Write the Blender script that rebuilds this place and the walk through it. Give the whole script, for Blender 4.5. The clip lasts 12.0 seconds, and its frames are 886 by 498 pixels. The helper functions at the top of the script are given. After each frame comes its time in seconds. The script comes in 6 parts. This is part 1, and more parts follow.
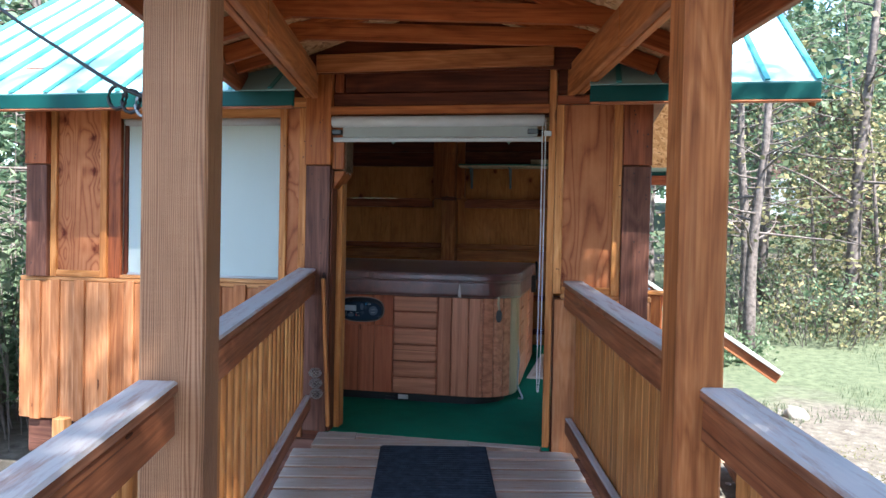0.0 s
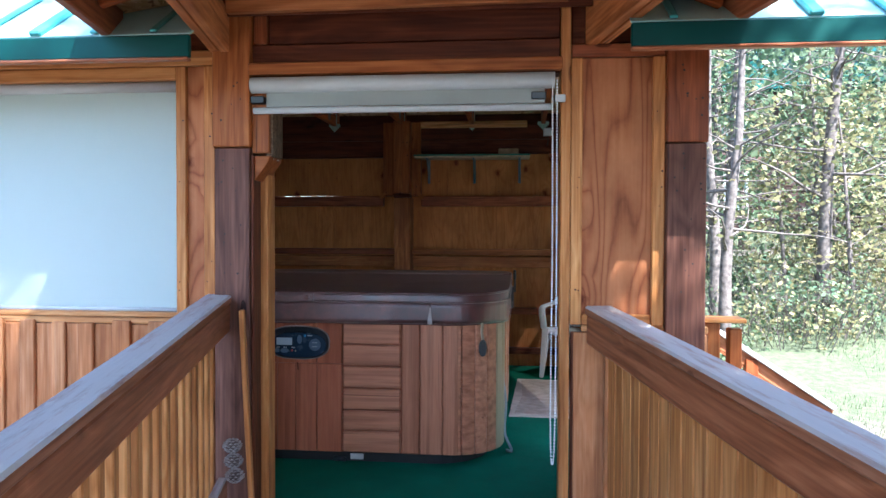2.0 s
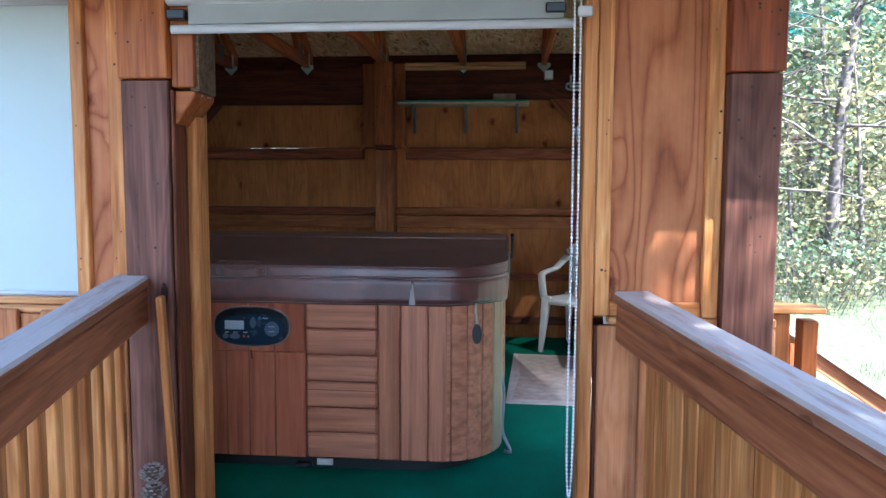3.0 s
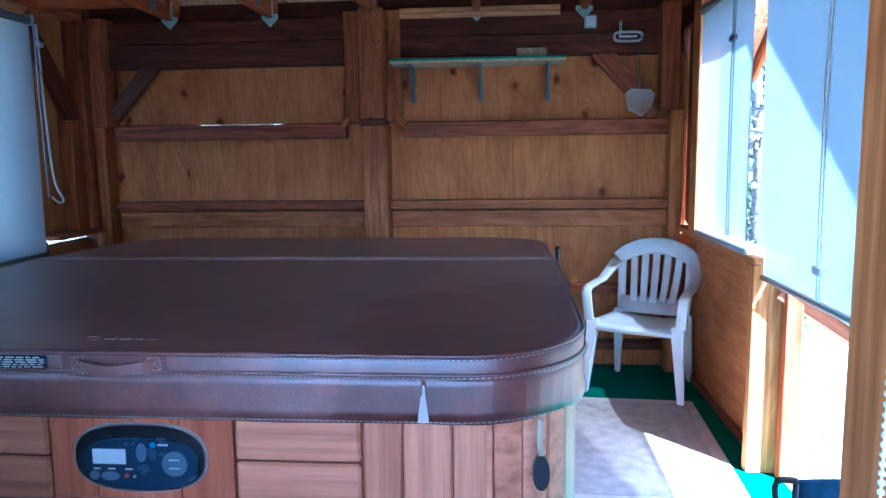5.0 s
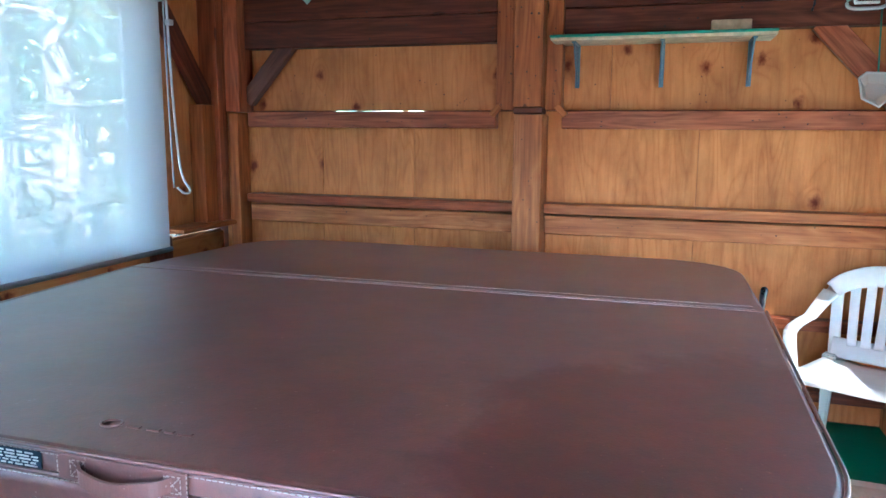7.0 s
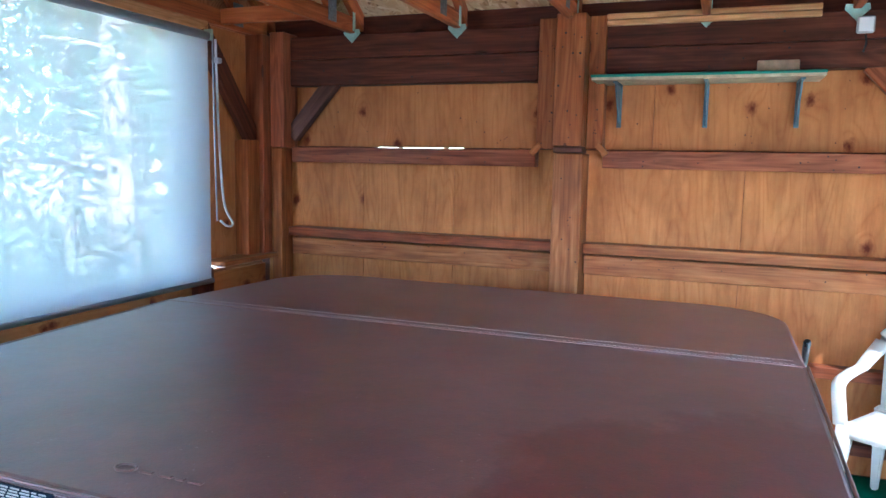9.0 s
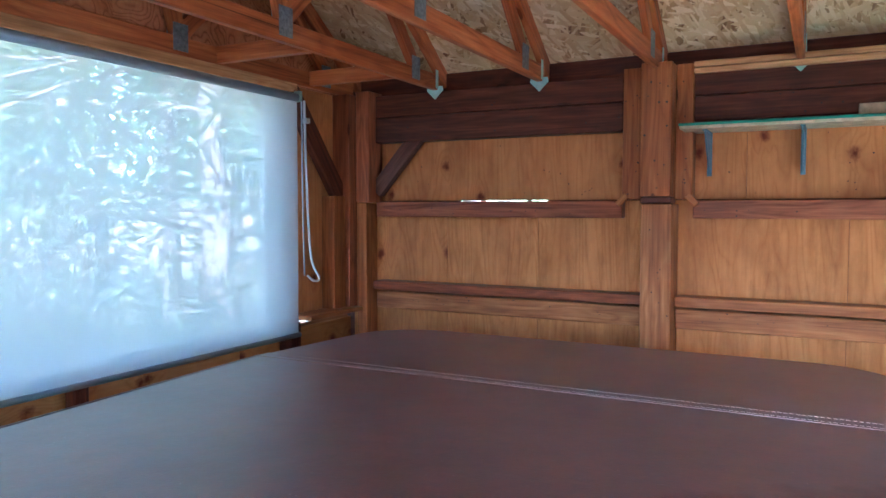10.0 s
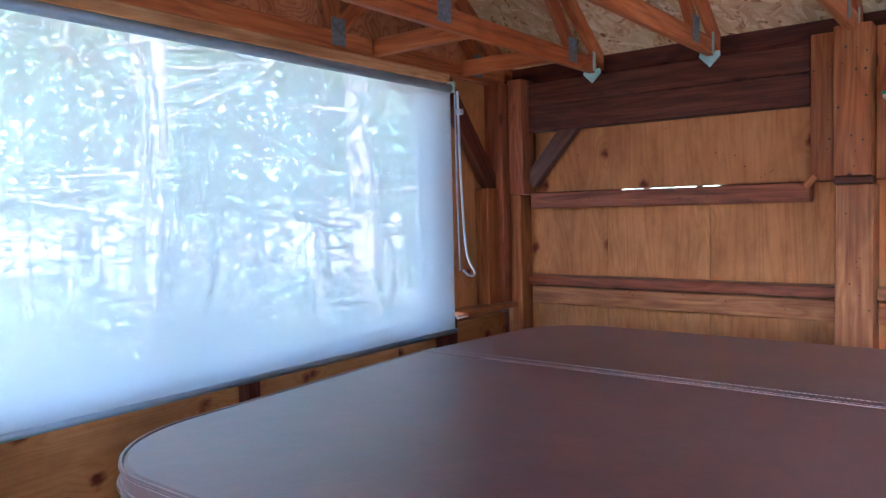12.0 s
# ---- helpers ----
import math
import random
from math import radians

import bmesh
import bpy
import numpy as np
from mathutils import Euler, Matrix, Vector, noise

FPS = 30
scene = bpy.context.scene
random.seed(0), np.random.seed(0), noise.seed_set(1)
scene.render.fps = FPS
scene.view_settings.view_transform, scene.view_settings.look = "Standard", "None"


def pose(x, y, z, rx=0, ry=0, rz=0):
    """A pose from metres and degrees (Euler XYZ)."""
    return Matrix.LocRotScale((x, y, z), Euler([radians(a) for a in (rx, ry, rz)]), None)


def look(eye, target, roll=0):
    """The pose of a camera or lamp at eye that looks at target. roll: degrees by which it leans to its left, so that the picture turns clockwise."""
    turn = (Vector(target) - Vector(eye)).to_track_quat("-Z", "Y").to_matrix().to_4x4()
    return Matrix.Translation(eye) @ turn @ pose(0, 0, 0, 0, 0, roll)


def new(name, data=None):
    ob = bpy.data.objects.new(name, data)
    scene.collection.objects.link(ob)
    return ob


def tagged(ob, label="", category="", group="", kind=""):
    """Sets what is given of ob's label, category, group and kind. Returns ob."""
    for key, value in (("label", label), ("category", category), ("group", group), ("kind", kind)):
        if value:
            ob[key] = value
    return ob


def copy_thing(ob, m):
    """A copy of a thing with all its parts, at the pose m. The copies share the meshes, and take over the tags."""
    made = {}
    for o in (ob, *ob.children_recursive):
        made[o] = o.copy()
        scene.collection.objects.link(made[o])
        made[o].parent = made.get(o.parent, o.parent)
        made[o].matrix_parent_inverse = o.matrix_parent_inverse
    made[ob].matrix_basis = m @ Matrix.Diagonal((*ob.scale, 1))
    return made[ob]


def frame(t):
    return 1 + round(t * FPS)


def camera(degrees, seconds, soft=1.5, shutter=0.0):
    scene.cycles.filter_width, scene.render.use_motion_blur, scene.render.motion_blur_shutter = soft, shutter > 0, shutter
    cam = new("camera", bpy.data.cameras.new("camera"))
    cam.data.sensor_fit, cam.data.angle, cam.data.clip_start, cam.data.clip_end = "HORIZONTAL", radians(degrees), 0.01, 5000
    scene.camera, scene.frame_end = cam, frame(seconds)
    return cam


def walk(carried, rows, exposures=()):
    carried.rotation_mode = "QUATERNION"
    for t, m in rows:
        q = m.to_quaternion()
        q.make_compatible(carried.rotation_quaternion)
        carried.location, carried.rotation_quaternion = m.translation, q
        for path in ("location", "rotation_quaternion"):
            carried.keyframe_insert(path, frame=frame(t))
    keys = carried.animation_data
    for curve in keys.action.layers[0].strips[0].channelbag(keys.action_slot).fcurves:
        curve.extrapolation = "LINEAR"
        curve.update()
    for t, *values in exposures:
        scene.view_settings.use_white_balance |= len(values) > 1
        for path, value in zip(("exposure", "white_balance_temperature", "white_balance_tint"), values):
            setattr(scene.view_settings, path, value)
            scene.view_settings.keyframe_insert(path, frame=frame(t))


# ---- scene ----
cam = camera(62.3, 12.0)
PATH = [
    (0, (0.246, 0.159, 1.23), (-0.125, 2.124, 1.188), 1.2),
    (0.5, (0.154, 0.401, 1.277), (-0.195, 2.36, 1.478), 0.8),
    (1, (0.105, 0.714, 1.253), (-0.225, 2.681, 1.403), 0.7),
    (1.5, (0.008, 1.053, 1.24), (-0.297, 3.028, 1.312), 0.5),
    (2, (-0.114, 1.394, 1.267), (-0.325, 3.382, 1.225), 0.2),
    (2.5, (-0.159, 1.787, 1.272), (-0.341, 3.775, 1.145), 0.1),
    (2.7, (-0.162, 1.927, 1.276), (-0.351, 3.913, 1.132), 0.3),
    (4.3, (-0.301, 3.132, 1.378), (-0.429, 5.113, 1.131), -0.4),
    (4.5, (-0.328, 3.274, 1.379), (-0.463, 5.253, 1.128), -0.4),
    (5, (-0.398, 3.596, 1.428), (-0.569, 5.572, 1.167), -0.7),
    (5.5, (-0.393, 3.878, 1.447), (-0.721, 5.834, 1.186), -0.7),
    (6, (-0.417, 4.109, 1.474), (-0.868, 6.037, 1.197), -0.4),
    (6.5, (-0.485, 4.271, 1.49), (-0.976, 6.188, 1.201), -0.2),
    (7, (-0.491, 4.312, 1.51), (-1.071, 6.2, 1.194), 0.4),
    (7.2, (-0.47, 4.32, 1.519), (-1.078, 6.196, 1.186), 0.7),
    (8.8, (-0.414, 4.365, 1.54), (-1.129, 6.207, 1.227), 1.3),
    (9, (-0.443, 4.355, 1.55), (-1.151, 6.211, 1.313), 1.1),
    (9.5, (-0.448, 4.37, 1.547), (-1.194, 6.221, 1.418), 0.9),
    (10, (-0.463, 4.389, 1.566), (-1.383, 6.162, 1.463), 0.1),
    (10.5, (-0.593, 4.338, 1.539), (-1.662, 6.026, 1.456), -0.8),
    (11, (-0.65, 4.342, 1.527), (-1.846, 5.943, 1.453), -1.4),
    (11.5, (-0.67, 4.388, 1.529), (-1.945, 5.927, 1.448), -1.3),
    (12, (-0.662, 4.449, 1.526), (-1.887, 6.027, 1.424), -1.4),
]
LIGHT = [(0.0, 2.25, 6000, 8), (0.5, 2.25, 5700, 7), (1.5, 2.75, 5600, 8), (2.5, 2.8, 5600, 8), (4.5, 4.2, 4250, 5), (5.0, 4.3, 4150, 7), (5.5, 4.55, 4500, 6), (6.5, 5.45, 5000, 4), (7.2, 5.55, 5000, 4), (9.0, 5.55, 4900, 6), (10.0, 5.35, 4850, 8), (11.0, 5.38, 4900, 12), (12.0, 5.38, 4980, 16)]
walk(cam, [(t, look(eye, target, roll)) for t, eye, target, roll in PATH], LIGHT)

# ---- world, sun, exposure ----
SUN_AZ, SUN_EL = 139.0, 54.0   # azimuth clockwise from +y, elevation
world = bpy.data.worlds.new("world")
scene.world = world
world.use_nodes = True
wn = world.node_tree
sky = wn.nodes.new("ShaderNodeTexSky")
sky.sky_type = 'NISHITA'
sky.sun_disc = False
sky.sun_elevation = radians(SUN_EL)
sky.sun_rotation = radians(SUN_AZ)
wn.links.new(sky.outputs[0], wn.nodes["Background"].inputs[0])
wn.nodes["Background"].inputs[1].default_value = 0.15
sun = new("sun", bpy.data.lights.new("sun", 'SUN'))
sun.data.energy, sun.data.angle, sun.data.color = 5.0, radians(0.6), (1.0, 0.95, 0.87)
_a, _e = radians(SUN_AZ), radians(SUN_EL)
sun.matrix_world = look((math.sin(_a) * math.cos(_e) * 30, math.cos(_a) * math.cos(_e) * 30, math.sin(_e) * 30), (0, 0, 0))

# ---- materials ----


def mat_base(name, rough=0.6, metal=0.0, spec=0.5):
    m = bpy.data.materials.new(name)
    m.use_nodes = True
    nt = m.node_tree
    b = nt.nodes["Principled BSDF"]
    b.inputs["Roughness"].default_value = rough
    b.inputs["Metallic"].default_value = metal
    b.inputs["Specular IOR Level"].default_value = spec
    return m, nt, b


def node(nt, kind, **inp):
    n = nt.nodes.new(kind)
    for k, v in inp.items():
        n.inputs[k.replace("_", " ")].default_value = v
    return n


def ramp(nt, fac, *stops):
    r = nt.nodes.new("ShaderNodeValToRGB")
    e = r.color_ramp.elements
    while len(e) < len(stops):
        e.new(0.5)
    for el, (p, c) in zip(e, stops):
        el.position = p
        el.color = (*c, 1) if len(c) == 3 else c
    nt.links.new(fac, r.inputs[0])
    return r.outputs[0]


def mixc(nt, kind, fac, a, b):
    n = nt.nodes.new("ShaderNodeMix")
    n.data_type, n.blend_type = 'RGBA', kind
    for sock, v in ((n.inputs[0], fac), (n.inputs[6], a), (n.inputs[7], b)):
        if isinstance(v, (int, float)):
            sock.default_value = v
        elif isinstance(v, tuple):
            sock.default_value = (*v, 1)
        else:
            nt.links.new(v, sock)
    return n.outputs[2]


def math2(nt, op, a, b=0.0, clamp=False):
    n = nt.nodes.new("ShaderNodeMath")
    n.operation, n.use_clamp = op, clamp
    for sock, v in ((n.inputs[0], a), (n.inputs[1], b)):
        if isinstance(v, (int, float)):
            sock.default_value = v
        else:
            nt.links.new(v, sock)
    return n.outputs[0]


def coords(nt, scale, shift=True, space="Object"):
    tc = nt.nodes.new("ShaderNodeTexCoord")
    out = tc.outputs[space]
    if shift:
        oi = nt.nodes.new("ShaderNodeObjectInfo")
        add = nt.nodes.new("ShaderNodeVectorMath")
        add.operation = 'ADD'
        sc = nt.nodes.new("ShaderNodeVectorMath")
        sc.operation = 'SCALE'
        comb = nt.nodes.new("ShaderNodeCombineXYZ")
        for i, k in enumerate((37.0, 11.3, 23.7)):
            nt.links.new(math2(nt, 'MULTIPLY', oi.outputs["Random"], k), comb.inputs[i])
        nt.links.new(out, add.inputs[0])
        nt.links.new(comb.outputs[0], add.inputs[1])
        out = add.outputs[0]
    mp = nt.nodes.new("ShaderNodeMapping")
    mp.inputs["Scale"].default_value = scale
    nt.links.new(out, mp.inputs[0])
    return mp.outputs[0]


def tex(nt, vec, scale, detail=4.0, rough=0.55, dist=0.0):
    n = node(nt, "ShaderNodeTexNoise", Scale=scale, Detail=detail, Roughness=rough, Distortion=dist)
    nt.links.new(vec, n.inputs["Vector"])
    return n.outputs["Fac"]


def bump(nt, b, height, strength=0.3, dist=0.004):
    n = node(nt, "ShaderNodeBump", Strength=strength, Distance=dist)
    nt.links.new(height, n.inputs["Height"])
    nt.links.new(n.outputs[0], b.inputs["Normal"])


def wood(name, dark, mid, light, rough=0.55, relief=0.3, knots=0.5, wear=0.25, ring=7.0, spread=0.35, weather=None, stretch=0.7, figure=0.42):
    """Sawn board: grain along the object's own x."""
    m, nt, b = mat_base(name, rough, 0, 0.22)
    g = coords(nt, (stretch, 5.0, 5.0))
    broad = tex(nt, g, 1.6, 3, 0.5, 0.5)
    rings = math2(nt, 'FRACT', math2(nt, 'MULTIPLY', broad, ring))
    tri = math2(nt, 'ABSOLUTE', math2(nt, 'SUBTRACT', rings, 0.5))
    fine = tex(nt, coords(nt, (2.5, 90.0, 90.0)), 1.0, 3, 0.6)
    f = math2(nt, 'ADD', math2(nt, 'MULTIPLY', tri, figure), math2(nt, 'ADD', math2(nt, 'MULTIPLY', fine, 0.55), 0.25 - figure * 0.25))
    col = ramp(nt, f, (0.26, dark), (0.52, mid), (0.78, light))
    # dark resin streaks along the grain, and a few drying checks
    run = tex(nt, coords(nt, (0.9, 26.0, 26.0)), 1.0, 4, 0.62)
    col = mixc(nt, 'MULTIPLY', 0.55, col, ramp(nt, run, (0.34, (0.55, 0.44, 0.38)), (0.56, (1.3, 1.28, 1.26))))
    chk = tex(nt, coords(nt, (0.7, 60.0, 60.0)), 1.0, 2, 0.5)
    col = mixc(nt, 'MULTIPLY', 0.8, col, ramp(nt, chk, (0.25, (0.25, 0.2, 0.17)), (0.31, (1, 1, 1))))
    # board-to-board tone
    oi = nt.nodes.new("ShaderNodeObjectInfo")
    tone = math2(nt, 'ADD', math2(nt, 'MULTIPLY', oi.outputs["Random"], spread), 1.0 - spread * 0.6)
    tn = nt.nodes.new("ShaderNodeCombineColor")
    for i in range(3):
        nt.links.new(math2(nt, 'POWER', tone, (0.7, 1.0, 1.25)[i]), tn.inputs[i])
    col = mixc(nt, 'MULTIPLY', 1.0, col, tn.outputs[0])
    # blotchy stain
    blot = tex(nt, coords(nt, (1.2, 3.0, 3.0)), 2.3, 5, 0.6)
    col = mixc(nt, 'MULTIPLY', wear, col, ramp(nt, blot, (0.3, (0.35, 0.3, 0.28)), (0.62, (1.1, 1.08, 1.05))))
    if knots:
        v = node(nt, "ShaderNodeTexVoronoi", Scale=1.0, Randomness=1.0)
        v.feature = 'F1'
        warp = tex(nt, g, 6, 2)
        nt.links.new(coords(nt, (2.1, 5.2, 5.2)), v.inputs["Vector"])
        kd = math2(nt, 'ADD', v.outputs["Distance"], math2(nt, 'MULTIPLY', warp, 0.12))
        sel = math2(nt, 'GREATER_THAN', v.outputs["Color"], 0.55)
        k = math2(nt, 'MULTIPLY', sel, math2(nt, 'LESS_THAN', kd, 0.145))
        halo = math2(nt, 'MULTIPLY', sel, math2(nt, 'SUBTRACT', 1.0, math2(nt, 'MULTIPLY', kd, 3.6), True))
        col = mixc(nt, 'MULTIPLY', math2(nt, 'MULTIPLY', halo, knots), col, (0.35, 0.22, 0.15))
        col = mixc(nt, 'MULTIPLY', math2(nt, 'MULTIPLY', k, knots * 1.2, True), col, (0.2, 0.11, 0.07))
    if weather:
        # grey silvered top, where the stain has worn away
        wmask = ramp(nt, tex(nt, coords(nt, (1.0, 8.0, 8.0)), 3.0, 6, 0.7), (0.28, (0.15, 0.15, 0.15)), (0.5, (1, 1, 1)))
        # only the side that lies open to the sky has silvered
        ge, gs = nt.nodes.new("ShaderNodeNewGeometry"), nt.nodes.new("ShaderNodeSeparateXYZ")
        nt.links.new(ge.outputs["Normal"], gs.inputs[0])
        top = math2(nt, 'GREATER_THAN', gs.outputs[2], 0.7)
        col = mixc(nt, 'MIX', math2(nt, 'MULTIPLY', math2(nt, 'MULTIPLY', wmask, top), 0.8), col, weather)
        chips = tex(nt, coords(nt, (14.0, 40.0, 40.0)), 1.0, 3, 0.6)
        col = mixc(nt, 'MIX', math2(nt, 'MULTIPLY', top, ramp(nt, chips, (0.64, (0, 0, 0)), (0.68, (0.6, 0.6, 0.6)))), col, (0.5, 0.47, 0.44))
    nt.links.new(col, b.inputs["Base Color"])
    rr = math2(nt, 'ADD', math2(nt, 'MULTIPLY', blot, 0.3), rough - 0.15)
    nt.links.new(rr, b.inputs["Roughness"])
    bump(nt, b, math2(nt, 'ADD', fine, math2(nt, 'MULTIPLY', tri, 0.5)), relief, 0.003)
    return m


def plywood(name, dark, mid, light, rough=0.6, contrast=1.0, streak=0.0, rare=0.5):
    """Rotary-cut veneer: broad wandering figure, darker knots and stains; grain along x."""
    m, nt, b = mat_base(name, rough, 0, 0.2)
    ks, kc = nt.nodes.new("ShaderNodeSeparateXYZ"), nt.nodes.new("ShaderNodeCombineXYZ")
    nt.links.new(coords(nt, (3.6, 4.4, 4.4)), ks.inputs[0])
    nt.links.new(ks.outputs[0], kc.inputs[0])
    nt.links.new(math2(nt, 'ADD', ks.outputs[1], ks.outputs[2]), kc.inputs[1])
    v = node(nt, "ShaderNodeTexVoronoi", Scale=1.0)
    v.voronoi_dimensions = '2D'
    nt.links.new(kc.outputs[0], v.inputs["Vector"])
    fine = tex(nt, coords(nt, (2.0, 60.0, 60.0)), 1.0, 3, 0.6)
    rag = tex(nt, coords(nt, (16.0, 22.0, 22.0)), 1.0, 4, 0.65)
    sel = math2(nt, 'GREATER_THAN', v.outputs["Color"], rare)
    kd = math2(nt, 'ADD', v.outputs["Distance"], math2(nt, 'MULTIPLY', math2(nt, 'SUBTRACT', rag, 0.5), 0.32))
    k = math2(nt, 'MULTIPLY', sel, math2(nt, 'SUBTRACT', 1.3, math2(nt, 'MULTIPLY', kd, 8.5), True))
    swell = math2(nt, 'MULTIPLY', sel, math2(nt, 'SUBTRACT', 1.0, math2(nt, 'MULTIPLY', v.outputs["Distance"], 2.4), True))
    # growth rings: soft early wood running into a sharp late-wood line, bent round the knots
    low = tex(nt, coords(nt, (0.3, 2.6, 2.6)), 1.35, 2, 0.5, 0.5)
    low = math2(nt, 'ADD', low, math2(nt, 'MULTIPLY', swell, 0.10))
    low = math2(nt, 'ADD', low, math2(nt, 'MULTIPLY', rag, 0.012))
    saw = math2(nt, 'FRACT', math2(nt, 'MULTIPLY', low, 20.0))
    peak = math2(nt, 'SUBTRACT', 1.0, math2(nt, 'ABSOLUTE', math2(nt, 'SUBTRACT', math2(nt, 'MULTIPLY', saw, 2.0), 1.0)))
    late = math2(nt, 'MULTIPLY', math2(nt, 'POWER', peak, 2.4), contrast)
    f = math2(nt, 'SUBTRACT', math2(nt, 'ADD', math2(nt, 'MULTIPLY', fine, 0.45), 0.42), math2(nt, 'MULTIPLY', late, 0.6))
    col = ramp(nt, f, (0.12, dark), (0.45, mid), (0.78, light))
    blot = tex(nt, coords(nt, (1.0, 1.7, 1.7)), 2.6, 6, 0.62)
    col = mixc(nt, 'MULTIPLY', 0.6, col, ramp(nt, blot, (0.3, (0.5, 0.38, 0.3)), (0.58, (1.06, 1.03, 1.0))))
    if streak:
        run = tex(nt, coords(nt, (1.3, 7.0, 7.0)), 1.6, 5, 0.7)
        col = mixc(nt, 'MULTIPLY', streak, col, ramp(nt, run, (0.36, (0.36, 0.27, 0.22)), (0.52, (1, 1, 1))))
    col = mixc(nt, 'MULTIPLY', k, col, (0.30, 0.12, 0.07))
    col = mixc(nt, 'MULTIPLY', math2(nt, 'MULTIPLY', swell, 0.35), col, (0.7, 0.5, 0.4))
    nt.links.new(col, b.inputs["Base Color"])
    bump(nt, b, f, 0.15, 0.002)
    return m


W_ORANGE = wood("stained_cedar", (0.173, 0.0436, 0.0106), (0.326, 0.1016, 0.0271), (0.438, 0.1646, 0.0504), 0.5, knots=0.7)
W_LIGHT = wood("light_trim_wood", (0.285, 0.0968, 0.0252), (0.510, 0.2130, 0.0659), (0.653, 0.3388, 0.1309), 0.5, knots=0.5, wear=0.25)
W_PINE = wood("pale_sunlit_pine", (0.347, 0.1452, 0.0485), (0.530, 0.2614, 0.1066), (0.693, 0.4066, 0.1938), 0.6, knots=0.3, wear=0.2)
W_SKIRT = wood("weathered_skirt_board", (0.29, 0.105, 0.040), (0.44, 0.19, 0.082), (0.57, 0.30, 0.155), 0.65, knots=0.7, wear=0.4, spread=0.6, figure=0.3)
W_DARK = wood("dark_brown_timber", (0.038, 0.0085, 0.0042), (0.102, 0.026, 0.011), (0.165, 0.048, 0.020), 0.5, knots=0.5)
W_POST = wood("dark_post_wood", (0.06, 0.024, 0.016), (0.125, 0.052, 0.036), (0.2, 0.092, 0.065), 0.55, knots=0.9)
W_RED = wood("red_brown_rail", (0.11, 0.025, 0.009), (0.27, 0.075, 0.028), (0.39, 0.125, 0.05), 0.42, knots=0.6)
def grooved(name):
    """Saw-grooved post: close parallel grooves along the object's own x."""
    m, nt, b = mat_base(name, 0.6, 0, 0.25)
    tc = nt.nodes.new("ShaderNodeTexCoord")
    sep = nt.nodes.new("ShaderNodeSeparateXYZ")
    nt.links.new(tc.outputs["Object"], sep.inputs[0])
    wob = tex(nt, coords(nt, (0.5, 9.0, 9.0), False), 1.0, 3, 0.5)
    fine = tex(nt, coords(nt, (2.0, 160.0, 160.0), False), 1.0, 3, 0.6)
    ph = math2(nt, 'ADD', math2(nt, 'MULTIPLY', math2(nt, 'ADD', sep.outputs[1], sep.outputs[2]), 150.0), math2(nt, 'MULTIPLY', wob, 13.0))
    tri = math2(nt, 'MULTIPLY', math2(nt, 'ABSOLUTE', math2(nt, 'SUBTRACT', math2(nt, 'FRACT', ph), 0.5)), 2.0)
    saw = tex(nt, coords(nt, (220.0, 6.0, 6.0), False), 1.0, 2, 0.5)
    h = math2(nt, 'ADD', math2(nt, 'ADD', math2(nt, 'MULTIPLY', tri, 0.52), math2(nt, 'MULTIPLY', saw, 0.14)), math2(nt, 'MULTIPLY', fine, 0.42))
    col = ramp(nt, h, (0.2, (0.13, 0.055, 0.026)), (0.45, (0.31, 0.15, 0.078)), (0.85, (0.46, 0.26, 0.145)))
    blot = tex(nt, coords(nt, (0.8, 3.0, 3.0), False), 2.0, 5, 0.6)
    col = mixc(nt, 'MULTIPLY', 0.6, col, ramp(nt, blot, (0.3, (0.5, 0.45, 0.45)), (0.65, (1.15, 1.1, 1.08))))
    nt.links.new(col, b.inputs["Base Color"])
    bump(nt, b, h, 0.5, 0.003)
    return m


W_GROOVE = grooved("grooved_post_wood")
W_HAND = wood("handrail_wood", (0.15, 0.046, 0.019), (0.30, 0.104, 0.046), (0.44, 0.175, 0.083), 0.42, knots=0.8, wear=0.35)
W_CAP = wood("grey_worn_cap", (0.13, 0.045, 0.022), (0.27, 0.108, 0.056), (0.39, 0.18, 0.105), 0.6, knots=0.4, weather=(0.52, 0.50, 0.49))
W_DECK = wood("grey_deck_board", (0.17, 0.095, 0.065), (0.33, 0.21, 0.15), (0.46, 0.33, 0.25), 0.7, knots=0.4, wear=0.4, weather=(0.45, 0.39, 0.34))
W_PORCH = wood("porch_timber", (0.22, 0.070, 0.021), (0.41, 0.150, 0.050), (0.55, 0.240, 0.096), 0.55, knots=0.9, wear=0.35)
W_TRUSS = wood("truss_wood", (0.19, 0.044, 0.011), (0.38, 0.100, 0.026), (0.50, 0.160, 0.047), 0.55, knots=0.6)
PLY_IN = plywood("interior_plywood", (0.25, 0.076, 0.020), (0.51, 0.188, 0.053), (0.62, 0.262, 0.085), contrast=0.36, streak=0.3, rare=0.78)
PLY_UP = plywood("upper_plywood", (0.25, 0.076, 0.021), (0.48, 0.175, 0.050), (0.58, 0.24, 0.076), contrast=0.34, streak=0.15)
PLY_OUT = plywood("stained_facade_plywood", (0.20, 0.056, 0.021), (0.38, 0.132, 0.052), (0.49, 0.20, 0.088), contrast=0.7)


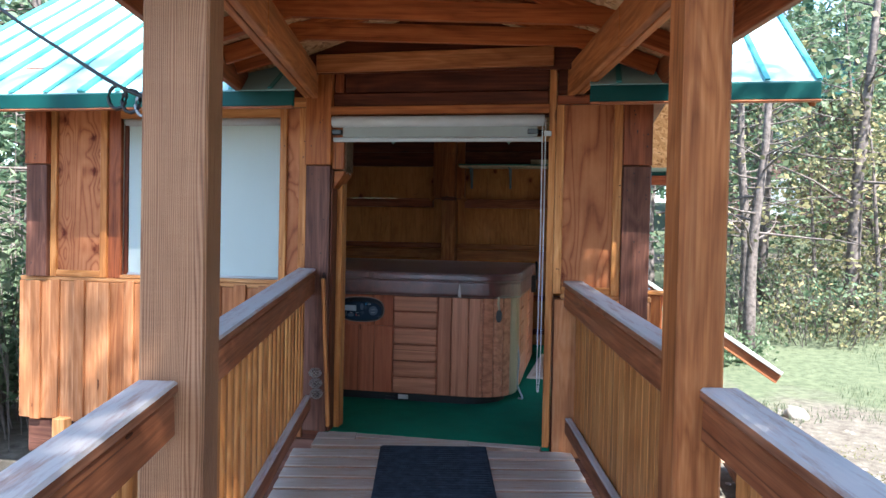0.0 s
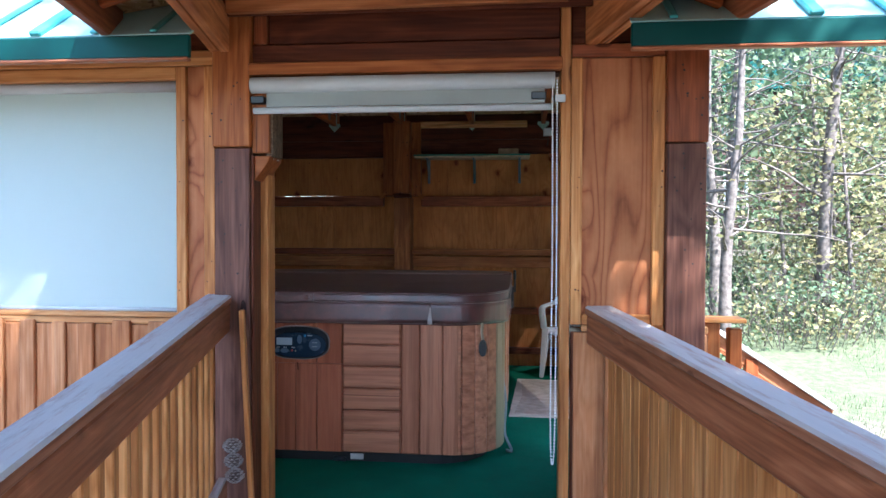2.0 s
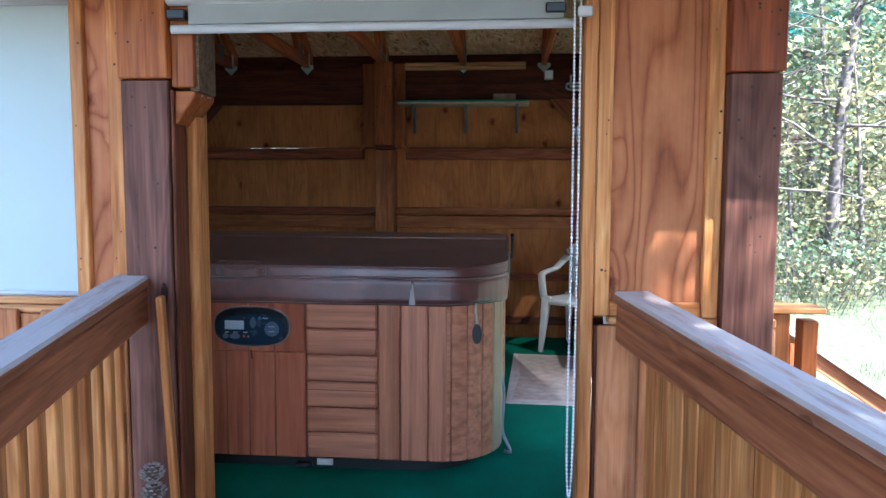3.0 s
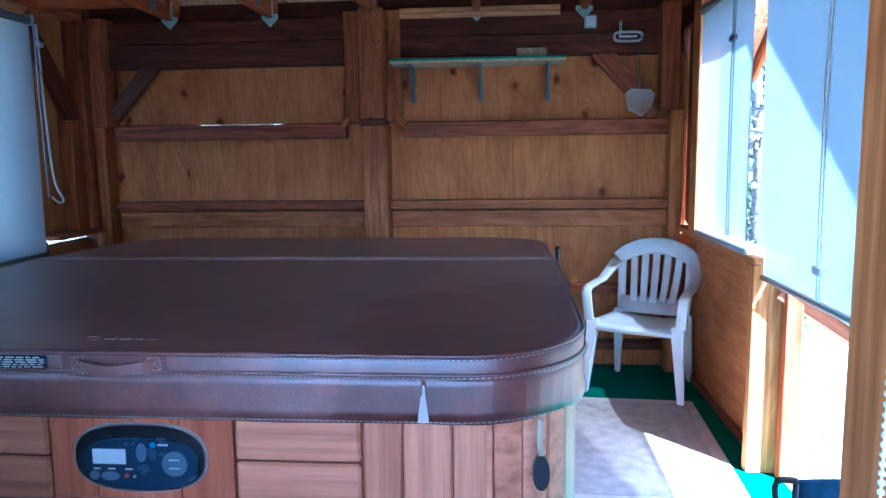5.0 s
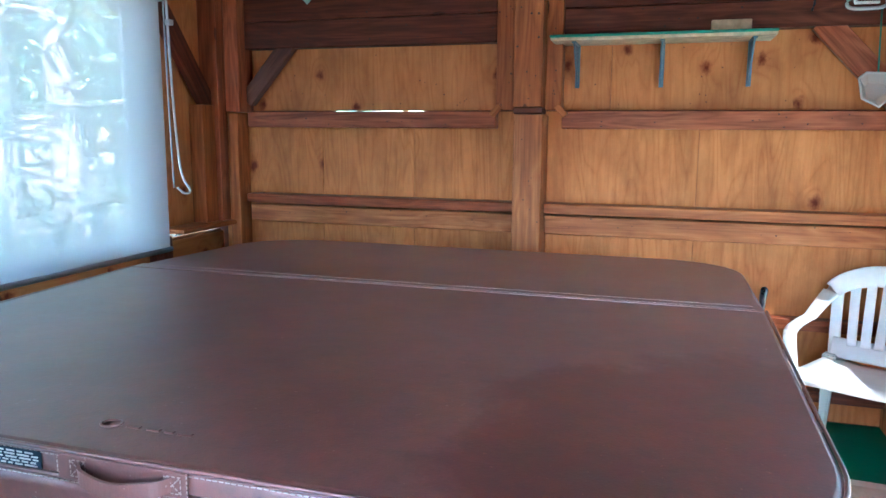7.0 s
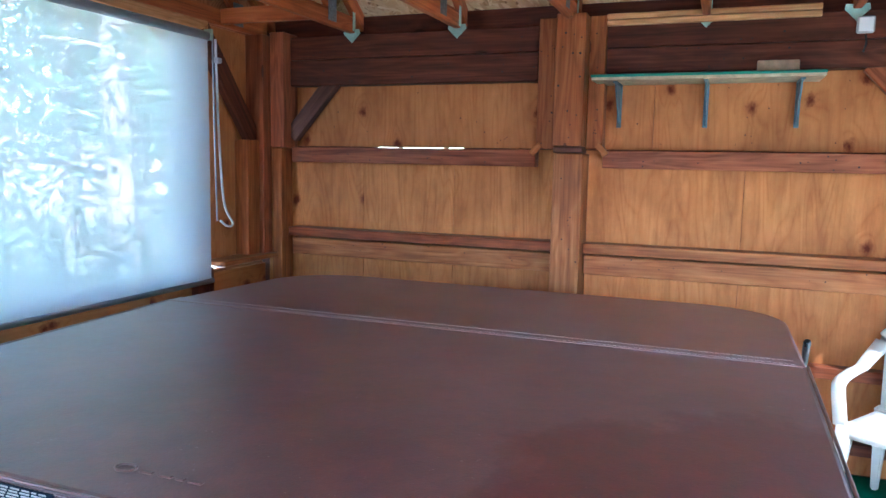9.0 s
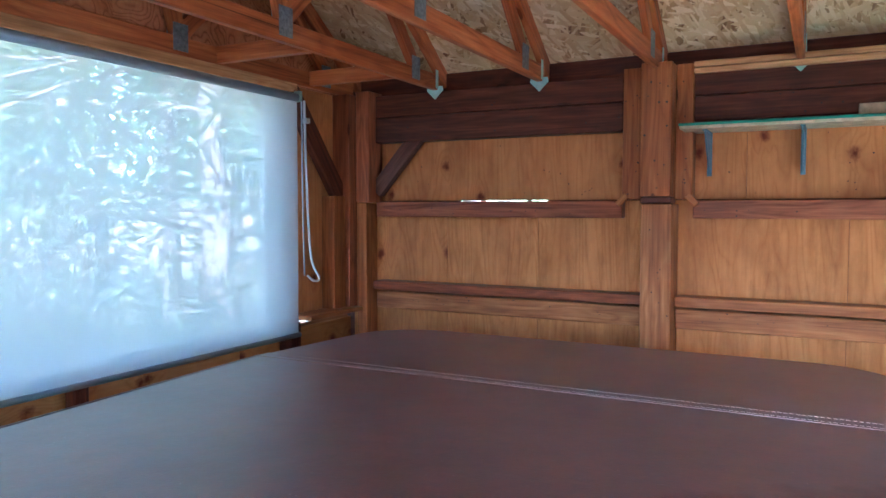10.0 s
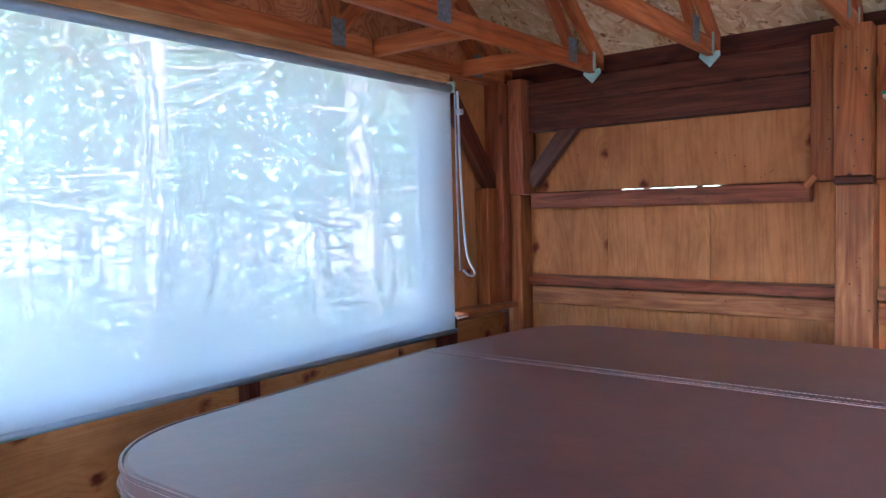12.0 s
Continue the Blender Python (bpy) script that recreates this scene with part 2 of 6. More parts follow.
def osb_mat():
    m, nt, b = mat_base("strand_board", 0.75, 0, 0.3)
    tc = nt.nodes.new("ShaderNodeTexCoord")

    def strand(rot, sc, off):
        mp = nt.nodes.new("ShaderNodeMapping")
        mp.vector_type = 'TEXTURE'
        mp.inputs["Rotation"].default_value = (0, 0, rot)
        mp.inputs["Location"].default_value = (off, off * 0.7, 0)
        mp.inputs["Scale"].default_value = tuple(1.0 / q for q in sc)
        nt.links.new(tc.outputs["Object"], mp.inputs[0])
        warp = nt.nodes.new("ShaderNodeTexNoise")
        warp.inputs["Scale"].default_value = 0.9
        nt.links.new(mp.outputs[0], warp.inputs["Vector"])
        mx = nt.nodes.new("ShaderNodeVectorMath")
        mx.operation = 'MULTIPLY_ADD'
        mx.inputs[1].default_value = (0.35, 0.35, 0.35)
        nt.links.new(warp.outputs["Color"], mx.inputs[0])
        nt.links.new(mp.outputs[0], mx.inputs[2])
        v = node(nt, "ShaderNodeTexVoronoi", Scale=1.0)
        nt.links.new(mx.outputs[0], v.inputs["Vector"])
        return v
    vs_ = [strand(0.2, (11, 42, 20), 0), strand(0.95, (12, 48, 20), 3), strand(1.9, (11, 40, 20), 7), strand(2.75, (13, 52, 20), 11)]
    pal = [((0.24, 0.11, 0.045), (0.58, 0.35, 0.16), (0.84, 0.63, 0.38)), ((0.17, 0.07, 0.03), (0.52, 0.29, 0.13), (0.76, 0.54, 0.31))]
    layers = [ramp(nt, v.outputs["Color"], (0.12, pal[i % 2][0]), (0.5, pal[i % 2][1]), (0.88, pal[i % 2][2])) for i, v in enumerate(vs_)]
    col = layers[0]
    for i in (1, 2, 3):
        col = mixc(nt, 'MIX', math2(nt, 'GREATER_THAN', vs_[i].outputs["Color"], 0.56), col, layers[i])
    big = tex(nt, tc.outputs["Object"], 1.1, 4)
    col = mixc(nt, 'MULTIPLY', 0.6, col, ramp(nt, big, (0.3, (0.7, 0.58, 0.46)), (0.65, (1.05, 1.03, 1.0))))
    nt.links.new(col, b.inputs["Base Color"])
    bump(nt, b, math2(nt, 'ADD', vs_[0].outputs["Distance"], vs_[1].outputs["Distance"]), 0.35, 0.003)
    return m


OSB = osb_mat()


def split_face():
    """Rough split end of a timber: short staggered chips along the grain (own x)."""
    m, nt, b = mat_base("rough_split_face", 0.85, 0, 0.15)
    tc = nt.nodes.new("ShaderNodeTexCoord")
    br_ = nt.nodes.new("ShaderNodeTexBrick")
    br_.offset, br_.squash = 0.5, 1.0
    for k, v in (("Scale", 1.0), ("Mortar Size", 0.0006), ("Mortar Smooth", 0.6), ("Brick Width", 0.010), ("Row Height", 0.0046)):
        br_.inputs[k].default_value = v
    warp = nt.nodes.new("ShaderNodeTexNoise")
    warp.inputs["Scale"].default_value = 60.0
    nt.links.new(tc.outputs["Object"], warp.inputs["Vector"])
    ma = nt.nodes.new("ShaderNodeVectorMath")
    ma.operation = 'MULTIPLY_ADD'
    ma.inputs[1].default_value = (0.004, 0.002, 0.0)
    nt.links.new(warp.outputs["Color"], ma.inputs[0])
    nt.links.new(tc.outputs["Object"], ma.inputs[2])
    nt.links.new(ma.outputs[0], br_.inputs["Vector"])
    br_.inputs["Color1"].default_value = (0.16, 0.10, 0.065, 1)
    br_.inputs["Color2"].default_value = (0.26, 0.19, 0.13, 1)
    br_.inputs["Mortar"].default_value = (0.02, 0.012, 0.009, 1)
    n = tex(nt, tc.outputs["Object"], 45.0, 4)
    nt.links.new(mixc(nt, 'MULTIPLY', 0.7, br_.outputs["Color"], ramp(nt, n, (0.3, (0.45, 0.45, 0.45)), (0.7, (1.2, 1.2, 1.2)))), b.inputs["Base Color"])
    bump(nt, b, math2(nt, 'SUBTRACT', n, br_.outputs["Fac"]), 0.8, 0.002)
    return m


SPLIT = split_face()


def plain(name, col, rough=0.5, metal=0.0, var=0.12, scale=9.0, relief=0.0, fine=120.0, spec=0.5):
    m, nt, b = mat_base(name, rough, metal, spec)
    n = tex(nt, coords(nt, (1, 1, 1)), scale, 5, 0.6)
    lo = tuple(c * (1 - var * 1.6) for c in col)
    hi = tuple(min(1, c * (1 + var)) for c in col)
    nt.links.new(ramp(nt, n, (0.3, lo), (0.7, hi)), b.inputs["Base Color"])
    nt.links.new(math2(nt, 'ADD', math2(nt, 'MULTIPLY', n, 0.2), rough - 0.1), b.inputs["Roughness"])
    if relief:
        bump(nt, b, tex(nt, coords(nt, (1, 1, 1)), fine, 3, 0.6), relief, 0.003)
    return m


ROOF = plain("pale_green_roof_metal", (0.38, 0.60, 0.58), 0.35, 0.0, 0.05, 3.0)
# darker than the sheet: the shade of the ribs' side faces, put into colour
RIBM = plain("shaded_teal_roof_rib", (0.07, 0.34, 0.33), 0.35, 0.0, 0.08, 3.0)
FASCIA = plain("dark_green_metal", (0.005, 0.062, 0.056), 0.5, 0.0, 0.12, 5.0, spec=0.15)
CARPET = plain("green_outdoor_carpet", (0.009, 0.16, 0.095), 0.95, 0, 0.12, 5.0, 1.0, 260.0, 0.15)
MATBLUE = plain("charcoal_ribbed_mat", (0.030, 0.043, 0.062), 0.95, 0, 0.3, 20.0, 0.8, 300.0, 0.15)
RUGM = plain("cream_woven_rug", (0.5, 0.43, 0.37), 0.95, 0, 0.15, 16.0, 0.8, 320.0, 0.1)
RUGB = plain("cream_rug_binding", (0.6, 0.54, 0.48), 0.9, 0, 0.1, 16.0, 0.4, 200.0, 0.1)
WHITEP = plain("white_moulded_plastic", (0.82, 0.83, 0.83), 0.4, 0, 0.07, 6.0, 0.05)
WHITE = plain("white_painted_metal", (0.5, 0.52, 0.53), 0.4, 0, 0.05)
BLINDC = plain("grey_blind_cloth", (0.30, 0.325, 0.31), 0.7, 0, 0.06, 5.0, 0.2)
GREYBAR = plain("grey_aluminium_bar", (0.32, 0.36, 0.4), 0.4, 0.3, 0.08)
STEEL = plain("galvanised_plate", (0.42, 0.43, 0.43), 0.5, 0.6, 0.25, 40.0)
DARKPLATE = plain("truss_plate", (0.20, 0.20, 0.21), 0.55, 0.4, 0.3, 60.0, 0.8, 150.0)
MINT = plain("pale_green_hanger", (0.42, 0.58, 0.5), 0.5, 0.2, 0.15, 20.0)
BLUEBR = plain("blue_grey_bracket", (0.13, 0.22, 0.27), 0.45, 0.3, 0.15, 20.0)
FRAMEW = plain("pale_primed_frame", (0.74, 0.72, 0.67), 0.6, 0, 0.08, 6.0, 0.15)
SHELFW = plain("raw_shelf_board", (0.56, 0.42, 0.26), 0.7, 0, 0.2, 20.0, 0.3)
SHELFG = plain("green_painted_edge", (0.03, 0.22, 0.15), 0.55, 0, 0.2, 20.0)
BLACK = plain("black_plastic", (0.012, 0.014, 0.018), 0.3, 0, 0.2)
PANELB = plain("dark_blue_panel_plastic", (0.018, 0.035, 0.06), 0.25, 0, 0.15)
BUTTON = plain("grey_blue_button", (0.09, 0.13, 0.18), 0.4, 0, 0.1)
LCD = plain("pale_lcd", (0.5, 0.56, 0.6), 0.15, 0, 0.05)
RIM = plain("grey_panel_rim", (0.26, 0.2, 0.18), 0.4, 0, 0.1)
RED = plain("red_lamp_cap", (0.5, 0.04, 0.03), 0.4)
BLUEDOT = plain("blue_emblem", (0.03, 0.25, 0.45), 0.4)
BASEK = plain("black_tub_base", (0.01, 0.011, 0.012), 0.6, 0, 0.3)
TUBW = wood("tub_panel_redwood", (0.40, 0.148, 0.082), (0.48, 0.197, 0.112), (0.55, 0.245, 0.145), 0.40, relief=0.12, knots=0.0, wear=0.15, spread=0.2, figure=0.2)
TUBC = wood("tub_corner_redwood", (0.33, 0.085, 0.040), (0.41, 0.125, 0.064), (0.48, 0.165, 0.088), 0.38, relief=0.12, knots=0.0, wear=0.12, spread=0.2, figure=0.2)
TAN = plain("tan_tub_corner", (0.36, 0.27, 0.17), 0.5, 0, 0.08)
CORD = plain("white_cord", (0.75, 0.76, 0.76), 0.6, 0, 0.04)
CABLE = plain("black_cable", (0.015, 0.016, 0.018), 0.5)
CONE = plain("pine_cone_scales", (0.16, 0.12, 0.10), 0.8, 0, 0.4, 30.0)
CONET = plain("pale_cone_tips", (0.45, 0.4, 0.36), 0.8, 0, 0.3, 30.0)
STITCH = plain("pale_stitching", (0.40, 0.33, 0.30), 0.7)
TAGM = plain("pale_label", (0.6, 0.58, 0.56), 0.5)
INK = plain("dark_ink", (0.03, 0.03, 0.03), 0.7)
NAIL = plain("dull_nail_heads", (0.05, 0.035, 0.03), 0.5, 0.6)
SCREWM = plain("bright_screw", (0.5, 0.5, 0.5), 0.35, 0.9)
NAVY = plain("dark_blue_canvas", (0.012, 0.04, 0.07), 0.85, 0, 0.2, 30.0, 0.6, 400.0, 0.2)
SIDING = plain("brown_house_siding", (0.125, 0.066, 0.056), 0.7, 0, 0.2, 3.0)
STONE = plain("pale_stone", (0.32, 0.29, 0.26), 0.8, 0, 0.2, 12.0, 0.4)
CONC = plain("pale_concrete", (0.38, 0.37, 0.355), 0.85, 0, 0.12, 4.0, 0.4)


def leather():
    m, nt, b = mat_base("brown_marine_vinyl", 0.38, 0, 0.5)
    b.inputs["Coat Weight"].default_value = 1.0
    b.inputs["Coat IOR"].default_value = 1.62
    b.inputs["Coat Roughness"].default_value = 0.46
    b.inputs["Sheen Weight"].default_value = 0.02
    b.inputs["Sheen Roughness"].default_value = 0.45
    b.inputs["Sheen Tint"].default_value = (0.85, 0.85, 0.9, 1)
    n = tex(nt, coords(nt, (1, 1, 1), False), 2.6, 6, 0.62)
    col = ramp(nt, n, (0.3, (0.082, 0.015, 0.009)), (0.52, (0.135, 0.028, 0.018)), (0.75, (0.18, 0.045, 0.030)))
    mot = tex(nt, coords(nt, (1, 1, 1), False), 16.0, 6, 0.7)
    col = mixc(nt, 'MULTIPLY', 0.8, col, ramp(nt, mot, (0.32, (0.42, 0.38, 0.37)), (0.62, (1.3, 1.3, 1.3))))
    spk = tex(nt, coords(nt, (1, 1, 1), False), 75.0, 2, 0.5)
    col = mixc(nt, 'MIX', ramp(nt, spk, (0.735, (0, 0, 0)), (0.76, (0.5, 0.5, 0.5))), col, (0.4, 0.32, 0.29))
    # dried water mark on the lid
    tc = nt.nodes.new("ShaderNodeTexCoord")
    sep = nt.nodes.new("ShaderNodeSeparateXYZ")
    nt.links.new(tc.outputs["Object"], sep.inputs[0])
    wob = math2(nt, 'MULTIPLY', math2(nt, 'SUBTRACT', tex(nt, tc.outputs["Object"], 2.6, 7, 0.62), 0.5), 2.2)
    dx = math2(nt, 'DIVIDE', math2(nt, 'ADD', sep.outputs[0], 0.36), 0.56)
    dy = math2(nt, 'DIVIDE', math2(nt, 'SUBTRACT', sep.outputs[1], 5.62), 0.53)
    r = math2(nt, 'ADD', math2(nt, 'ADD', math2(nt, 'MULTIPLY', dx, dx), math2(nt, 'MULTIPLY', dy, dy)), wob)
    wet = ramp(nt, r, (0.72, (1, 1, 1)), (0.93, (0.35, 0.35, 0.35)), (1.12, (0, 0, 0)))
    col = mixc(nt, 'MULTIPLY', math2(nt, 'MULTIPLY', wet, 1.0), col, (0.72, 0.36, 0.27))
    dust = tex(nt, tc.outputs["Object"], 1.3, 5, 0.6)
    dustm = ramp(nt, dust, (0.35, (0, 0, 0)), (0.7, (1, 1, 1)))
    dustm = math2(nt, 'MULTIPLY', math2(nt, 'ADD', math2(nt, 'MULTIPLY', dustm, 0.18), 0.09), math2(nt, 'SUBTRACT', 1.0, wet))
    col = mixc(nt, 'MIX', dustm, col, (0.24, 0.165, 0.15))
    nt.links.new(col, b.inputs["Base Color"])
    nt.links.new(math2(nt, 'SUBTRACT', math2(nt, 'ADD', math2(nt, 'MULTIPLY', mot, 0.25), 0.34), math2(nt, 'MULTIPLY', wet, -0.05)), b.inputs["Roughness"])
    gr = tex(nt, coords(nt, (1, 1, 1), False), 160, 2)
    wr = tex(nt, coords(nt, (1, 1, 1), False), 9, 4)
    bump(nt, b, math2(nt, 'ADD', math2(nt, 'MULTIPLY', gr, 0.25), wr), 0.4, 0.008)
    return m


VINYL = leather()


def fabric(name, col, see, trans):
    """Solar screen cloth: part holes, part translucent weave."""
    m = bpy.data.materials.new(name)
    m.use_nodes = True
    nt = m.node_tree
    nt.nodes.remove(nt.nodes["Principled BSDF"])
    out = nt.nodes["Material Output"]
    d, t, h = (nt.nodes.new("ShaderNodeBsdf" + k) for k in ("Diffuse", "Translucent", "Transparent"))
    n = tex(nt, coords(nt, (1, 1, 1)), 1.2, 4)
    c = ramp(nt, n, (0.2, tuple(x * 0.93 for x in col)), (0.8, col))
    nt.links.new(c, d.inputs[0])
    nt.links.new(c, t.inputs[0])
    a, s = nt.nodes.new("ShaderNodeMixShader"), nt.nodes.new("ShaderNodeMixShader")
    a.inputs[0].default_value = trans
    s.inputs[0].default_value = see
    nt.links.new(d.outputs[0], a.inputs[1])
    nt.links.new(t.outputs[0], a.inputs[2])
    nt.links.new(a.outputs[0], s.inputs[1])
    nt.links.new(h.outputs[0], s.inputs[2])
    nt.links.new(s.outputs[0], out.inputs[0])
    return m


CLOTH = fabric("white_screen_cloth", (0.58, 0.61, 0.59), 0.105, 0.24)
# same white cloth, its colour darkened to hold down the sun on it
CLOTH_R = fabric("sun_dimmed_screen_cloth", (0.30, 0.37, 0.40), 0.03, 0.20)
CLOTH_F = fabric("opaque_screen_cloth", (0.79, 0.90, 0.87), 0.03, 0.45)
NETM = fabric("white_net_mesh", (0.8, 0.8, 0.78), 0.35, 0.4)


def leafmat(name, c1, c2, c3):
    m, nt, b = mat_base(name, 0.55, 0, 0.3)
    gi = nt.nodes.new("ShaderNodeNewGeometry")
    nt.links.new(ramp(nt, gi.outputs["Random Per Island"], (0.0, c1), (0.5, c2), (1.0, c3)), b.inputs["Base Color"])
    b.inputs["Transmission Weight"].default_value = 0.0
    b.inputs["Subsurface Weight"].default_value = 0.0
    tr = nt.nodes.new("ShaderNodeBsdfTranslucent")
    mx = nt.nodes.new("ShaderNodeMixShader")
    mx.inputs[0].default_value = 0.48
    nt.links.new(ramp(nt, gi.outputs["Random Per Island"], (0.0, c1), (0.5, c2), (1.0, c3)), tr.inputs[0])
    nt.links.new(b.outputs[0], mx.inputs[1])
    nt.links.new(tr.outputs[0], mx.inputs[2])
    nt.links.new(mx.outputs[0], nt.nodes["Material Output"].inputs[0])
    return m


LEAF = leafmat("green_leaves", (0.06, 0.10, 0.055), (0.13, 0.19, 0.105), (0.27, 0.32, 0.20))
LEAFY = leafmat("yellowing_leaves", (0.10, 0.12, 0.06), (0.24, 0.23, 0.11), (0.42, 0.35, 0.19))
NEEDLE = leafmat("pine_needles", (0.06, 0.12, 0.075), (0.12, 0.2, 0.12), (0.22, 0.29, 0.18))
GRASSM = leafmat("lawn_blades", (0.07, 0.10, 0.055), (0.12, 0.155, 0.09), (0.24, 0.24, 0.16))
MOSS = leafmat("yellow_green_moss", (0.10, 0.12, 0.03), (0.17, 0.19, 0.05), (0.26, 0.27, 0.10))
BARK = plain("grey_bark", (0.15, 0.125, 0.115), 0.9, 0, 0.4, 14.0, 1.0, 40.0, 0.2)


def ground_mat():
    m, nt, b = mat_base("ground_earth_and_grass", 0.95, 0, 0.2)
    tc = nt.nodes.new("ShaderNodeTexCoord")
    o = tc.outputs["Object"]
    n1 = tex(nt, o, 0.55, 5, 0.6)
    n2 = tex(nt, o, 9.0, 5, 0.65)
    n3 = tex(nt, o, 60.0, 3, 0.7)
    dirt = ramp(nt, n2, (0.3, (0.095, 0.08, 0.065)), (0.7, (0.21, 0.185, 0.155)))
    dirt = mixc(nt, 'MULTIPLY', 0.5, dirt, ramp(nt, n3, (0.3, (0.5, 0.48, 0.45)), (0.7, (1.2, 1.2, 1.2))))
    gr = ramp(nt, n2, (0.3, (0.06, 0.078, 0.045)), (0.7, (0.145, 0.16, 0.095)))
    sep = nt.nodes.new("ShaderNodeSeparateXYZ")
    nt.links.new(o, sep.inputs[0])
    far = math2(nt, 'MULTIPLY', math2(nt, 'SUBTRACT', sep.outputs[1], 9.0), 0.12)
    right = math2(nt, 'MULTIPLY', math2(nt, 'SUBTRACT', sep.outputs[0], 2.6), 0.09)
    fac = math2(nt, 'ADD', math2(nt, 'ADD', n1, far), right)
    lane = math2(nt, 'SUBTRACT', 1.0, math2(nt, 'MULTIPLY', math2(nt, 'ABSOLUTE', math2(nt, 'SUBTRACT', sep.outputs[1], 23.6)), 0.9), True)
    fac = math2(nt, 'SUBTRACT', fac, math2(nt, 'MULTIPLY', lane, 5.0))
    col = mixc(nt, 'MIX', ramp(nt, fac, (0.5, (0, 0, 0)), (0.72, (1, 1, 1))), dirt, gr)
    nt.links.new(col, b.inputs["Base Color"])
    bump(nt, b, math2(nt, 'ADD', n2, n3), 0.6, 0.03)
    return m


GROUND = ground_mat()

# ---- builders ----
ROWCACHE = {}


def finish(name, me, parent=None, m=None, label=""):
    ob = new(name, me)
    if parent is not None:
        ob.parent = parent
    if m is not None:
        ob.matrix_basis = m
    if label:
        ob["label"] = label
    return ob


def part(name, bm, material, parent=None, label="", m=None, smooth=False):
    """Links a bmesh as one mesh object under a thing or a part."""
    me = bpy.data.meshes.new(name)
    bm.to_mesh(me)
    bm.free()
    me.materials.append(material)
    if smooth:
        for p in me.polygons:
            p.use_smooth = True
    return finish(name, me, parent, m, label)


def empty(name, label="", category="", group="", kind="", m=None):
    ob = new(name)
    ob.empty_display_size = 0.1
    if m is not None:
        ob.matrix_basis = m
    return tagged(ob, label, category, group, kind)


def box_mesh(L, w, t, material, bev):
    key = (round(L, 3), round(w, 3), round(t, 3), material.name, round(bev, 4))
    if key not in ROWCACHE:
        bm = bmesh.new()
        bmesh.ops.create_cube(bm, size=1.0)
        bmesh.ops.scale(bm, vec=(L, w, t), verts=bm.verts)
        if bev > 0:
            bmesh.ops.bevel(bm, geom=bm.edges[:], offset=min(bev, 0.35 * min(L, w, t)), segments=1, affect='EDGES')
        me = bpy.data.meshes.new("board")
        bm.to_mesh(me)
        bm.free()
        me.materials.append(material)
        ROWCACHE[key] = me
    return ROWCACHE[key]


def board(name, p0, p1, w, t, material, parent=None, label="", face=(0, 0, 1), bev=0.004):
    """A sawn board from p0 to p1 (middle line), w wide, t thick; face: the way its broad side looks."""
    p0, p1 = Vector(p0), Vector(p1)
    x = (p1 - p0).normalized()
    z = Vector(face)
    z = (z - x * z.dot(x)).normalized()
    y = z.cross(x)
    rot = Matrix((x, y, z)).transposed().to_4x4()
    return finish(name, box_mesh((p1 - p0).length, w, t, material, bev), parent, Matrix.Translation((p0 + p1) / 2) @ rot, label)


def bx(name, x0, x1, y0, y1, z0, z1, material, parent=None, label="", grain=None, bev=0.004):
    """A board given by its extents; the grain runs along its longest side unless told."""
    d = (x1 - x0, y1 - y0, z1 - z0)
    c = Vector(((x0 + x1) / 2, (y0 + y1) / 2, (z0 + z1) / 2))
    g = grain or "xyz"[max(range(3), key=lambda i: d[i])]
    if g == "x":
        rot, dims = Matrix.Identity(4), d
    elif g == "y":
        rot, dims = Matrix(((0, -1, 0), (1, 0, 0), (0, 0, 1))).to_4x4(), (d[1], d[0], d[2])
    else:
        rot, dims = Matrix(((0, 0, -1), (0, 1, 0), (1, 0, 0))).to_4x4(), (d[2], d[1], d[0])
    return finish(name, box_mesh(*dims, material, bev), parent, Matrix.Translation(c) @ rot, label)


def tube(bm, pts, r, seg=8, taper=None, close=True):
    """A round tube along points, into bm."""
    pts = [Vector(p) for p in pts]
    rings = []
    up = Vector((0.013, 0.021, 1))
    for i, p in enumerate(pts):
        d = (pts[min(i + 1, len(pts) - 1)] - pts[max(i - 1, 0)]).normalized()
        a = d.cross(up if abs(d.z) < 0.95 else Vector((1, 0, 0.01))).normalized()
        b = d.cross(a)
        rr = r if taper is None else r * (1 + (taper - 1) * i / (len(pts) - 1))
        rings.append([bm.verts.new(p + rr * (math.cos(2 * math.pi * k / seg) * a + math.sin(2 * math.pi * k / seg) * b)) for k in range(seg)])
    for u, v in zip(rings, rings[1:]):
        for k in range(seg):
            bm.faces.new((u[k], u[(k + 1) % seg], v[(k + 1) % seg], v[k]))
    if close:
        bm.faces.new(rings[0][::-1])
        bm.faces.new(rings[-1])
    return bm


def tube_part(name, pts, r, material, parent=None, label="", seg=8, taper=None):
    bm = tube(bmesh.new(), pts, r, seg, taper)
    bmesh.ops.recalc_face_normals(bm, faces=bm.faces)
    return part(name, bm, material, parent, label, smooth=True)


def bez(points, n=12):
    """A smooth run through points."""
    P = [Vector(p) for p in points]
    out = []
    for i in range(len(P) - 1):
        a, b, c, d = P[max(i - 1, 0)], P[i], P[i + 1], P[min(i + 2, len(P) - 1)]
        for k in range(n):
            u = k / n
            out.append(0.5 * ((2 * b) + (c - a) * u + (2 * a - 5 * b + 4 * c - d) * u * u + (3 * b - a - 3 * c + d) * u ** 3))
    return out + [P[-1]]


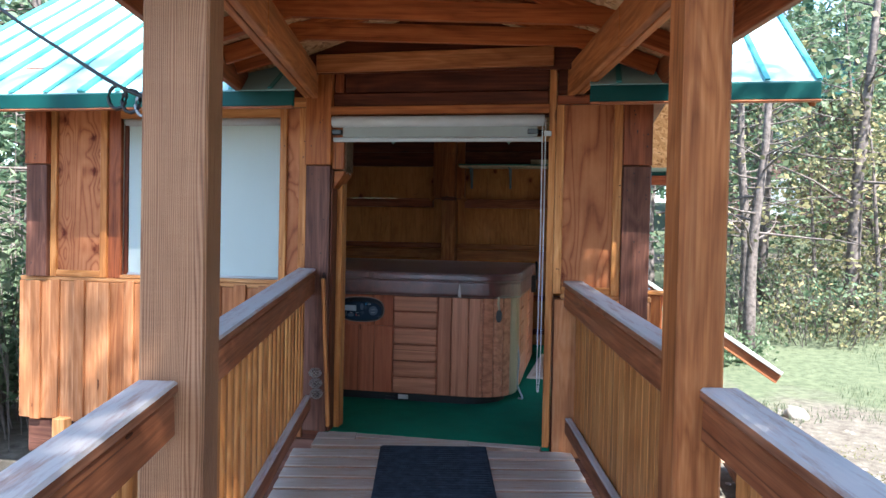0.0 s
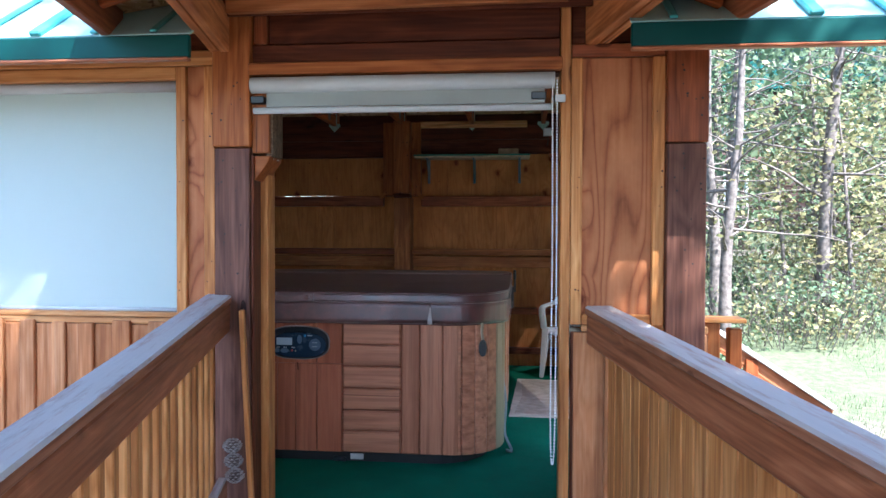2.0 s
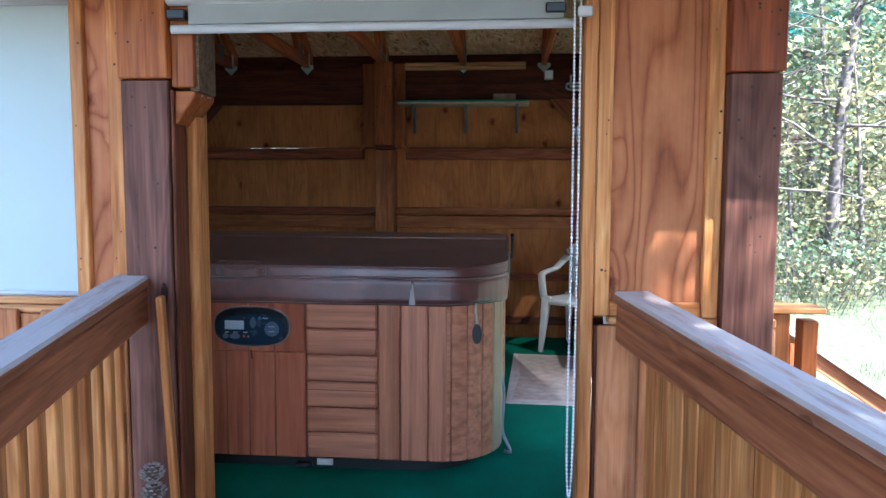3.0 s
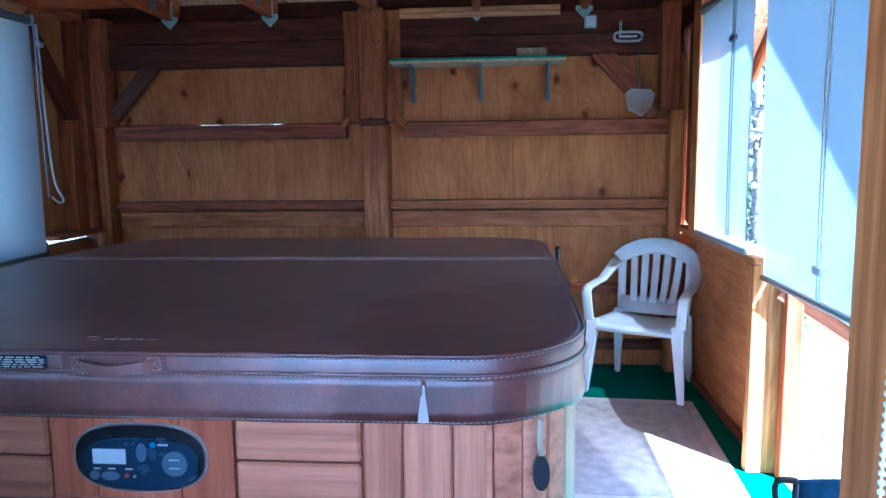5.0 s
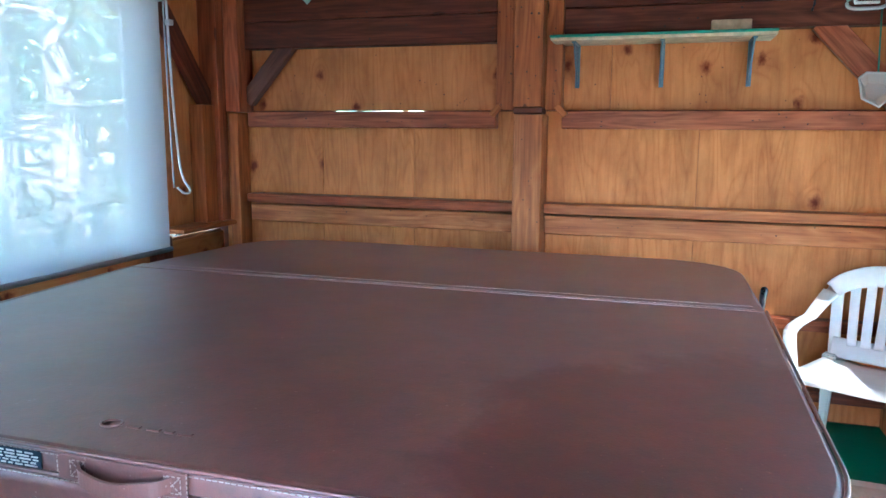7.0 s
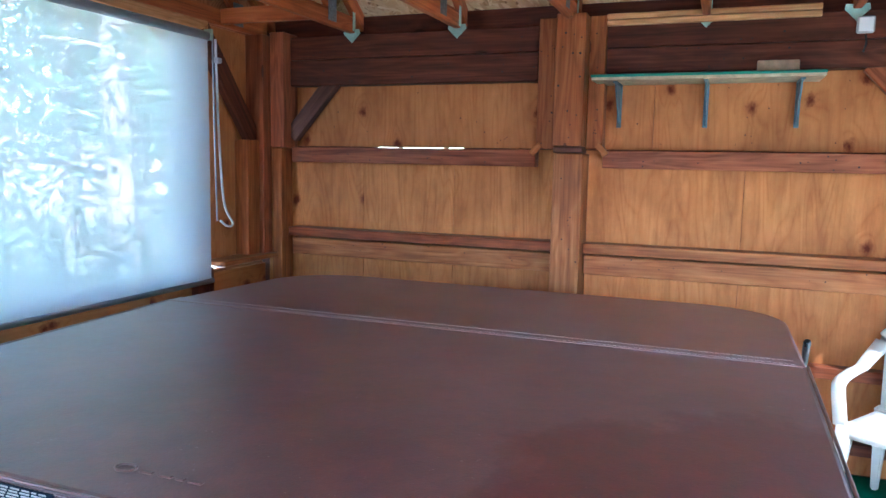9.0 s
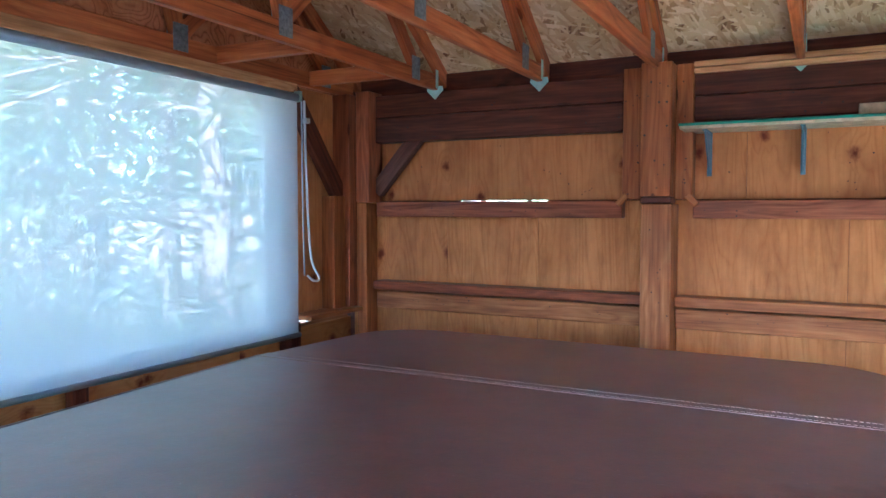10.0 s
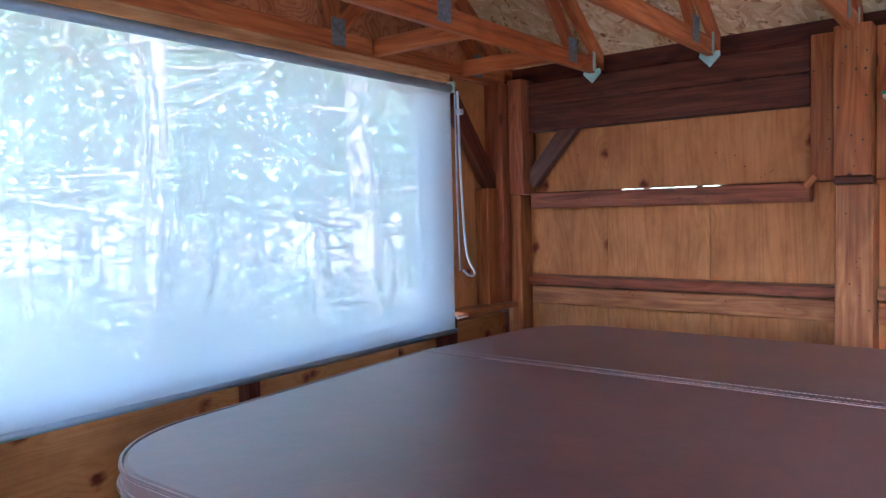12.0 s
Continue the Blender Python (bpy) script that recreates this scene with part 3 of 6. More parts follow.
def rounded(x0, x1, y0, y1, r, n=8):
    """A rounded rectangle's outline, anticlockwise from the bottom right."""
    out = []
    for cx, cy, a0 in ((x1 - r, y0 + r, -90), (x1 - r, y1 - r, 0), (x0 + r, y1 - r, 90), (x0 + r, y0 + r, 180)):
        for k in range(n + 1):
            a = radians(a0 + 90 * k / n)
            out.append((cx + r * math.cos(a), cy + r * math.sin(a)))
    return out


def loft(bm, loops, cap=(True, True)):
    rows = [[bm.verts.new(p) for p in lp] for lp in loops]
    for u, v in zip(rows, rows[1:]):
        for k in range(len(u)):
            bm.faces.new((u[k], u[(k + 1) % len(u)], v[(k + 1) % len(u)], v[k]))
    if cap[0]:
        bm.faces.new(rows[0][::-1])
    if cap[1]:
        bm.faces.new(rows[-1])
    return bm


# ramp frame: l across (to the right going in), s back from the door, z up
RD = Vector((-0.2064, 0.9784, 0))
RL = Vector((0.9784, 0.2064, 0))
RO = Vector((-0.605, 4.45, 0))


def rp(l, s, z):
    return RO + RL * l - RD * s + Vector((0, 0, z))


RAMP = Matrix((RL, RD, Vector((0, 0, 1)))).transposed().to_4x4()
SLOPE = 0.07

# ---- ground ----
GZ = -0.75
bm = bmesh.new()
N = 60
vs = {}
for i in range(N + 1):
    for j in range(N + 1):
        u, v = (i / N - 0.5) * 2, (j / N - 0.5) * 2
        x, y = math.copysign(abs(u) ** 2.2, u) * 400, 6 + math.copysign(abs(v) ** 2.2, v) * 400
        d = math.hypot(x + 1, y - 6)
        h = 0.05 * noise.noise((x * 0.4, y * 0.4, 0)) + max(0, d - 7.5) * 0.13 * (1 if d < 40 else 40 / d)
        near = max(0.0, 1 - math.hypot(x - 0.9, y + 0.8) / 4.0)
        vs[i, j] = bm.verts.new((x, y, GZ + h + 0.22 * near))
for i in range(N):
    for j in range(N):
        bm.faces.new((vs[i, j], vs[i + 1, j], vs[i + 1, j + 1], vs[i, j + 1]))
tagged(part("ground", bm, GROUND, smooth=True), "pale dry earth with patches of grass and moss", "ground", kind="structure")

# ---- floor of the bath house ----
floor = empty("floor", "green outdoor carpet over the bath house floor", "floor", kind="structure")
bx("carpet", -3.30, 0.80, 4.46, 8.46, -0.03, 0.0, CARPET, floor, bev=0.003)
bx("subfloor", -3.34, 0.80, 4.47, 8.46, -0.06, -0.031, W_DARK, floor)
foundation = empty("foundation", "weathered timber posts and beams under the bath house", "foundation", kind="structure")
bx("rim_beam", -3.36, 0.6, 4.44, 4.54, -0.28, -0.062, W_POST, foundation)
bx("rim_beam", -3.36, 0.6, 8.3, 8.4, -0.28, -0.062, W_POST, foundation)
bx("rim_beam", -3.36, -3.24, 4.545, 8.295, -0.28, -0.062, W_POST, foundation)
bx("rim_beam", 0.62, 0.74, 4.545, 8.295, -0.28, -0.062, W_POST, foundation)
for x in (-3.28, -1.6, 0.5):
    for y in (4.52, 6.4, 8.3):
        bx("post", x - 0.07, x + 0.07, y - 0.07, y + 0.07, GZ - 0.3, -0.281, W_POST, foundation)
bx("block", -3.12, -3.03, 4.36, 4.438, -0.25, -0.03, W_PINE, foundation, "raw pale wood block")
bx("cross_beam", -3.2, -1.0, 4.6, 4.7, -0.5, -0.3, W_POST, foundation)

# ---- front wall ----
YF = 4.45
wf = empty("wall_front", "stained wood front wall with panels, battens and a wide doorway", "wall", kind="structure")


def board_batten(x0, x1, z0, z1, y, parent, seed):
    rnd = random.Random(seed)
    x, i = x0, 0
    while x < x1 - 0.03:
        w = min(rnd.uniform(0.12, 0.19), x1 - x)
        bx("plank", x + 0.002, x + w - 0.002, y - 0.02, y, z0 + rnd.uniform(-0.012, 0.0), z1, W_SKIRT, parent, grain="z")
        if x > x0:
            bw = rnd.uniform(0.055, 0.085)
            bx("batten", x - bw / 2, x + bw / 2, y - 0.042, y - 0.0205, z0 + rnd.uniform(-0.01, 0.01), z1 + rnd.uniform(0.0, 0.02), W_SKIRT, parent, grain="z")
        x += w
        i += 1


board_batten(-3.428, -1.43, -0.045, 0.865, YF - 0.002, wf, 3)
board_batten(0.10, 0.64, -0.045, 0.865, YF - 0.002, wf, 5)
bx("ledger", -3.428, -1.43, YF - 0.012, YF + 0.05, 0.867, 0.893, W_PINE, wf)
bx("ledger", 0.134, 0.64, YF - 0.012, YF + 0.05, 0.867, 0.893, W_PINE, wf)
bx("sheathing", -3.34, -1.30, YF + 0.001, YF + 0.02, -0.06, 0.864, W_DARK, wf)
bx("sheathing", 0.09, 0.6, YF + 0.001, YF + 0.02, -0.06, 0.864, W_DARK, wf)
# corner and door posts: dark below, orange above
for x0, x1 in ((-3.358, -3.205), (-1.422, -1.266), (0.464, 0.618)):
    bottom = 0.895 if x0 < -3 else (0.0 if x0 < 0 else -0.05)
    y0 = YF - 0.05 if x0 < -3 or x0 > 0 else YF - 0.03
    if x0 > 0:
        bx("post", x0, x1, y0, YF + 0.10, bottom, 1.63, W_POST, wf)
        bx("post", x0 - 0.002, x1 + 0.004, y0 - 0.012, YF + 0.10, 1.634, 2.06, W_RED, wf)
    else:
        bx("post", x0, x1, y0, YF + 0.14, bottom, 1.63, W_POST, wf)
        bx("post", x0 - 0.004, x1 + 0.004, y0 - 0.012, YF + 0.14, 1.634, 2.26, W_RED if x0 < -3 else W_ORANGE, wf)
# panel fields: plywood with trim
for x0, x1 in ((-3.16, -2.84), (-1.555, -1.475), (0.134, 0.413)):
    bx("panel", x0, x1, YF + 0.004, YF + 0.018, 0.93, 1.985, PLY_OUT, wf, grain="z", bev=0.001)
for x0, x1 in ((-3.204, -3.16), (-2.84, -2.79), (-1.60, -1.555), (-1.475, -1.424), (0.088, 0.134), (0.413, 0.463)):
    bx("trim", x0, x1, YF - 0.018, YF + 0.012, 0.895, 1.985, W_LIGHT, wf)
for x0, x1 in ((-3.16, -2.84), (0.135, 0.412)):
    bx("trim", x0, x1, YF - 0.014, YF + 0.003, 0.895, 0.94, W_LIGHT, wf)
bx("trim", -2.79, -2.70, YF + 0.0, YF + 0.03, 0.895, 1.985, W_RED, wf)
bx("trim", -3.2, -1.426, YF - 0.02, YF + 0.02, 1.987, 2.05, W_LIGHT, wf)
bx("window_head", -2.70, -1.60, YF - 0.012, YF + 0.03, 1.93, 1.985, W_LIGHT, wf)
bx("trim", 0.088, 0.46, YF - 0.018, YF + 0.012, 1.987, 2.04, W_RED, wf)
# door frame
bx("jamb", 0.046, 0.086, YF - 0.02, YF + 0.12, 0.0, 2.26, W_LIGHT, wf)
bx("jamb", -1.264, -1.226, YF + 0.09, YF + 0.18, 0.0, 1.60, W_LIGHT, wf)
bx("filler", -1.264, -1.252, YF - 0.02, YF + 0.07, 0.0, 1.60, W_DARK, wf)
bx("header_ledge", -1.266, 0.05, YF - 0.05, YF - 0.006, 1.935, 1.985, W_ORANGE, wf)
bx("header", -1.266, 0.042, YF - 0.002, YF + 0.10, 1.93, 2.07, W_DARK, wf)
bx("header", -1.19, 0.042, YF + 0.004, YF + 0.10, 2.075, 2.27, W_DARK, wf)
bx("cleat", -1.255, -1.20, YF - 0.006, YF + 0.1, 2.075, 2.27, W_RED, wf, grain="z")
bx("block", -1.262, -1.186, YF - 0.01, YF + 0.15, 1.609, 1.93, W_ORANGE, wf, grain="z")
for y in (4.495, 4.543, 4.56):
    tube_part("screw", [(-1.187, y, 1.588), (-1.1835, y, 1.588)], 0.0035, SCREWM, wf, "", 10)
bm = bmesh.new()
pts = [(-1.262, 1.598), (-1.185, 1.598), (-1.186, 1.580), (-1.250, 1.492), (-1.262, 1.492)]
loft(bm, [[(x, YF - 0.005, z) for x, z in pts], [(x, YF + 0.15, z) for x, z in pts]])
bmesh.ops.recalc_face_normals(bm, faces=bm.faces)
bmesh.ops.bevel(bm, geom=bm.edges[:], offset=0.004, segments=1, affect='EDGES')
br = part("bracket", bm, W_ORANGE, wf)
board("split_block", (-1.192, 4.525, 1.597), (-1.192, 4.525, 1.925), 0.134, 0.03, SPLIT, wf, "rough dark split-wood face", face=(1, 0, 0), bev=0.002)
bx("upper_board", -3.2, -1.425, YF + 0.03, YF + 0.06, 2.052, 2.3, W_DARK, wf)
bx("upper_board", 0.09, 0.76, YF + 0.03, YF + 0.06, 2.052, 2.3, W_DARK, wf)

# front window with its drawn screen
w1 = empty("window_1", "open front window covered by a drawn white screen", "window", kind="structure")
bx("window_sill", -2.70, -1.60, YF - 0.006, YF + 0.05, 0.896, 0.918, W_PINE, w1)
bx("window_frame", -2.70, -2.67, YF + 0.032, YF + 0.07, 0.92, 1.93, W_DARK, w1)


def grid_sheet(p, u, v, nu, nv, wave, seed):
    """A hanging cloth with faint folds: corner p, edges u and v."""
    p, u, v = Vector(p), Vector(u), Vector(v)
    n = u.cross(v).normalized()
    b = bmesh.new()
    g = [[b.verts.new(p + u * (i / nu) + v * (j / nv) + n * wave * (noise.noise((i * 6.0 / nu + seed, j * 0.8 / nv, seed)))) for j in range(nv + 1)] for i in range(nu + 1)]
    for i in range(nu):
        for j in range(nv):
            b.faces.new((g[i][j], g[i + 1][j], g[i + 1][j + 1], g[i][j + 1]))
    return b


def screen(name, p, u, v, cloth, label, group, barmat=GREYBAR, barr=0.014, wave=0.008, seed=1):
    ob = empty(name, label, "roller screen", group)
    part("cloth", grid_sheet(p, u, v, 24, 12, wave, seed), cloth, ob, smooth=True)
    p, u, v = Vector(p), Vector(u), Vector(v)
    tube_part("bottom_bar", [p - u * 0.004, p + u * 1.004], barr, barmat, ob, "grey metal hem bar", 10)
    tube_part("roller", [p + v, p + v + u], 0.024, barmat, ob, "grey roller tube", 12)
    return ob


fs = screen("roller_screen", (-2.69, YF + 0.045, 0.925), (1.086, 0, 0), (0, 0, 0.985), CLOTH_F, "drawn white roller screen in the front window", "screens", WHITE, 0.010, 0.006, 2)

# rolled-up door blind: roller, cloth band, hem bar, end caps
bl = empty("rolled_blind", "white roller blind rolled up under the door header", "roller blind", "screens")
tube_part("roller", [(-1.255, YF - 0.03, 1.893), (0.02, YF - 0.03, 1.893)], 0.034, WHITE, bl, "", 16)
bx("valance", -1.19, -0.02, YF - 0.036, YF - 0.028, 1.80, 1.865, BLINDC, bl, "grey blind cloth", bev=0.002)
tube_part("hem_bar", [(-1.245, YF - 0.032, 1.785), (0.012, YF - 0.032, 1.785)], 0.014, WHITE, bl, "", 12)
for x in (-1.225, -0.045):
    bx("end_cap", x - 0.03, x + 0.03, YF - 0.05, YF - 0.014, 1.815, 1.845, BLACK, bl, "black plastic clip")
loop = bez([(0.010, YF - 0.05, 1.9), (0.013, YF - 0.052, 1.2), (0.010, YF - 0.05, 0.5), (0.018, YF - 0.06, 0.33), (0.028, YF - 0.05, 0.5), (0.030, YF - 0.055, 1.2), (0.028, YF - 0.05, 1.9)], 10)
bm = tube(bmesh.new(), loop, 0.0016, 5)
for p, q in zip(loop, loop[1:]):
    n = max(1, int((q - p).length / 0.0105))
    for i in range(n):
        bmesh.ops.create_icosphere(bm, subdivisions=1, radius=0.0046, matrix=Matrix.Translation(p.lerp(q, i / n)))
part("bead_cord", bm, CORD, bl, "white beaded pull cord", smooth=True)
bx("cord_clip", 0.02, 0.062, YF - 0.062, YF - 0.04, 1.80, 1.83, WHITE, bl)

# ---- back wall ----
wb = empty("wall_back", "plywood back wall with exposed rails and a centre post", "wall", kind="structure")
YB = 8.47
for x0, x1 in ((-3.25, -2.55), (-2.55, -1.95), (-1.95, -1.3), (-1.3, -0.35), (-0.35, 0.80)):
    bx("panel", x0 + 0.001, x1 - 0.001, YB, YB + 0.015, 0.0, 1.627, PLY_IN, wb, grain="z", bev=0.001)
for x0, x1 in ((-3.25, -1.3), (-1.3, -0.82), (-0.82, 0.80)):
    bx("panel", x0 + 0.001, x1 - 0.001, YB - 0.004, YB + 0.012, 1.632, 2.03, PLY_UP, wb, grain="z", bev=0.001)
bx("outer_skin", -3.34, 0.80, YB + 0.017, YB + 0.04, -0.06, 1.627, W_DARK, wb)
bx("outer_skin", -3.34, 0.80, YB + 0.017, YB + 0.04, 1.632, 2.42, W_DARK, wb)
for x0, x1 in ((-3.34, -2.47), (-2.33, -2.30), (-2.03, -2.0), (-1.9, 0.80)):
    bx("gap_filler", x0, x1, YB + 0.018, YB + 0.039, 1.6272, 1.6318, W_DARK, wb)
for x0, x1 in ((-3.02, -1.44), (-1.07, 0.66)):
    bx("rail", x0, x1, 8.385, YB - 0.005, 1.53, 1.625, W_RED, wb)
for x0, x1 in ((-3.02, -1.316), (-1.15, 0.66)):
    bx("rail", x0, x1, 8.385, YB - 0.001, 0.945, 1.052, W_PORCH, wb, bev=0.006)
    bx("ledge", x0, x1, 8.345, YB - 0.001, 1.066, 1.120, W_RED if x0 < -2 else W_PORCH, wb)
bx("rail", -3.02, -1.316, 8.39, YB - 0.001, 0.50, 0.56, W_ORANGE, wb)
bx("rail", -1.15, 0.66, 8.39, YB - 0.001, 0.50, 0.56, W_RED, wb)
bx("rail", -1.15, 0.66, 8.40, YB - 0.001, 0.12, 0.18, W_DARK, wb)
bx("post", -1.312, -1.155, 8.268, YB - 0.001, 0.0, 1.605, W_PORCH, wb)
bx("post", -1.318, -1.162, 8.255, YB - 0.004, 1.645, 2.33, W_ORANGE, wb)
bx("spacer", -1.316, -1.16, 8.27, 8.4, 1.608, 1.642, W_DARK, wb)
bx("post_wing", -1.435, -1.32, 8.365, YB - 0.006, 1.63, 2.33, W_ORANGE, wb)
bx("post_wing", -1.16, -1.072, 8.365, YB - 0.006, 1.63, 2.33, W_ORANGE, wb)
bx("beam", -3.02, -1.437, 8.375, YB - 0.008, 2.0, 2.155, W_DARK, wb)
bx("beam", -3.02, -1.437, 8.378, YB - 0.008, 2.158, 2.295, W_DARK, wb)
bx("beam", -1.07, 0.7, 8.378, YB - 0.008, 2.03, 2.16, W_DARK, wb)
bx("beam", -1.07, 0.7, 8.375, YB - 0.008, 2.163, 2.295, W_DARK, wb)
bx("pale_batten", -1.07, -0.06, 8.34, 8.374, 2.272, 2.30, W_PINE, wb)
bx("pale_batten", -1.07, -0.06, 8.335, 8.374, 2.303, 2.332, W_PINE, wb)
board("brace", (-3.03, 8.41, 1.69), (-2.71, 8.41, 2.05), 0.095, 0.06, W_POST, wb, face=(0, -1, 0))
board("brace", (0.185, 8.41, 2.06), (0.555, 8.41, 1.66), 0.12, 0.05, W_RED, wb, face=(0, -1, 0))
for x, sd in ((-1.44, 1), (-1.068, -1)):
    board("gusset", (x - 0.02 * sd, 8.372, 1.60), (x + 0.03 * sd, 8.372, 1.655), 0.035, 0.03, W_ORANGE, wb, face=(0, -1, 0))
# corner posts
bx("corner_post", -3.12, -3.02, 8.30, 8.46, 1.62, 2.32, W_RED, wb)
bx("corner_post", -3.13, -3.06, 8.33, 8.46, 0.0, 1.615, W_ORANGE, wb)
bx("corner_post", 0.55, 0.66, 8.27, 8.40, 1.68, 2.32, W_RED, wb)
bx("corner_post", 0.625, 0.70, 8.31, 8.46, 0.0, 1.675, W_LIGHT, wb)

# ---- left wall ----
XL = -3.19
wl = empty("wall_left", "left wall with a wide screened window above a plywood base", "wall", kind="structure")
for y0, y1 in ((4.6, 5.4), (5.4, 6.36), (6.42, 7.4), (7.4, 8.46)):
    bx("panel", XL - 0.10, XL - 0.085, y0, y1, 0.0, 0.86, PLY_UP, wl, grain="y", bev=0.001)
bx("stud", XL - 0.085, XL - 0.01, 6.36, 6.42, 0.0, 0.85, W_DARK, wl)
bx("sill", XL - 0.10, XL - 0.05, 4.6, 7.76, 0.862, 0.932, FRAMEW, wl)
bx("ledge", XL - 0.06, XL + 0.10, 7.80, 8.34, 0.925, 0.952, W_ORANGE, wl)
bx("stud", XL - 0.08, XL + 0.02, 7.72, 7.80, 0.0, 0.92, W_DARK, wl)
bx("panel", XL - 0.085, XL - 0.07, 7.72, 8.46, 0.953, 2.3, PLY_UP, wl, grain="z", bev=0.001)
bx("stud", XL - 0.068, XL + 0.03, 8.12, 8.24, 0.953, 1.66, W_ORANGE, wl)
bx("stud", XL - 0.068, XL + 0.06, 8.24, 8.33, 0.953, 2.3, W_RED, wl)
board("brace", (XL - 0.02, 7.76, 2.26), (XL - 0.02, 8.24, 1.66), 0.11, 0.06, W_DARK, wl, face=(1, 0, 0))
bx("window_jamb", XL - 0.10, XL - 0.07, 7.60, 7.672, 0.934, 2.22, FRAMEW, wl)
bx("window_jamb", XL - 0.08, XL - 0.05, 7.675, 7.718, 0.934, 2.22, FRAMEW, wl)
bx("window_jamb", XL - 0.10, XL - 0.02, 4.6, 4.75, 0.93, 2.22, W_PINE, wl)
bx("window_head", XL - 0.10, XL - 0.04, 4.6, 7.76, 2.225, 2.30, W_PINE, wl)
bx("valance_board", XL - 0.02, XL + 0.01, 4.6, 7.80, 2.245, 2.30, W_PINE, wl)
bx("outer_skin", XL - 0.14, XL - 0.105, 4.6, 8.46, -0.06, 0.875, W_SKIRT, wl)
bx("outer_skin", XL - 0.14, XL - 0.105, 7.68, 8.5, 0.91, 2.4, W_SKIRT, wl)
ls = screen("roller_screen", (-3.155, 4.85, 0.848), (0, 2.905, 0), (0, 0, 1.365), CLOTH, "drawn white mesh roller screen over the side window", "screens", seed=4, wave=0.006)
bx("end_bracket", -3.18, -3.13, 7.758, 7.78, 2.19, 2.25, MINT, ls)
tube_part("pull_cord", bez([(-3.135, 7.80, 2.2), (-3.13, 7.81, 1.7), (-3.125, 7.84, 1.3), (-3.12, 7.91, 1.17), (-3.12, 7.86, 1.155), (-3.12, 7.80, 1.19)], 10), 0.007, CORD, ls, "white loop cord", 6)
tube_part("pull_cord", bez([(-3.14, 7.782, 2.2), (-3.14, 7.785, 1.7), (-3.135, 7.79, 1.19)], 10), 0.005, GREYBAR, ls, "", 6)
bx("cord_stop", -3.15, -3.11, 7.785, 7.825, 2.07, 2.10, WHITE, ls)

# ---- right wall with a screened side doorway ----
XR = 0.76
wr = empty("wall_right", "right wall with a low plywood base, screens and a side doorway", "wall", kind="structure")
bx("panel", XR, XR + 0.015, 6.86, 8.46, 0.0, 0.93, PLY_IN, wr, grain="y", bev=0.001)
bx("outer_skin", XR + 0.017, XR + 0.05, 6.80, 8.5, -0.06, 0.93, W_SKIRT, wr)
bx("jamb", XR - 0.10, XR + 0.05, 6.80, 6.855, 0.0, 0.93, W_LIGHT, wr)
bx("ledge", XR - 0.10, XR + 0.06, 6.80, 8.26, 0.932, 0.965, W_LIGHT, wr)
bx("stud", XR - 0.03, XR + 0.03, 8.15, 8.30, 0.966, 2.3, W_ORANGE, wr)
bx("stud", XR - 0.108, XR + 0.02, 7.80, 7.93, 0.966, 2.32, W_LIGHT, wr)
bx("panel", XR, XR + 0.015, 7.8, 8.46, 0.97, 2.3, PLY_IN, wr, grain="z", bev=0.001)
bx("base_strip", XR - 0.02, XR - 0.001, 6.86, 8.4, 0.0, 0.05, W_RED, wr)
bx("panel", 0.585, 0.612, 4.56, 5.3, 0.0, 2.3, PLY_IN, wr, grain="z", bev=0.001)
bx("head_beam", XR - 0.05, XR + 0.05, 5.3, 8.46, 2.18, 2.30, W_DARK, wr)
bx("head_beam", 0.55, 0.61, 4.56, 5.3, 2.305, 2.36, W_DARK, wr)
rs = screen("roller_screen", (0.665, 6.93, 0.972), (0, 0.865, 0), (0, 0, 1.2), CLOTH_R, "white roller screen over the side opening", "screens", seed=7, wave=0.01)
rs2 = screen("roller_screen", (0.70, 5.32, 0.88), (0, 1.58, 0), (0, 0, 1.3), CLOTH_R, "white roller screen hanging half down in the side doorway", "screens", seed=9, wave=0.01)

for y in (7.20, 7.165):
    tube_part("pull_cord", bez([(0.652, y, 2.15), (0.650, y - 0.004, 1.6), (0.652, y - 0.01, 1.02)], 6), 0.0035, GREYBAR, rs, "thin grey cord", 6)
bx("cord_stop", 0.64, 0.658, 7.14, 7.225, 1.925, 1.95, GREYBAR, rs)
for y in (6.19, 6.215):
    tube_part("pull_cord", bez([(0.683, y, 2.12), (0.680, y + 0.01, 1.5), (0.683, y, 0.90)], 6), 0.004, CORD, rs2, "thin white cord", 6)
bx("cord_stop", 0.668, 0.688, 6.17, 6.235, 0.99, 1.02, WHITE, rs2)

# ---- trusses and roof of the bath house ----
EY0, EY1, EZ, PITCH = 4.06, 9.17, 2.014, 0.69
RIDGE = (EY0 + EY1) / 2
RZ = EZ + PITCH * (RIDGE - EY0)
ROOFX0, ROOFX1 = -4.15, 1.385


def roof_z(y):
    return EZ + PITCH * (min(y, EY0 + EY1 - y) - EY0)


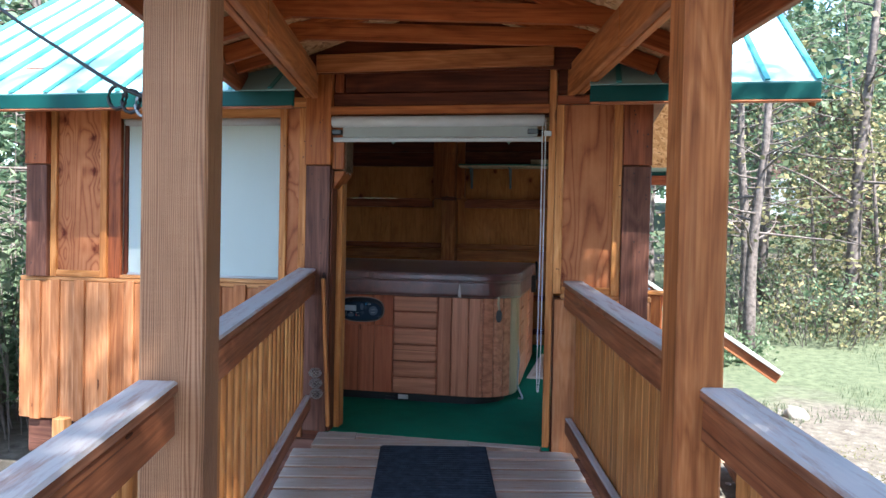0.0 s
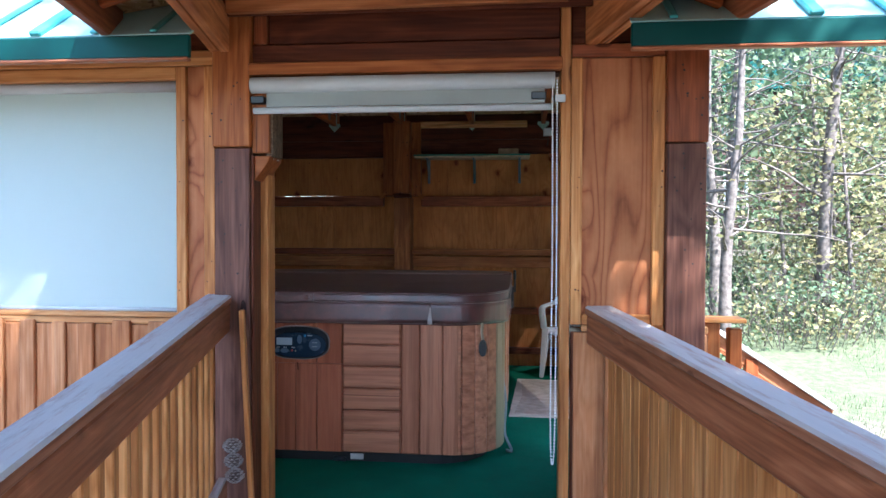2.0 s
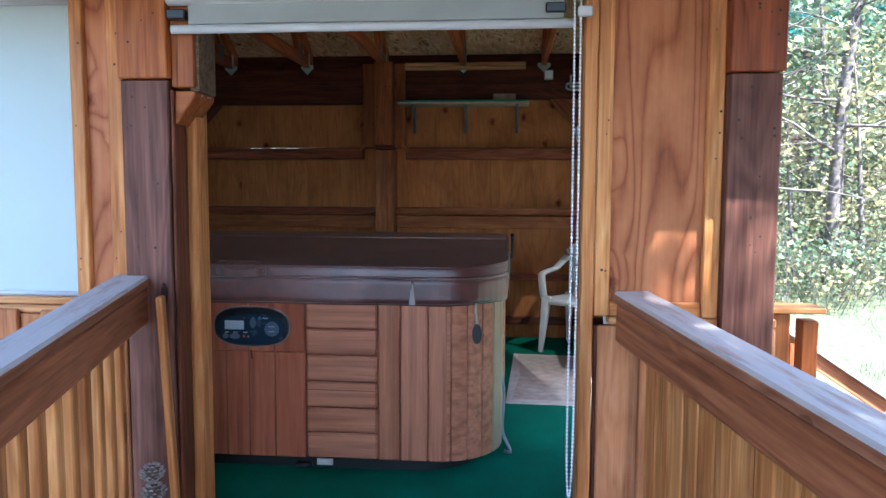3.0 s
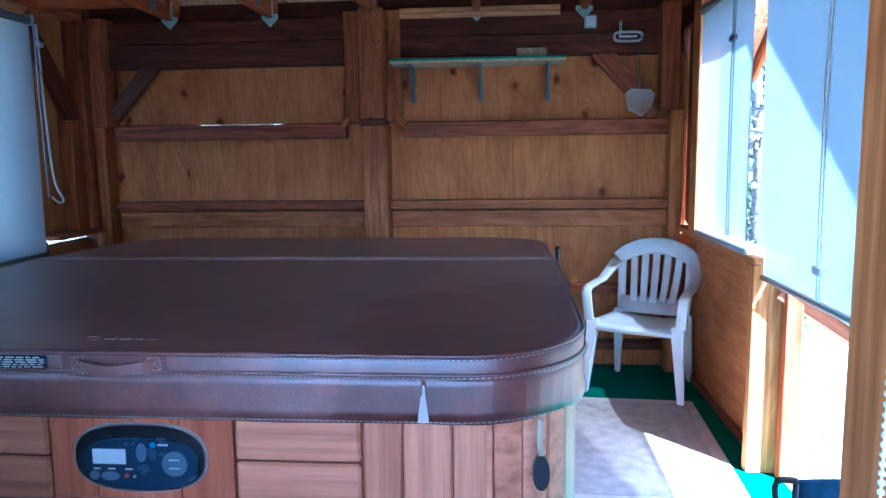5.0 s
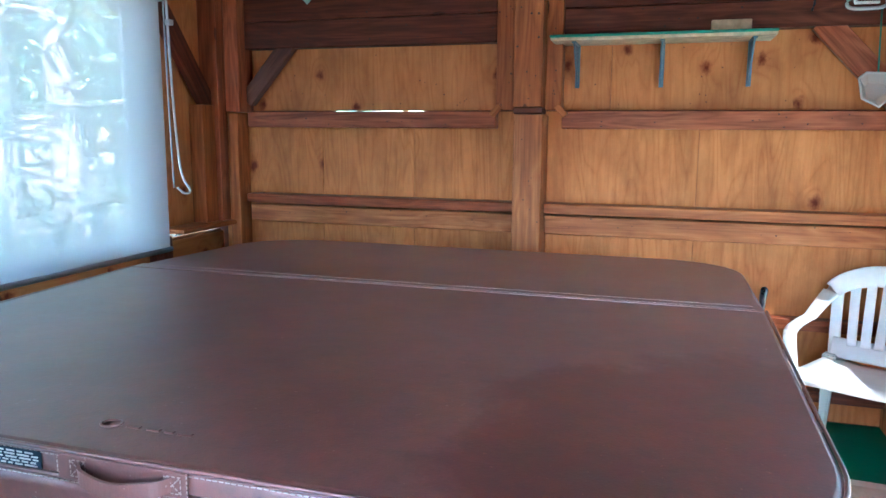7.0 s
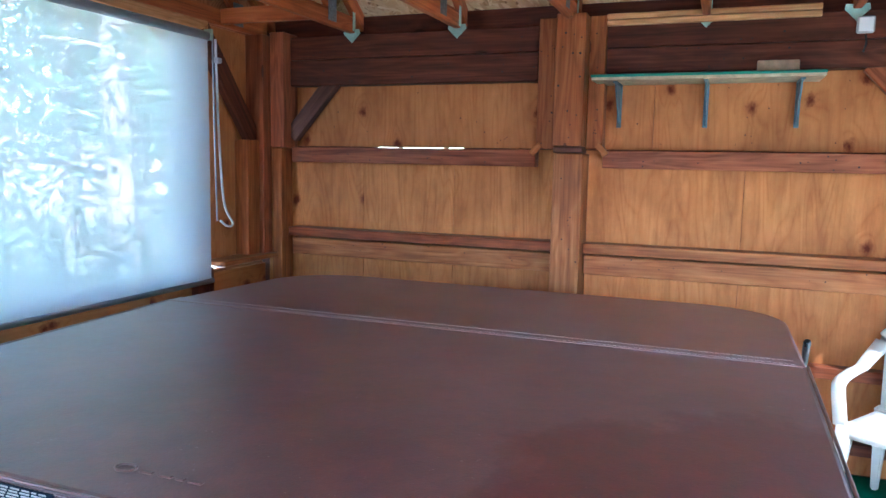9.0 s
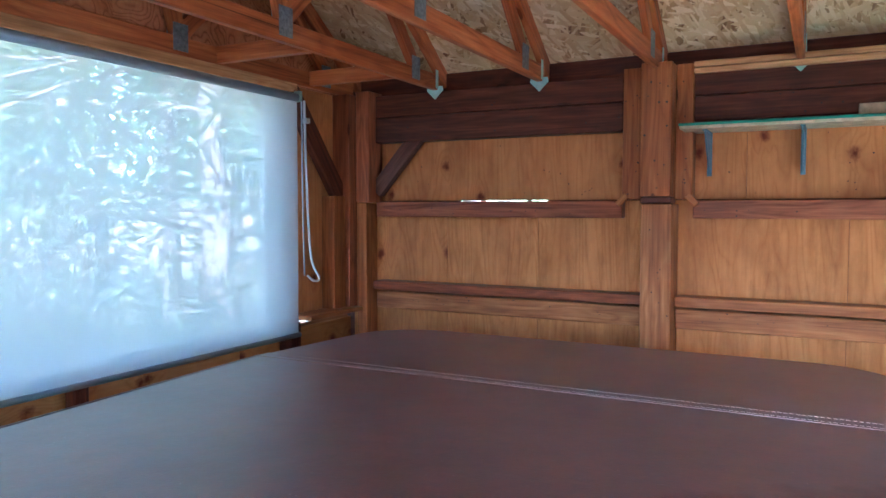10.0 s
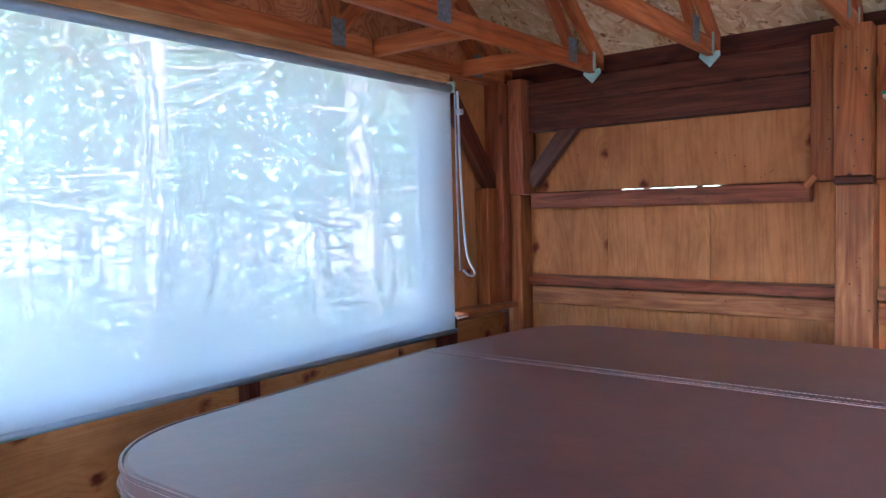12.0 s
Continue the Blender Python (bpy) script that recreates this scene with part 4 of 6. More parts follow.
for i, x in enumerate((-3.22, -2.586, -1.915, -1.25, -0.58, 0.09, 0.72)):
    tr = empty("roof_truss", "stained wooden roof truss with metal plates, resting on the wall beams", "roof truss", "bath house trusses")
    bx("bottom_chord", x - 0.019, x + 0.019, 4.70, 8.40, 2.302, 2.395, W_TRUSS, tr)
    for y0, y1 in ((4.50 if -1.4 < x < 0.2 else 4.30, RIDGE), (9.0, RIDGE)):
        board("top_chord", (x, y0, roof_z(y0) - 0.10), (x, y1, RZ - 0.10), 0.089, 0.038, W_TRUSS, tr, face=(1, 0, 0))
    for ya, yb in ((8.12, 7.55), (6.95, 7.55), (6.95, RIDGE), (5.86, RIDGE), (5.86, 5.25), (4.80, 5.25)):
        board("web", (x, ya, 2.40), (x, yb, roof_z(yb) - 0.145), 0.085, 0.036, W_TRUSS, tr, face=(1, 0, 0))
    for sx in (-0.021, 0.021):
        for y in (8.10, 6.95, 5.86, 4.86):
            bx("plate", x + sx - 0.0012, x + sx + 0.0012, y - 0.045, y + 0.045, 2.325, 2.455, DARKPLATE, tr, "grey toothed truss plate", bev=0)
    if 0 < i < 6:
        bm = bmesh.new()
        hp = [(-0.055, 2.30), (-0.05, 2.325), (0.05, 2.325), (0.055, 2.30), (0.0, 2.245)]
        loft(bm, [[(x + a, 8.369, z) for a, z in hp], [(x + a, 8.373, z) for a, z in hp]])
        bmesh.ops.recalc_face_normals(bm, faces=bm.faces)
        hg = part("hanger_plate", bm, MINT, tr, "pale green metal hurricane tie")
        bx("tie_strap", x + 0.021, x + 0.024, 8.34, 8.37, 2.31, 2.42, MINT, tr, bev=0)
bx_c = empty("blocking", "stained blocking boards between truss and wall", "blocking", kind="structure")
for y in (7.95, 7.2):
    bx("block", -3.2, -2.606, y - 0.02, y + 0.02, 2.31, 2.395, W_TRUSS, bx_c)

ceil = empty("ceiling", "strand board roof sheathing over the bath house", "ceiling", kind="structure")
VX0, VX1, VY = -1.36, 0.27, 4.42   # the front eave is cut back here, where the porch roof runs in


def slope_board(name, x0, x1, ya, yb, lift, t, material, parent, sgn):
    nrm = Vector((0, -0.568 if sgn == 0 else 0.568, 0.823))
    return board(name, ((x0 + x1) / 2, ya, roof_z(ya) + lift), ((x0 + x1) / 2, yb, roof_z(yb) + lift), x1 - x0, t, material, parent, face=nrm, bev=0)


for x0, x1 in ((ROOFX0 + 0.05, VX0), (VX1, ROOFX1 - 0.05)):
    slope_board("sheathing", x0, x1, EY0 + 0.12, VY, -0.036, 0.02, OSB, ceil, 0)
slope_board("sheathing", ROOFX0 + 0.05, ROOFX1 - 0.05, VY, RIDGE, -0.036, 0.02, OSB, ceil, 0)
slope_board("sheathing", ROOFX0 + 0.05, ROOFX1 - 0.05, EY1 - 0.12, RIDGE, -0.036, 0.02, OSB, ceil, 1)

# printed grade marks on the sheathing, unreadable
def print_mark(name, centre, ux, uy, w, h, rows, seed, parent):
    rnd = random.Random(seed)
    b = bmesh.new()
    c, ux, uy = Vector(centre), Vector(ux).normalized(), Vector(uy).normalized()
    for r in range(rows):
        x = -w / 2
        y = (r - (rows - 1) / 2) * h / rows
        while x < w / 2:
            l = rnd.uniform(0.012, 0.05)
            q = [b.verts.new(c + ux * a + uy * d) for a, d in ((x, y), (x + l, y), (x + l, y + h / rows * 0.6), (x, y + h / rows * 0.6))]
            b.faces.new(q)
            x += l + rnd.uniform(0.006, 0.02)
    return part(name, b, INK, parent)


sl = Vector((0, 0.823, 0.568))
up_b = Vector((0, -0.823, 0.568))
for k, (x, y) in enumerate(((-2.25, 7.72), (-1.6, 7.62), (-2.95, 7.5))):
    print_mark("print", (x, y, roof_z(y) - 0.0495), (1, 0, 0), up_b, 0.5, 0.14, 4, k, ceil)

roof = empty("roof", "pale green ribbed metal roof with dark green fascia, sunlit", "roof", kind="structure")
for x0, x1 in ((ROOFX0, VX0), (VX1, ROOFX1)):
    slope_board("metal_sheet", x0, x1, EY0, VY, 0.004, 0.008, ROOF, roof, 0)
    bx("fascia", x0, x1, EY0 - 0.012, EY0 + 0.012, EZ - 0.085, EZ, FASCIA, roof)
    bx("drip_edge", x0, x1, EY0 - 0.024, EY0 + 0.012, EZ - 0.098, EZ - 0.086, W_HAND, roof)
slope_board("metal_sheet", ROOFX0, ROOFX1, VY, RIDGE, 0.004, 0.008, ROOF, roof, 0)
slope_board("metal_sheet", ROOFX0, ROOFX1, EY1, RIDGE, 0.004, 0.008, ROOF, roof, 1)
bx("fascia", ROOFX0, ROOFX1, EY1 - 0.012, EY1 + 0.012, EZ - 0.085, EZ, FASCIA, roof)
for sgn in (0, 1):
    nrm = Vector((0, -0.568 if sgn == 0 else 0.568, 0.823))
    for k in range(24):
        x = ROOFX0 + 0.01 + k * (ROOFX1 - ROOFX0 - 0.02) / 23
        ye = EY1 if sgn else (VY if VX0 < x < VX1 else EY0)
        o = nrm * 0.018
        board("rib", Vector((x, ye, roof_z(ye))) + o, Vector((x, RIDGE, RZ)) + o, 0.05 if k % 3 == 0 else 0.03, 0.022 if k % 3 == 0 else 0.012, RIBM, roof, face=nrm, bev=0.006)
bx("sub_fascia", ROOFX0 + 0.03, ROOFX1 - 0.03, EY1 - 0.06, EY1 - 0.022, EZ - 0.16, EZ - 0.05, W_RED, roof)
for x in (ROOFX0 + 0.02, ROOFX1 - 0.02):
    board("barge_board", (x, EY0 + 0.03, EZ - 0.06), (x, RIDGE, RZ - 0.06), 0.12, 0.03, W_ORANGE, roof, face=(1, 0, 0))
    board("barge_board", (x, EY1 - 0.03, EZ - 0.06), (x, RIDGE, RZ - 0.06), 0.12, 0.03, W_ORANGE, roof, face=(1, 0, 0))
board("ridge_cap", (ROOFX0, RIDGE, RZ + 0.03), (ROOFX1, RIDGE, RZ + 0.03), 0.16, 0.02, ROOF, roof)
for x in (-3.27, 0.78):
    for y0, y1 in ((4.5, RIDGE), (8.46, RIDGE)):
        bm = bmesh.new()
        t3 = [(x, y0, 2.3), (x, y1, 2.3), (x, y1, RZ - 0.05), (x, y0, roof_z(y0) - 0.05)]
        loft(bm, [t3, [(a + 0.02, b, c) for a, b, c in t3]])
        bmesh.ops.recalc_face_normals(bm, faces=bm.faces)
        part("gable_panel", bm, PLY_OUT, wl if x < 0 else wr)

# ---- ramp ----
ramp_s = empty("ramp", "sloping wooden walkway of grey deck boards", "ramp", kind="structure")
SN = 5.4
k, s = 0, -0.33
while s < SN:
    l0, l1 = -0.80, 0.80
    c0, c1 = rp(l0, s, -SLOPE * max(s, 0) - 0.02), rp(l1, s, -SLOPE * max(s, 0) - 0.02)
    if max(c0.y, c1.y) + 0.02 > 4.44:
        lim = (4.40 - RO.y + RD.y * s) / RL.y
        if lim > l0 + 0.15:
            board("deck_board", rp(l0 + 0.1, s, -0.018), rp(min(lim, l1), s, -0.018), 0.135, 0.035, W_DECK, ramp_s)
    else:
        board("deck_board", c0, c1, 0.135, 0.035, W_DECK, ramp_s)
    s += 0.142
bx("threshold", -1.26, 0.04, YF - 0.06, YF + 0.02, -0.04, -0.004, W_DECK, ramp_s)
for l in (-0.76, 0.76):
    board("stringer", rp(l, 0.3, -SLOPE * 0.3 - 0.13), rp(l, SN, -SLOPE * SN - 0.13), 0.18, 0.04, W_POST, ramp_s, face=RL)
for s in (2.0, 4.2):
    for l in (-0.7, 0.7):
        board("support", rp(l, s, GZ - 0.2), rp(l, s, -SLOPE * s - 0.2), 0.12, 0.12, W_POST, ramp_s, face=RL)

mat_s0, mat_s1 = 0.16, 1.55
bm = bmesh.new()
n = 46
for i in range(n):
    a, b_ = mat_s0 + (mat_s1 - mat_s0) * i / n, mat_s0 + (mat_s1 - mat_s0) * (i + 0.75) / n
    q = [rp(l, s, -SLOPE * s + h) for h in (0.001, 0.013) for l, s in ((-0.29, a), (0.30, a), (0.30, b_), (-0.29, b_))]
    vs2 = [bm.verts.new(p) for p in q]
    for f in ((0, 1, 2, 3), (4, 5, 6, 7), (0, 1, 5, 4), (1, 2, 6, 5), (2, 3, 7, 6), (3, 0, 4, 7)):
        bm.faces.new([vs2[i2] for i2 in f])
q = [rp(l, s, -SLOPE * s + h) for h in (0.0005, 0.009) for l, s in ((-0.30, mat_s0 - 0.01), (0.31, mat_s0 - 0.01), (0.31, mat_s1 + 0.01), (-0.30, mat_s1 + 0.01))]
vs2 = [bm.verts.new(p) for p in q]
for f in ((0, 1, 2, 3), (4, 5, 6, 7), (0, 1, 5, 4), (1, 2, 6, 5), (2, 3, 7, 6), (3, 0, 4, 7)):
    bm.faces.new([vs2[i2] for i2 in f])
bmesh.ops.recalc_face_normals(bm, faces=bm.faces)
tagged(part("doormat", bm, MATBLUE), "dark charcoal ribbed doormat on the deck boards", "doormat")

# railings
RSL = 0.062


def railing(side, s0, s1, ztop, label):
    """side: -1 or 1; from s0 (door end) back to s1."""
    ob = empty("railing", label, "railing", "walkway railings")
    li = 0.735 * side

    def z(s):
        return ztop - RSL * s
    lc = li + side * 0.055
    board("cap", rp(lc, s0, z(s0) - 0.019), rp(lc, s1, z(s1) - 0.019), 0.115, 0.038, W_CAP, ob, "grey weathered top board", bev=0.008)
    board("rail", rp(li + side * 0.022, s0 + 0.01, z(s0) - 0.098), rp(li + side * 0.022, s1, z(s1) - 0.098), 0.118, 0.038, W_HAND, ob, face=RL, bev=0.007)
    board("bottom_rail", rp(li + side * 0.022, s0 + 0.12, z(s0 + 0.12) - 0.80), rp(li + side * 0.022, s1, z(s1) - 0.80), 0.09, 0.038, W_CAP, ob, face=RL, bev=0.006)
    s, rnd = s0 + 0.18, random.Random(int(s0 * 10 + side * 3 + 50))
    while s < s1 - 0.03:
        lb = li + side * 0.062
        o = rnd.uniform(-0.004, 0.004)
        board("baluster", rp(lb, s + o, z(s) - 0.90), rp(lb, s, z(s) - 0.045), 0.042 if side < 0 else 0.079 + 0.004 * rnd.random(), 0.036 if side < 0 else 0.022, W_LIGHT, ob, face=RL, bev=0.004)
        s += 0.098 if side < 0 else 0.085
    return ob


railing(-1, -0.17, 2.13, 0.992, "wooden railing with a worn grey top board, house side")
railing(1, 0.17, 2.13, 0.985, "wooden railing with close upright slats")
railing(-1, 2.34, 5.3, 0.955, "wooden railing with a worn grey top board, lower section")
railing(1, 2.30, 5.3, 0.95, "wooden railing with a worn grey top board, lower section")
lv = empty("corner_lath", "loose light wooden lath leaning beside the door post", "lath")
board("lath", (-1.225, 4.34, 0.06), (-1.272, 4.345, 0.945), 0.05, 0.02, W_LIGHT, lv, face=RL)

# porch posts, beams, trusses, roof
porch = empty("porch_frame", "timber porch frame of posts, beams and trusses over the walkway", "porch frame", kind="structure")
ZB = 2.035
board("post", rp(-0.765, 2.235, GZ), rp(-0.765, 2.235, ZB + 0.1), 0.185, 0.15, W_GROOVE, porch, "rough sawn grooved post", face=RD, bev=0.008)
board("post", rp(0.735, 2.23, GZ), rp(0.735, 2.23, ZB), 0.14, 0.14, W_PORCH, porch, face=RD, bev=0.008)
BSLO = 2.85
for side, s_in in ((-1, -0.17), (1, 0.14)):
    l = 0.735 * side + side * 0.022
    board("beam", rp(l, s_in, ZB + 0.088), rp(l, 1.28, ZB + 0.088), 0.176, 0.042, W_PORCH, porch, face=RL, bev=0.005)
    board("beam", rp(l, 1.285, ZB + 0.088), rp(l, BSLO, ZB + 0.088), 0.176, 0.042, W_PORCH, porch, face=RL, bev=0.005)
    board("beam_inner", rp(l + side * 0.046, s_in, ZB + 0.09), rp(l + side * 0.046, BSLO, ZB + 0.09), 0.172, 0.042, W_PORCH, porch, face=RL, bev=0.005)
PE, PEZ, PP = 1.17, 2.165, 0.34


def porch_z(l):
    return PEZ + PP * (PE - abs(l))


ZC = ZB + 0.18
for s in (0.56, 0.95, 1.45, 1.98, 2.5):
    tr = empty("porch_truss", "small stained truss of the porch roof", "roof truss", "porch trusses")
    board("bottom_chord", rp(-0.86, s, ZC + 0.045), rp(0.86, s, ZC + 0.045), 0.089, 0.038, W_TRUSS, tr, face=RD)
    for sd in (-1, 1):
        board("top_chord", rp(1.12 * sd, s, porch_z(1.12) - 0.062), rp(0, s, porch_z(0) - 0.062), 0.089, 0.036, W_TRUSS, tr, face=RD)
board("ledger", (-1.33, 4.338, 2.226), (0.07, 4.338, 2.240), 0.105, 0.038, W_PORCH, porch, face=(0, -1, 0))
# dark sheet standing in for the shaded gap between porch and main roof
bx("flashing_board", -1.75, 0.75, 4.362, 4.378, 2.172, 2.66, W_DARK, porch)
pr = empty("porch_roof", "strand board porch roof with dark fascia and green metal edge", "roof", kind="structure")
S0, S1 = -0.05, 2.95
for sd in (-1, 1):
    s0 = -0.5
    nrm = RL * (PP * sd) + Vector((0, 0, 1))
    a, b_ = (rp(PE * 0.5 * sd, s0, porch_z(PE / 2)), rp(PE * 0.5 * sd, S1, porch_z(PE / 2)))
    w = math.hypot(PE, PE * PP)
    board("sheathing", a, b_, w, 0.018, OSB, pr, face=nrm, bev=0)
    board("metal_sheet", a + nrm.normalized() * 0.016, b_ + nrm.normalized() * 0.016, w + 0.06, 0.008, ROOF, pr, face=nrm, bev=0)
    board("fascia", rp((PE - 0.02) * sd, 0.42 if sd > 0 else 0.0, PEZ - 0.075), rp((PE - 0.02) * sd, S1, PEZ - 0.075), 0.14, 0.036, W_HAND, pr, face=RL)
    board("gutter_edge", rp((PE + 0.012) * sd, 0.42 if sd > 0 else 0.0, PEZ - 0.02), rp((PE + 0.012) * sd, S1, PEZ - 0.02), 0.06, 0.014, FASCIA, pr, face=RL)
    for k in range(5):
        s = 0.3 + k * 0.6
        board("rafter_tail", rp(0.79 * sd, s, porch_z(0.79) - 0.055), rp(1.13 * sd, s, porch_z(1.13) - 0.055), 0.085, 0.036, W_TRUSS, pr, face=RD)
    print_mark("print", rp(0.32 * sd, 0.82, porch_z(0.32) - 0.0105), RL, RD, 0.42, 0.10, 3, 20 + sd, pr)
# printed sheathing panel closing the small truss near the house
bm = bmesh.new()
tri_p = [(-0.70, ZC + 0.092), (0.70, ZC + 0.092), (0.03, porch_z(0.03) - 0.115), (-0.03, porch_z(0.03) - 0.115)]
loft(bm, [[rp(l, 0.925, z) for l, z in tri_p], [rp(l, 0.913, z) for l, z in tri_p]])
bmesh.ops.recalc_face_normals(bm, faces=bm.faces)
part("gable_sheet", bm, PLY_OUT, pr, "stained sheathing panel with a dark printed line")
print_mark("print", rp(-0.06, 0.9265, 2.35), RL, (0, 0, 1), 0.56, 0.055, 2, 44, pr)
# cable on the porch post
cb = empty("overhead_cable", "black overhead cable clamped to the porch post", "cable")
ap = rp(-0.865, 2.2, 1.60)
tube_part("wire", bez([ap, ap + Vector((-0.25, 0.02, 0.12)), ap + Vector((-1.1, 0.3, 0.62)), ap + Vector((-3.6, 1.2, 2.3)), ap + Vector((-9, 3, 5.8))], 10), 0.006, CABLE, cb)
for k in range(3):
    c = ap + Vector((-0.03 - 0.045 * k, 0, 0.012 * k))
    ring = [c + Vector((0.03 * math.cos(a), 0.004, 0.034 * math.sin(a) - 0.01)) for a in [radians(i * 30) for i in range(0, 13)]]
    tube_part("clamp_loop", ring, 0.0055, GREYBAR if k == 0 else CABLE, cb, "", 6)

# side stair rail and landing outside the right corner
st = empty("side_stair", "outdoor stair with a sloping grey handrail and red-brown posts", "stair", kind="structure")
bx("newel", 0.60, 0.70, 4.49, 4.56, GZ, 0.905, W_ORANGE, st)
bx("newel", 0.74, 0.79, 4.50, 4.56, GZ, 0.88, W_ORANGE, st)
bx("cap", 0.60, 0.80, 4.47, 4.58, 0.907, 0.925, W_LIGHT, st)
for y in (5.86, 6.76):
    board("handrail", (0.74, y, 0.90), (1.70, y, 0.262), 0.09, 0.03, CONC, st, "pale weathered handrail", face=(0.6, 0, 1))
    board("rail_side", (0.76, y, 0.83), (1.68, y, 0.215), 0.07, 0.03, W_HAND, st, face=(0, 1, 0))
    bx("post", 1.20, 1.27, y - 0.03, y + 0.03, GZ, 0.54, W_RED, st)
    bx("post", 0.78, 0.85, y - 0.03, y + 0.03, GZ, 0.82, W_RED, st)
for k in range(5):
    bx("tread", 0.87 + 0.2 * k, 1.11 + 0.2 * k, 5.9, 6.72, -0.16 - 0.14 * k, -0.12 - 0.14 * k, W_DECK, st)
    bx("riser", 0.872 + 0.2 * k, 0.892 + 0.2 * k, 5.9, 6.72, -0.26 - 0.14 * k, -0.161 - 0.14 * k, W_HAND, st)
bx("landing", 0.66, 0.86, 4.58, 6.8, -0.06, -0.02, W_DECK, st)

def nails(parent, spots, y, r, seed, along="y"):
    rnd = random.Random(seed)
    b2 = bmesh.new()
    for x0, x1, z0, z1, n in spots:
        for _ in range(n):
            c = (rnd.uniform(x0, x1), rnd.uniform(z0, z1))
            rr = r * rnd.uniform(0.6, 1.2)
            ring2 = [(c[0] + rr * math.cos(a), c[1] + rr * math.sin(a)) for a in [k * math.pi / 3 for k in range(6)]]
            b2.faces.new([b2.verts.new((u, y, v) if along == "y" else (y, u, v)) for u, v in ring2])
    ob = part("nail_heads", b2, NAIL, parent, "small dark nail heads")
    ob["kind"] = "stuff"
    return ob


nails(wf, ((-1.40, -1.28, 0.95, 1.58, 14), (-1.40, -1.28, 1.66, 1.92, 5)), YF - 0.0445, 0.0045, 1)
nails(wf, ((0.48, 0.605, 0.95, 1.6, 16), (0.48, 0.605, 1.66, 1.95, 8)), YF - 0.0645, 0.0045, 2)
nails(wf, ((-3.34, -3.22, 0.95, 1.95, 12),), YF - 0.0645, 0.0045, 3)
nails(wf, ((-1.59, -1.565, 0.95, 1.95, 4), (-1.465, -1.435, 0.95, 1.95, 4), (0.095, 0.125, 0.95, 1.95, 4), (0.42, 0.455, 0.95, 1.95, 4)), YF - 0.0188, 0.004, 4)
nails(wb, ((-1.30, -1.18, 1.68, 2.28, 12), ), 8.2535, 0.006, 5)
nails(wb, ((-1.43, -1.33, 1.66, 2.28, 9), (-1.15, -1.08, 1.66, 2.28, 9)), 8.3635, 0.004, 6)
nails(wb, ((-2.95, -1.46, 1.54, 1.61, 14), (-1.05, 0.6, 1.54, 1.61, 14), (-2.95, -1.35, 0.99, 1.05, 10), (-1.1, 0.6, 0.99, 1.05, 10)), 8.3835, 0.004, 7)
nails(wb, ((-2.95, -1.46, 2.02, 2.28, 22), (-1.05, 0.6, 2.05, 2.28, 18)), 8.3735, 0.0055, 8)
nails(wb, ((-2.9, -1.5, 1.66, 1.98, 16), (-1.0, 0.1, 1.66, 1.98, 14)), YB - 0.0055, 0.004, 9)
nails(wb, ((-1.29, -1.17, 1.0, 1.58, 7),), 8.2665, 0.004, 10)

# ---- hot tub ----
TX0, TX1, TY0, TY1 = -2.47, -0.22, 5.315, 7.68
tub = empty("hot_tub", "large hot tub with reddish wood-look panels and a black base", "hot tub")
R = 0.30
bm = bmesh.new()
o = rounded(TX0 + 0.03, TX1 - 0.03, TY0 + 0.03, TY1 - 0.03, R)
loft(bm, [[(x, y, 0.06) for x, y in o], [(x, y, 0.80) for x, y in o]])
bmesh.ops.recalc_face_normals(bm, faces=bm.faces)
part("shell", bm, TUBC, tub)
bm = bmesh.new()
o = rounded(TX0 + 0.08, TX1 - 0.08, TY0 + 0.06, TY1 - 0.06, R)
loft(bm, [[(x, y, 0.0) for x, y in o], [(x, y, 0.062) for x, y in o]])
bmesh.ops.recalc_face_normals(bm, faces=bm.faces)
part("base", bm, BASEK, tub)


def on_front(name, x0, x1, z0, z1, material, y=TY0, d=0.016, label="", grain=None, bev=0.004):
    return bx(name, x0, x1, y, y + d, z0, z1, material, tub, label, grain, bev)


# slatted panels either side of the control bay
for x0, x1 in ((-1.082, -0.757), (-1.90, -1.575)):
    zs = [0.066, 0.186, 0.30, 0.42, 0.54, 0.66, 0.79]
    for a, b_ in zip(zs, zs[1:]):
        on_front("slat", x0 + 0.003, x1 - 0.003, a + 0.003, b_ - 0.003, TUBW, TY0 - 0.004, 0.02, bev=0.007)
for x0, x1 in ((-1.572, -1.45), (-1.45, -1.345), (-1.345, -1.225), (-1.225, -1.085)):
    on_front("plank", x0 + 0.001, x1 - 0.001, 0.066, 0.55, TUBC, grain="z", bev=0.003)
    on_front("plank", x0 + 0.001, x1 - 0.001, 0.552, 0.79, TUBC, grain="z", bev=0.003)
x = -0.754
for w in (0.10, 0.125, 0.085):
    on_front("plank", x + 0.002, x + w - 0.002, 0.066, 0.79, TUBW, grain="z", bev=0.006)
    x += w
x = -1.903
for w in (0.10, 0.125):
    on_front("plank", x - w + 0.002, x - 0.002, 0.066, 0.79, TUBW, grain="z", bev=0.006)
    x -= w


